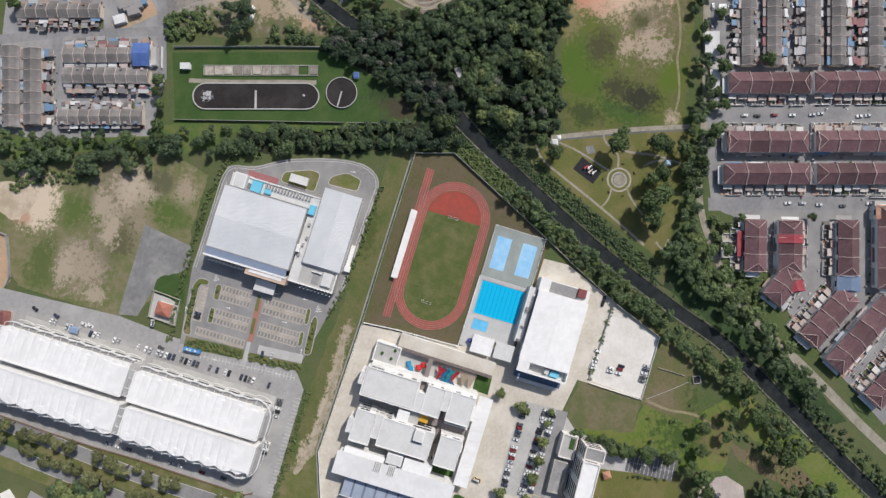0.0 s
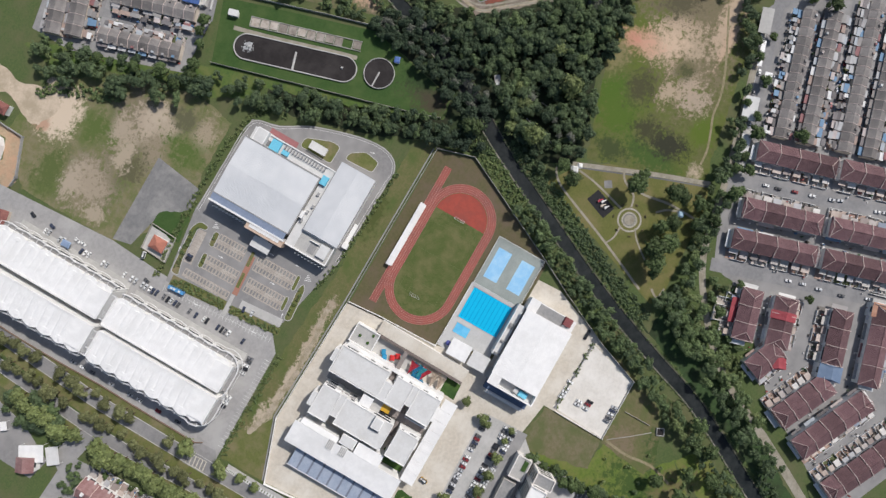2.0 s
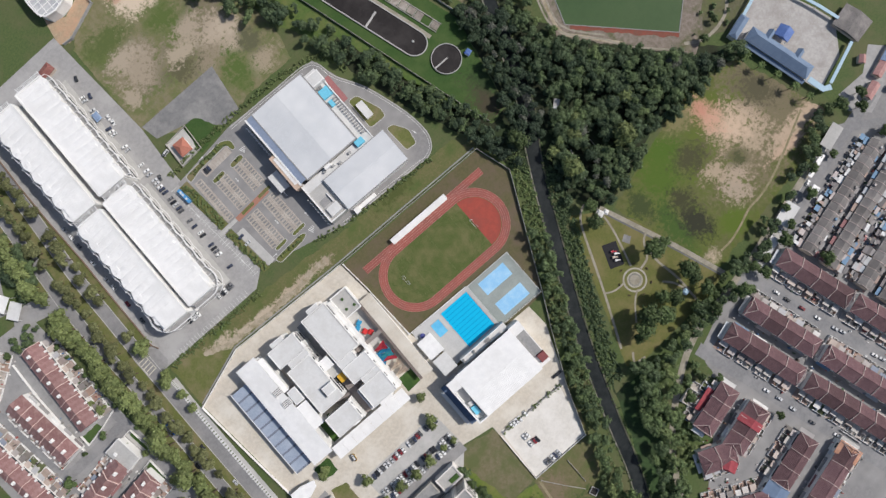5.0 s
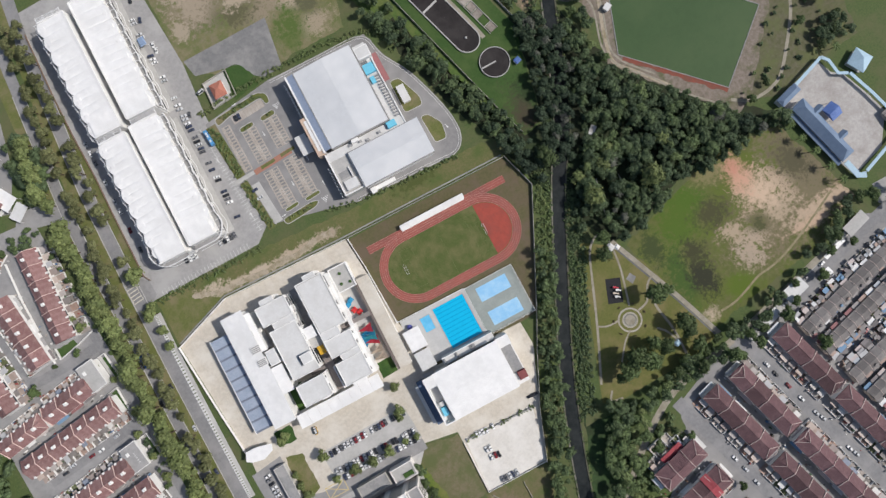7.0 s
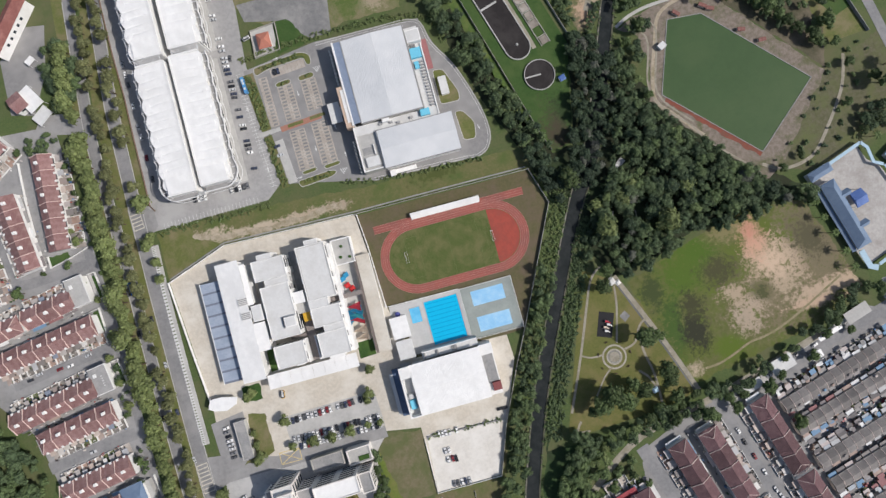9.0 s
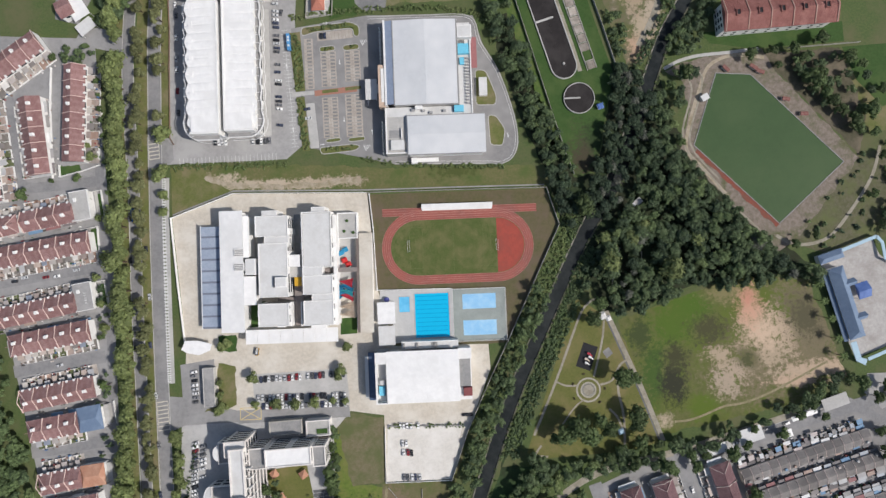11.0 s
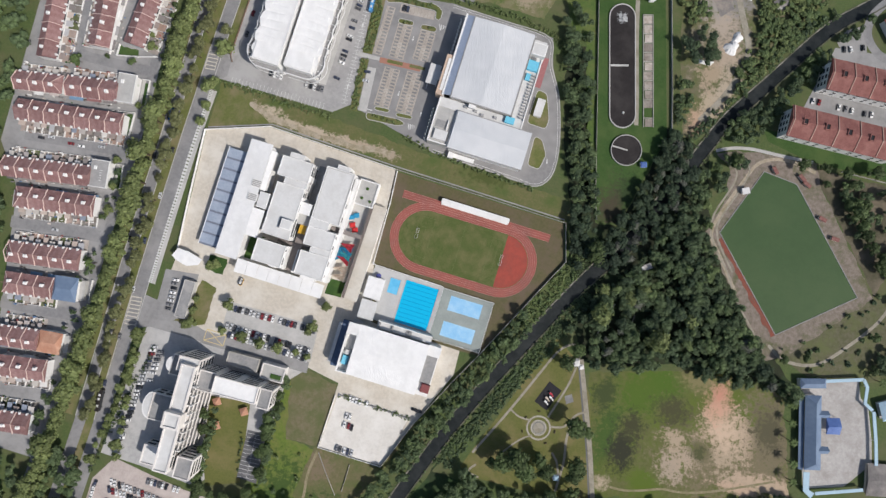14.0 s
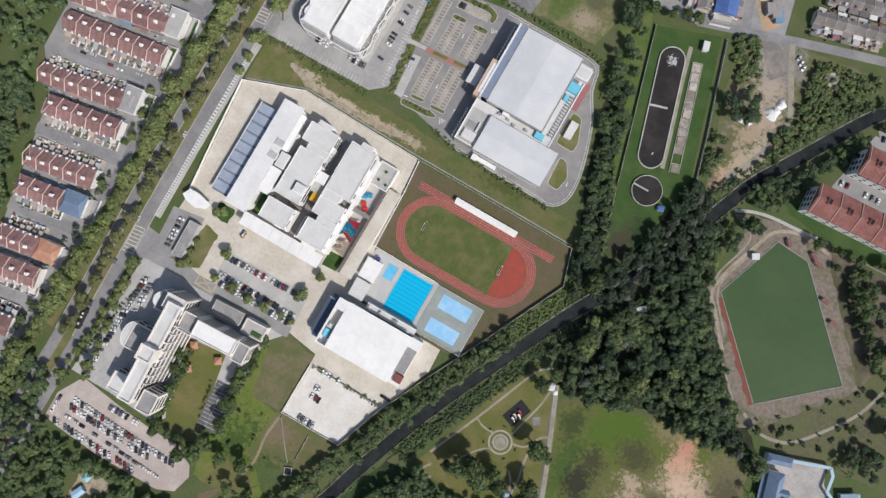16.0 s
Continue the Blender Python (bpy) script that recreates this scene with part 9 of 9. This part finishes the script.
def wood(name, label, poly, spacing, rmin, rmax, hmin, hmax, shade, blades=360, leaf=0.75, seed=5, lobes=8, holes=(), grey=0.0, drop=0.06):
    """Continuous cover of crowns or bushes as one mesh; each crown has a tint of its own. holes: (x, y, r) kept clear."""
    g = random.Random(seed)
    xs, ys = [p[0] for p in poly], [p[1] for p in poly]
    out, tint = [], []
    y = min(ys)
    base = [crown_arrays(seed * 10 + k, 1.0, 1.0, int(blades * 0.75), lobes, 0.088 * leaf / 0.75) for k in range(7)]
    lo, hi = TINT[shade]
    while y < max(ys):
        x = min(xs)
        while x < max(xs):
            px_, py_ = x + g.uniform(-0.5, 0.5) * spacing, y + g.uniform(-0.5, 0.5) * spacing
            if inside(px_, py_, poly) and g.random() > drop and all(math.dist((px_, py_), c[:2]) > c[2] for c in holes):
                big = g.random() ** (1.4 if rmax > 5 else 0.8)
                r = (rmin + (rmax - rmin) * big) * (g.uniform(0.72, 1.2) if hmax > 4 else 1.0)
                h = hmin + (hmax - hmin) * min(max(0.6 * big + g.uniform(0, 0.4), 0), 1)
                a = g.uniform(0, 6.28)
                c, s = math.cos(a), math.sin(a)
                e = g.uniform(0.82, 1.2)
                b_ = base[g.randrange(7)]
                bx_, by_ = b_[:, 0] * e, b_[:, 1] / e
                out.append(np.stack([(bx_ * c - by_ * s) * r + px_, (bx_ * s + by_ * c) * r + py_, h + (b_[:, 2] - 1) * r], 1))
                patchy = 0.5 + 0.25 * math.sin(px_ * 0.11 + seed) + 0.25 * math.sin(py_ * 0.13 - px_ * 0.05)
                f = min(max(0.45 * patchy + 0.55 * g.random(), 0), 1)
                tint.append(np.full(len(b_) // 4, 1.0 if g.random() < grey else lo + (hi - lo) * f))
            x += spacing
        y += spacing
    return tagged(new(name, blades_mesh(name, np.concatenate(out), M["leaf_wood"], np.concatenate(tint))), label, "trees" if hmax > 4 else "bushes", kind="stuff")


def band(pts, w):
    a, b = ribbon(smooth(pts, 3), w)
    return a + b[::-1]


FOREST = [(112, -50), (140, -45), (170, -35), (198, -38), (228, -33), (250, -42), (255, -34), (231, -18), (205, 7), (183, 33), (164, 60), (158, 80), (152, 88), (147, 72), (132, 38), (115, 10), (105, -6), (107, -22), (108, -34)]
CLEAR = ((134.8, 26, 5.5), (119, -8, 5), (136, -11.5, 7.5), (131, 32, 4), (116, -16, 5), (113, -25, 4.5))
wood("forest", "dense dark green forest canopy", FOREST, 6.6, 3.0, 7.2, 7.0, 13.5, "leaf_dark", 520, 0.62, seed=5, holes=CLEAR, grey=0.02)
wood("forest", "lighter crowns standing out of the forest", FOREST, 12.5, 3.2, 7.0, 11, 14.5, "leaf_soft", 600, 0.62, seed=45, holes=CLEAR, grey=0.05)
wood("undergrowth", "low green undergrowth between the forest crowns", FOREST, 4.8, 2.0, 3.4, 3.0, 7.0, "leaf", 120, 1.1, 46, 4, holes=CLEAR[:3] + CLEAR[4:])
for x, y, k in ((108, 3, 1.2), (113, -3, 1.0), (134, 10, 1.3), (127, 2, 1.1), (109, -14, 1.1), (150, -20, 1.2), (170, -2, 1.2)):
    plant("light", x, y, k * 1.25)
wood("forest", "mixed and greyish trees between the river and the treatment plant", [(127, 126), (136, 120), (146, 106), (139, 86), (126, 62), (112, 40), (100, 22), (92, 30), (104, 46), (114, 66), (121, 92)], 4.6, 2.4, 5.0, 5, 10, "leaf_cloud_shade", 440, 0.7, seed=6, grey=0.14)
wood("forest", "trees leaning over the river bend, coloured dark for cloud shade", band([(104, 16), (116, 33), (129, 56), (139, 78), (148, 100)], 15), 5.8, 2.6, 4.8, 6, 10, "leaf_cloud_shade", 420, 0.7, seed=67, grey=0.08)
wood("forest", "trees at the corner of the sports ground, coloured dark for cloud shade", [(73, 48), (86, 62), (92, 47), (94, 28), (88, 12), (82, 20), (76, 42)], 5.6, 2.6, 4.6, 5, 10, "leaf_cloud_shade", 420, 0.7, seed=66)
wood("forest", "dark tree belt behind the shopping centre", band([(7, 322), (16, 285), (27, 245), (42, 200), (52, 165), (62, 125), (74, 85), (88, 45)], 17), 8.4, 3.4, 6.2, 6, 10, "leaf_dark", 460, seed=7)
wood("forest", "large dark crowns behind the vacant lot", band([(-8, 308), (2, 288), (10, 264), (18, 240), (30, 206), (40, 190)], 13), 9.5, 4.5, 7.5, 8, 12, "leaf_dark", 520, 0.62, seed=88)
wood("river_scrub", "bright green bushes above the vacant lot", band([(-18, 306), (-8, 290), (-2, 272), (6, 250)], 9), 3.0, 1.4, 2.8, 1.2, 3.2, "bush", 150, seed=89, lobes=4)
wood("forest", "lighter trees in the belt behind the shopping centre", band([(5, 322), (14, 285), (25, 245), (39, 200), (48, 165), (58, 125), (70, 85), (84, 50)], 16), 11.0, 2.4, 4.2, 4, 9, "leaf_mid", 420, seed=25)
wood("forest", "dense trees west of the terraces", [(-322, 140), (-372, 150), (-372, -250), (-250, -250), (-240, -205), (-290, -200), (-295, -100), (-318, -20)], 9.5, 4.6, 6.8, 8, 12, "leaf_soft", 290, seed=8)
wood("forest", "dense trees south of the office car park", [(-240, -190), (-206, -195), (-201, -228), (-189, -230.5), (-152, -235), (-130, -235.5), (-104, -237), (-92, -238), (-74, -290), (-230, -300)], 5.8, 3.0, 5.4, 6, 11, "leaf_soft", 400, seed=9, holes=((-151, -248, 7), (-151, -260, 8), (-141, -251, 7), (-146, -256, 6)))
wood("river_scrub", "bright green scrub along the river bank", band([(-50, -204), (-68, -240), (-88, -280), (-104, -312)], 12), 4.6, 1.2, 2.6, 1, 2.6, "bush", 120, seed=11, lobes=3)
fh = thing("forest_hut", "small grey tin-roofed hut in a forest clearing", "hut", pose(134.8, 26.4, 0, 0, 0, 35))
part("wall", box(B(), -2.0, 2.0, -1.5, 1.5, 0, 2.2), M["fence"], fh)
part("roof", sloped(-2.5, 2.5, -2.0, 2.0, 2.2, 2.7, 0.12), M["concrete_grey"], fh)
part("porch_roof", sloped(-4.4, -2.5, -1.2, 1.4, 1.9, 2.1, 0.1), M["flat_roof"], fh)
wall_run("garden_wall", [(119.6, -4.5), (116, -16), (111.7, -30.5)], 1.0, 0.4, M["fence"], "pale low wall at the forest edge", 30)
wall_run("garden_wall", [(134, -14), (134.5, -8)], 1.0, 0.35, M["fence"], "pale ruined wall in the forest", 30)
wood("river_scrub", "bright green low scrub between the wall and the river", band([(90, 24), (80, 2), (71, -16), (60, -34)], 12), 2.4, 1.3, 2.4, 1.0, 2.6, "bush", 130, seed=81, lobes=3)
wood("bank_trees", "row of leafy trees along the river bank", band([(64, -28), (48, -57), (34, -84), (16, -119), (2, -150), (-13, -178), (-28, -208), (-50, -246), (-62, -268)], 12.5), 4.5, 2.2, 4.4, 4, 10, "leaf_soft", 420, 0.66, seed=10)
for x, y, k in ((-44, -223, 1.15), (-27, -215, 1.1), (-65, -247, 1.2), (-61, -238, 1.0), (-47, -207, 0.95), (-62, -208, 0.9), (-92, -198, 1.1), (-101, -202, 1.0), (-14, -199, 1.1)):
    plant("dark", x, y, k)
wood("river_scrub", "low scrub under the bank trees", band([(58, -40), (48, -57), (34, -84), (16, -119), (2, -150)], 13), 2.8, 1.3, 2.2, 1.0, 2.4, "leaf_mid", 110, seed=84, lobes=3)
wood("river_scrub", "dense green scrub between the river and the park", band([(103, -4), (92, -22), (78, -48), (65, -74), (51, -101), (38, -126), (31, -141)], 11.5), 2.3, 1.8, 3.0, 0.8, 2.6, "reed", 170, seed=12, lobes=3)
wood("bank_trees", "dark trees at the river bend below the forest", [(105, 4), (112, 0), (106, -20), (96, -30), (88, -30), (94, -14)], 5.0, 2.4, 4.2, 5, 9, "leaf_dark", 380, 0.7, seed=82)
wood("bank_trees", "tall mixed trees between river and road", band([(52, -141), (40, -158), (29, -176), (17, -196), (4, -219), (-10, -243), (-22, -262)], 14), 5.2, 2.8, 5.4, 8, 13, "leaf_soft", 460, 0.66, seed=18)
wood("bank_trees", "bright green trees beside the road", band([(66, -152), (54, -164), (39, -182), (26, -198), (12, -218), (0, -238)], 12), 5.6, 2.8, 5.2, 7, 11, "leaf_light", 480, 0.66, seed=19)
wood("river_scrub", "green scrub between river and lane", band([(-24, -252), (-40, -278), (-56, -304), (-72, -330)], 11), 3.6, 1.4, 3.0, 1.5, 4.0, "leaf_mid", 160, seed=83, lobes=4)
wood("meadow_bushes", "scattered bushes in the wild meadow", [(-56, -154), (-75, -152), (-90, -178), (-86, -215), (-60, -218), (-44, -200)], 12.5, 1.4, 3.2, 1.5, 4, "bush", 160, seed=20, lobes=3)
wood("river_scrub", "leafy scrub beside the river", [(166, 236), (215, 244), (200, 206), (180, 176), (166, 158), (162, 172), (170, 200)], 3.4, 1.8, 3.6, 2, 6, "leaf_light", 240, seed=13)
wood("river_scrub", "light green bushes beside the treatment plant", [(108, 226), (121, 235), (137, 208), (122, 196), (115, 208)], 3.2, 1.6, 3.2, 2, 5, "leaf_light", 240, seed=14)
wood("forest", "large dark trees beside the treatment plant", [(117, 188), (138, 197), (148, 178), (131, 163), (124, 164)], 6.5, 4.0, 6.5, 8, 13, "leaf_dark", 520, 0.62, seed=86)
wood("river_scrub", "green bushes along the plant wall", [(124, 160), (134, 160), (139, 140), (133, 124), (129, 128)], 3.4, 1.6, 3.0, 2, 5, "leaf_mid", 220, seed=87)
wood("river_scrub", "dark bushes beside the river", [(160, 126), (172, 148), (188, 162), (190, 132), (186, 124)], 4.4, 2.2, 3.6, 4, 8, "leaf_dark", 260, seed=15)
wood("garden_trees", "garden trees and shrubs beside the road", [(88, -164), (60, -172), (40, -186), (24, -210), (34, -222), (48, -202), (54, -192), (52, -180), (84, -172)], 5, 1.6, 3.4, 2, 6, "leaf_light", 260, seed=23)
wood("pond_scrub", "scattered bushes on the pond bank", [(232, -6), (286, 44), (330, 60), (330, 0), (300, -8), (262, -18)], 11, 1.2, 3.0, 1.5, 3.4, "leaf_mid", 200, seed=24, lobes=5)
wood("pond_trees", "scattered leafy trees between the pond and the flats", [(240, 120), (290, 120), (312, 84), (300, 62), (286, 74), (252, 106)], 10, 3.0, 6.2, 5, 9, "leaf_mid", 420, seed=33)
wood("pond_trees", "dark trees beside the hall yard", [(296, 10), (320, 14), (328, -4), (310, -8), (298, -2)], 6, 3.0, 4.6, 6, 9, "leaf_dark", 420, seed=34)
wood("road_trees", "belt of mixed trees along the terrace road", band([(60, -150), (90, -150), (125, -148), (175, -140), (200, -130), (228, -120), (262, -104)], 7), 6.2, 2.6, 4.8, 5, 10, "leaf_mid", 440, seed=31)
wood("road_trees", "belt of dense trees along the terrace road", band([(190, -126), (172, -137), (130, -143), (98, -146), (60, -152), (42, -166), (30, -180)], 9), 7.6, 3.2, 5.4, 7, 11, "leaf_mid", 440, seed=32)
line_of("light", [(-210.5, 150), (-212, 132), (-214, 71), (-215.8, 20), (-217.5, -30), (-220, -82), (-225.5, -162), (-236, -240)], 7.0, 1.3, 1.1, 1.5)
line_of("olive", [(-180, 290), (-191, 210), (-197, 150), (-199.5, 100), (-202.5, 42), (-204.4, 0), (-206.6, -81), (-209, -170)], 8.0, 1.6, 0.95, 1.35, 0.92)
line_of("olive", [(-169, 290), (-176, 215), (-181, 165), (-184.5, 108)], 9.0, 1.4, 1.05, 1.45, 0.95)
line_of("light", [(-204, 215), (-209, 180), (-211, 160)], 9, 1.5, 1.0, 1.4)
for x, y, s in ((-187, 46, 0.9), (-186.5, 58, 0.7), (-186, 70, 1.0), (-185.5, 75, 0.8), (-183, 98, 1.3)):
    plant("light", x, y, s)
wood("avenue_trees", "clump of large leafy trees beside the avenue", [(-212, 230), (-200, 214), (-197, 197), (-205, 180), (-213, 174), (-224, 179), (-224, 196), (-218, 222)], 7.0, 4.4, 7.0, 8, 12, "leaf_mid", 560, 0.6, seed=16)
for x, y, s in ((69, -124, 1.2), (78, -119, 1.3), (88, -128, 1.2), (99, -124, 1.0), (111, -90, 1.2), (118, -116, 1.1), (95, -50, 1.0), (121, -93, 0.9), (118, -122, 1.0), (93, -118, 0.9), (84, -126, 1.1), (62, -128, 0.8)):
    plant("dark", x, y, s * 1.12)
for x, y in ((270, 90), (263, 97), (287, 69), (279, 77), (258, 101), (298, 75), (290, 64), (274, 84), (268, 104), (332, 35), (324, 24)):
    plant("broad", x, y, rng.uniform(0.9, 1.35))
for x, y in ((129, -152), (137, -153), (142, -158), (106, -150), (113.5, -148), (107, -140), (121, -141.5), (132, -138), (119, -134), (153.5, -147), (156, -155), (164, -149), (193, -177), (98, -144), (181, -149)):
    plant("broad", x, y, rng.uniform(0.65, 1.05))
plant("broad", 95.5, 27, 1.75)
for x, y in ((101, -40), (-130, -154), (-132, -144), (-127, -168), (-128, -186), (-124, -192), (-90, -136), (-88, -148), (-86, -120), (-86, -156), (-84, -128), (-76, -194), (-60, -191), (-86, -172)):
    plant("dark", x, y, rng.uniform(0.75, 1.05))
for x, y in ((-155, -47), (-151, -45), (-136, -70), (-77, -70), (-79, -74), (-159, -72), (-159, -80), (-158, -88), (-161, -90), (-72, -55), (-136, -88), (-122, -88.5), (-108, -89.5), (-96, -90), (-84, -90.5), (-76, -91)):
    plant("light", x, y, rng.uniform(0.5, 0.85))
for x, y in ((-124, -197.5), (-115, -196.8), (-106.7, -195), (-97.6, -195), (-92, -188), (-86.4, -191), (-90, -160), (-89, -142)):
    plant("dark", x, y, rng.uniform(0.7, 0.95))
for x, y in ((245.5, -114), (238, -120.5), (230, -127), (248, -130.5), (216.6, -139), (283, -142.7), (291.5, -147), (285, -157.7), (298.6, -157), (265.7, -105), (273.5, -108.6), (181, -148.3), (192, -144), (198, -134), (284, -120), (290, -112)):
    plant("broad", x, y, rng.uniform(0.7, 1.05))
for x, y in ((164, 104), (174, 112), (161, 84), (167, 64), (254, -7), (239, -12), (257, 116), (269, 127), (285, 112), (297, 108), (262, 104), (301, 60), (306, 44), (289, 68), (250, 122), (236, 122), (220, 121), (310, 90), (318, 30), (322, 10), (312, 2), (300, -4), (296, 18), (240, 112)):
    plant("broad", x, y, rng.uniform(0.6, 1.0))
for x, y in ((105, 331), (78, 222), (70, 222), (62, 218), (48, 215), (40, 214), (30, 220), (34, 232), (28, 250), (22, 275), (20, 296)):
    plant("dark", x, y, rng.uniform(0.7, 1.0))
for x, y in ((250, -40), (253, -52), (256, -64), (259, -78), (262, -90), (306, -10), (-233, -66)):
    plant("palm", x, y, rng.uniform(0.8, 1.1))
for k, (pts, w) in enumerate((([(-92, 162), (-90, 140), (-89.5, 123)], 6.5), ([(-90.5, 118), (-89, 81)], 5), ([(-84, 164), (-50, 165)], 3), ([(-94, 173), (-44, 175), (32, 168), (46, 144)], 4), ([(-181, 77), (-150, 75), (-126, 73), (-103, 72)], 4), ([(-52, 72), (-20, 65), (20, 61), (46, 58)], 3), ([(-72, 149.8), (-66, 150)], 2.6), ([(-56, 149.6), (-49, 150)], 2.6), ([(-76, 80), (-56, 80.6)], 2.6), ([(-48, -111.4), (2, -115.4)], 2.2))):
    shrubs("hedge", "clipped and loose green hedge shrubs", pts, w, 1.9, 0.9, 1.8, 2.0, "hedge", 40 + k)
strip("wall_drain", [(-183.5, 44.2), (-141, 57.2), (-50, 50.2), (10, 47.1), (72, 43.6)], 0.9, 0.06, M["flat_dark"], "narrow dark strip along the boundary wall", "drain", 1)
wood("garden_trees", "dense small trees beside the courtyard lawn", band([(-128, -139), (-126, -151), (-125.5, -172), (-125.5, -186), (-123, -195)], 5.5), 3.2, 1.8, 3.4, 4, 8, "leaf_mid", 300, 0.7, seed=71)
wood("garden_trees", "dense green trees between the office and the rough field", band([(-87, -106), (-86.5, -120), (-87, -137), (-87, -147), (-86, -159), (-85.5, -171), (-85, -182)], 6.5), 3.4, 1.8, 3.6, 4, 8, "leaf_mid", 300, 0.7, seed=72)
wood("hedge", "loose row of bushes between lawn and parking bays", band([(-106, -152), (-104.2, -166), (-103.3, -179)], 2.6), 2.2, 0.9, 1.6, 1.2, 2.4, "leaf", 130, seed=73, lobes=3)
wood("river_scrub", "dark scrub between the river and the flats court", band([(203, 168), (213, 186), (222, 204)], 9), 4.0, 1.8, 3.6, 3, 7, "leaf", 300, 0.7, seed=75)
wood("hedge", "dark hedge along the road verge", band([(-200.4, -206), (-196, -184), (-191.4, -162), (-185, -136), (-179, -110)], 2.6), 2.0, 1.0, 1.7, 1.2, 2.4, "leaf", 130, seed=74, lobes=3)
line_of("light", [(-190, -104), (-192, -150), (-200, -192)], 7, 1.5, 0.5, 0.9)
line_of("light", [(-188, -120), (-184, -190)], 9, 1.0, 0.6, 0.9)
line_of("broad", [(-227.5, 140), (-225.5, 100), (-225, 60)], 10, 1, 0.35, 0.6)
for x, y in ((-236, -34), (-244, 74), (-255, 158), (-232, 164), (-280, 66), (-262, 74), (76, -177), (60, -180), (96, -232), (84, -186)):
    plant("broad", x, y, rng.uniform(0.45, 0.8))
wood("pond_trees", "leafy trees between the river and the pond", [(158, 80), (152, 98), (158, 114), (172, 118), (184, 112), (178, 96), (170, 76), (166, 62)], 6.5, 2.6, 4.8, 5, 9, "leaf_mid", 420, seed=35)
wood("garden_trees", "garden trees behind the terrace corner", [(-253.8, 165.0), (-234.6, 168.4), (-227.3, 162.7), (-229.2, 150.8), (-237.8, 152.5), (-253.5, 157.9)], 5, 2.2, 3.8, 4, 7, "leaf_mid", 380, seed=36)
for pts in ([(-258.3, 151.9), (-260.7, 126.3), (-262.3, 76.2)], [(-257.3, 84.5), (-257.4, 76.7), (-243.2, 79.1), (-229.8, 82.6)], [(-245.4, 39.3), (-234.6, 40.8), (-234.3, 23.4)]):
    wall_run("garden_wall", pts, 1.7, 0.3, M["white_wall"], "white garden wall beside a terrace row", 12)
for pts in ([(-257.3, 84.5), (-244.2, 84.1), (-243.2, 79.5), (-257.4, 77.1)], [(-244.6, 38.6), (-235.0, 40.0), (-234.7, 24.1), (-243.2, 24.7)], [(-240.9, 61.2), (-237.1, 62.1), (-236.7, 52.8), (-240.5, 52.7)]):
    patch("corner_garden", pts, 0.12, M["lawn"], "small green walled corner garden", "garden")
out = []
for k, (x, y) in enumerate(YARD_SPOTS):
    r_ = rng.uniform(0.35, 1.0)
    b_ = crown_arrays(500 + k % 9, 1.0, 1.2, 40, 3, 0.12)
    out.append(b_ * r_ + np.array([x, y, 0.1]))
tagged(new("yard_plants", blades_mesh("yard_plants", np.concatenate(out), M["leaf_mid"])), "potted plants and shrubs in the house yards", "shrubs", kind="stuff")
wood("river_scrub", "dense scrub beyond the river", [(226, 213), (246, 237), (243, 230), (229, 209)], 4.0, 2.4, 4.4, 4, 8, "leaf_mid", 300, seed=37)
wood("river_scrub", "dense scrub on the river bank beside the track", band([(139, 112), (155, 140), (178, 175), (199, 208), (222, 232)], 7), 3.4, 1.5, 3.0, 2, 5, "leaf_mid", 240, seed=51, lobes=5)
wood("river_scrub", "dark trees between the river and the flats", band([(175, 138), (192, 160), (206, 182), (217, 202)], 9), 5.4, 2.4, 4.2, 4, 8, "leaf_mid", 360, seed=52)
RV = smooth(RIVER[4:], 4)
for side in (0, 1):
    edge_ = ribbon(RV, [w + 2.6 for w in RIVER_WIDTH[16:]])[side]
    wood("river_scrub", "ragged low bushes along the water's edge", band(edge_[::4], 2.6), 2.3, 0.5, 1.5, 0.6, 1.6, ("bush", "leaf_mid")[side], 100, seed=61 + side, lobes=3)
wood("forest", "dense trees at the ends of the terrace rows", [(-316, -24), (-301, -38), (-296, -60), (-294, -95), (-288, -130), (-283, -150), (-281, -200), (-335, -200), (-335, -24)], 7.5, 3.6, 6.0, 7, 11, "leaf_soft", 420, seed=71)
for k, pts in enumerate(([(-239, -58), (-231, -57), (-233, -84), (-240, -82)], [(-240, -98), (-232, -96), (-235, -118), (-241, -116)], [(-237, 2), (-230, 2), (-231, -22), (-237, -22)], [(-240, -150), (-234, -148), (-238, -180), (-244, -180)])):
    wood("garden_trees", "dark garden trees beside the row ends", pts, 5, 2.0, 3.6, 4, 7, ("leaf", "leaf_mid")[k % 2], 300, seed=72 + k)
wood("forest", "dense undergrowth in the belt behind the shopping centre", [(40, 164), (50, 168), (72, 110), (87, 63), (76, 56), (63, 88), (50, 132)], 4.2, 2.0, 3.4, 3.5, 7, "leaf_mid", 180, 1.0, 62, 5)
wood("river_scrub", "dark trees beside the gable of the flats", [(184, 142), (192, 141), (201, 158), (193, 168)], 5.0, 2.4, 4.0, 4, 8, "leaf_mid", 300, seed=63)
wood("pond_trees", "garden trees and shrubs between the flats and the pond", [(247, 113), (262, 124), (278, 92), (290, 72), (284, 66), (260, 92)], 6.0, 1.8, 3.8, 3, 7, "leaf_mid", 300, seed=64)
for x, y, k in ((-236, 96, 0.55), (-233, 88, 0.7), (-239, 58, 0.6), (-232, 46, 0.65), (-230, 20, 0.8), (-236, 6, 0.6), (-234, -12, 0.7), (-232, -28, 0.75)):
    plant("light", x, y, k)
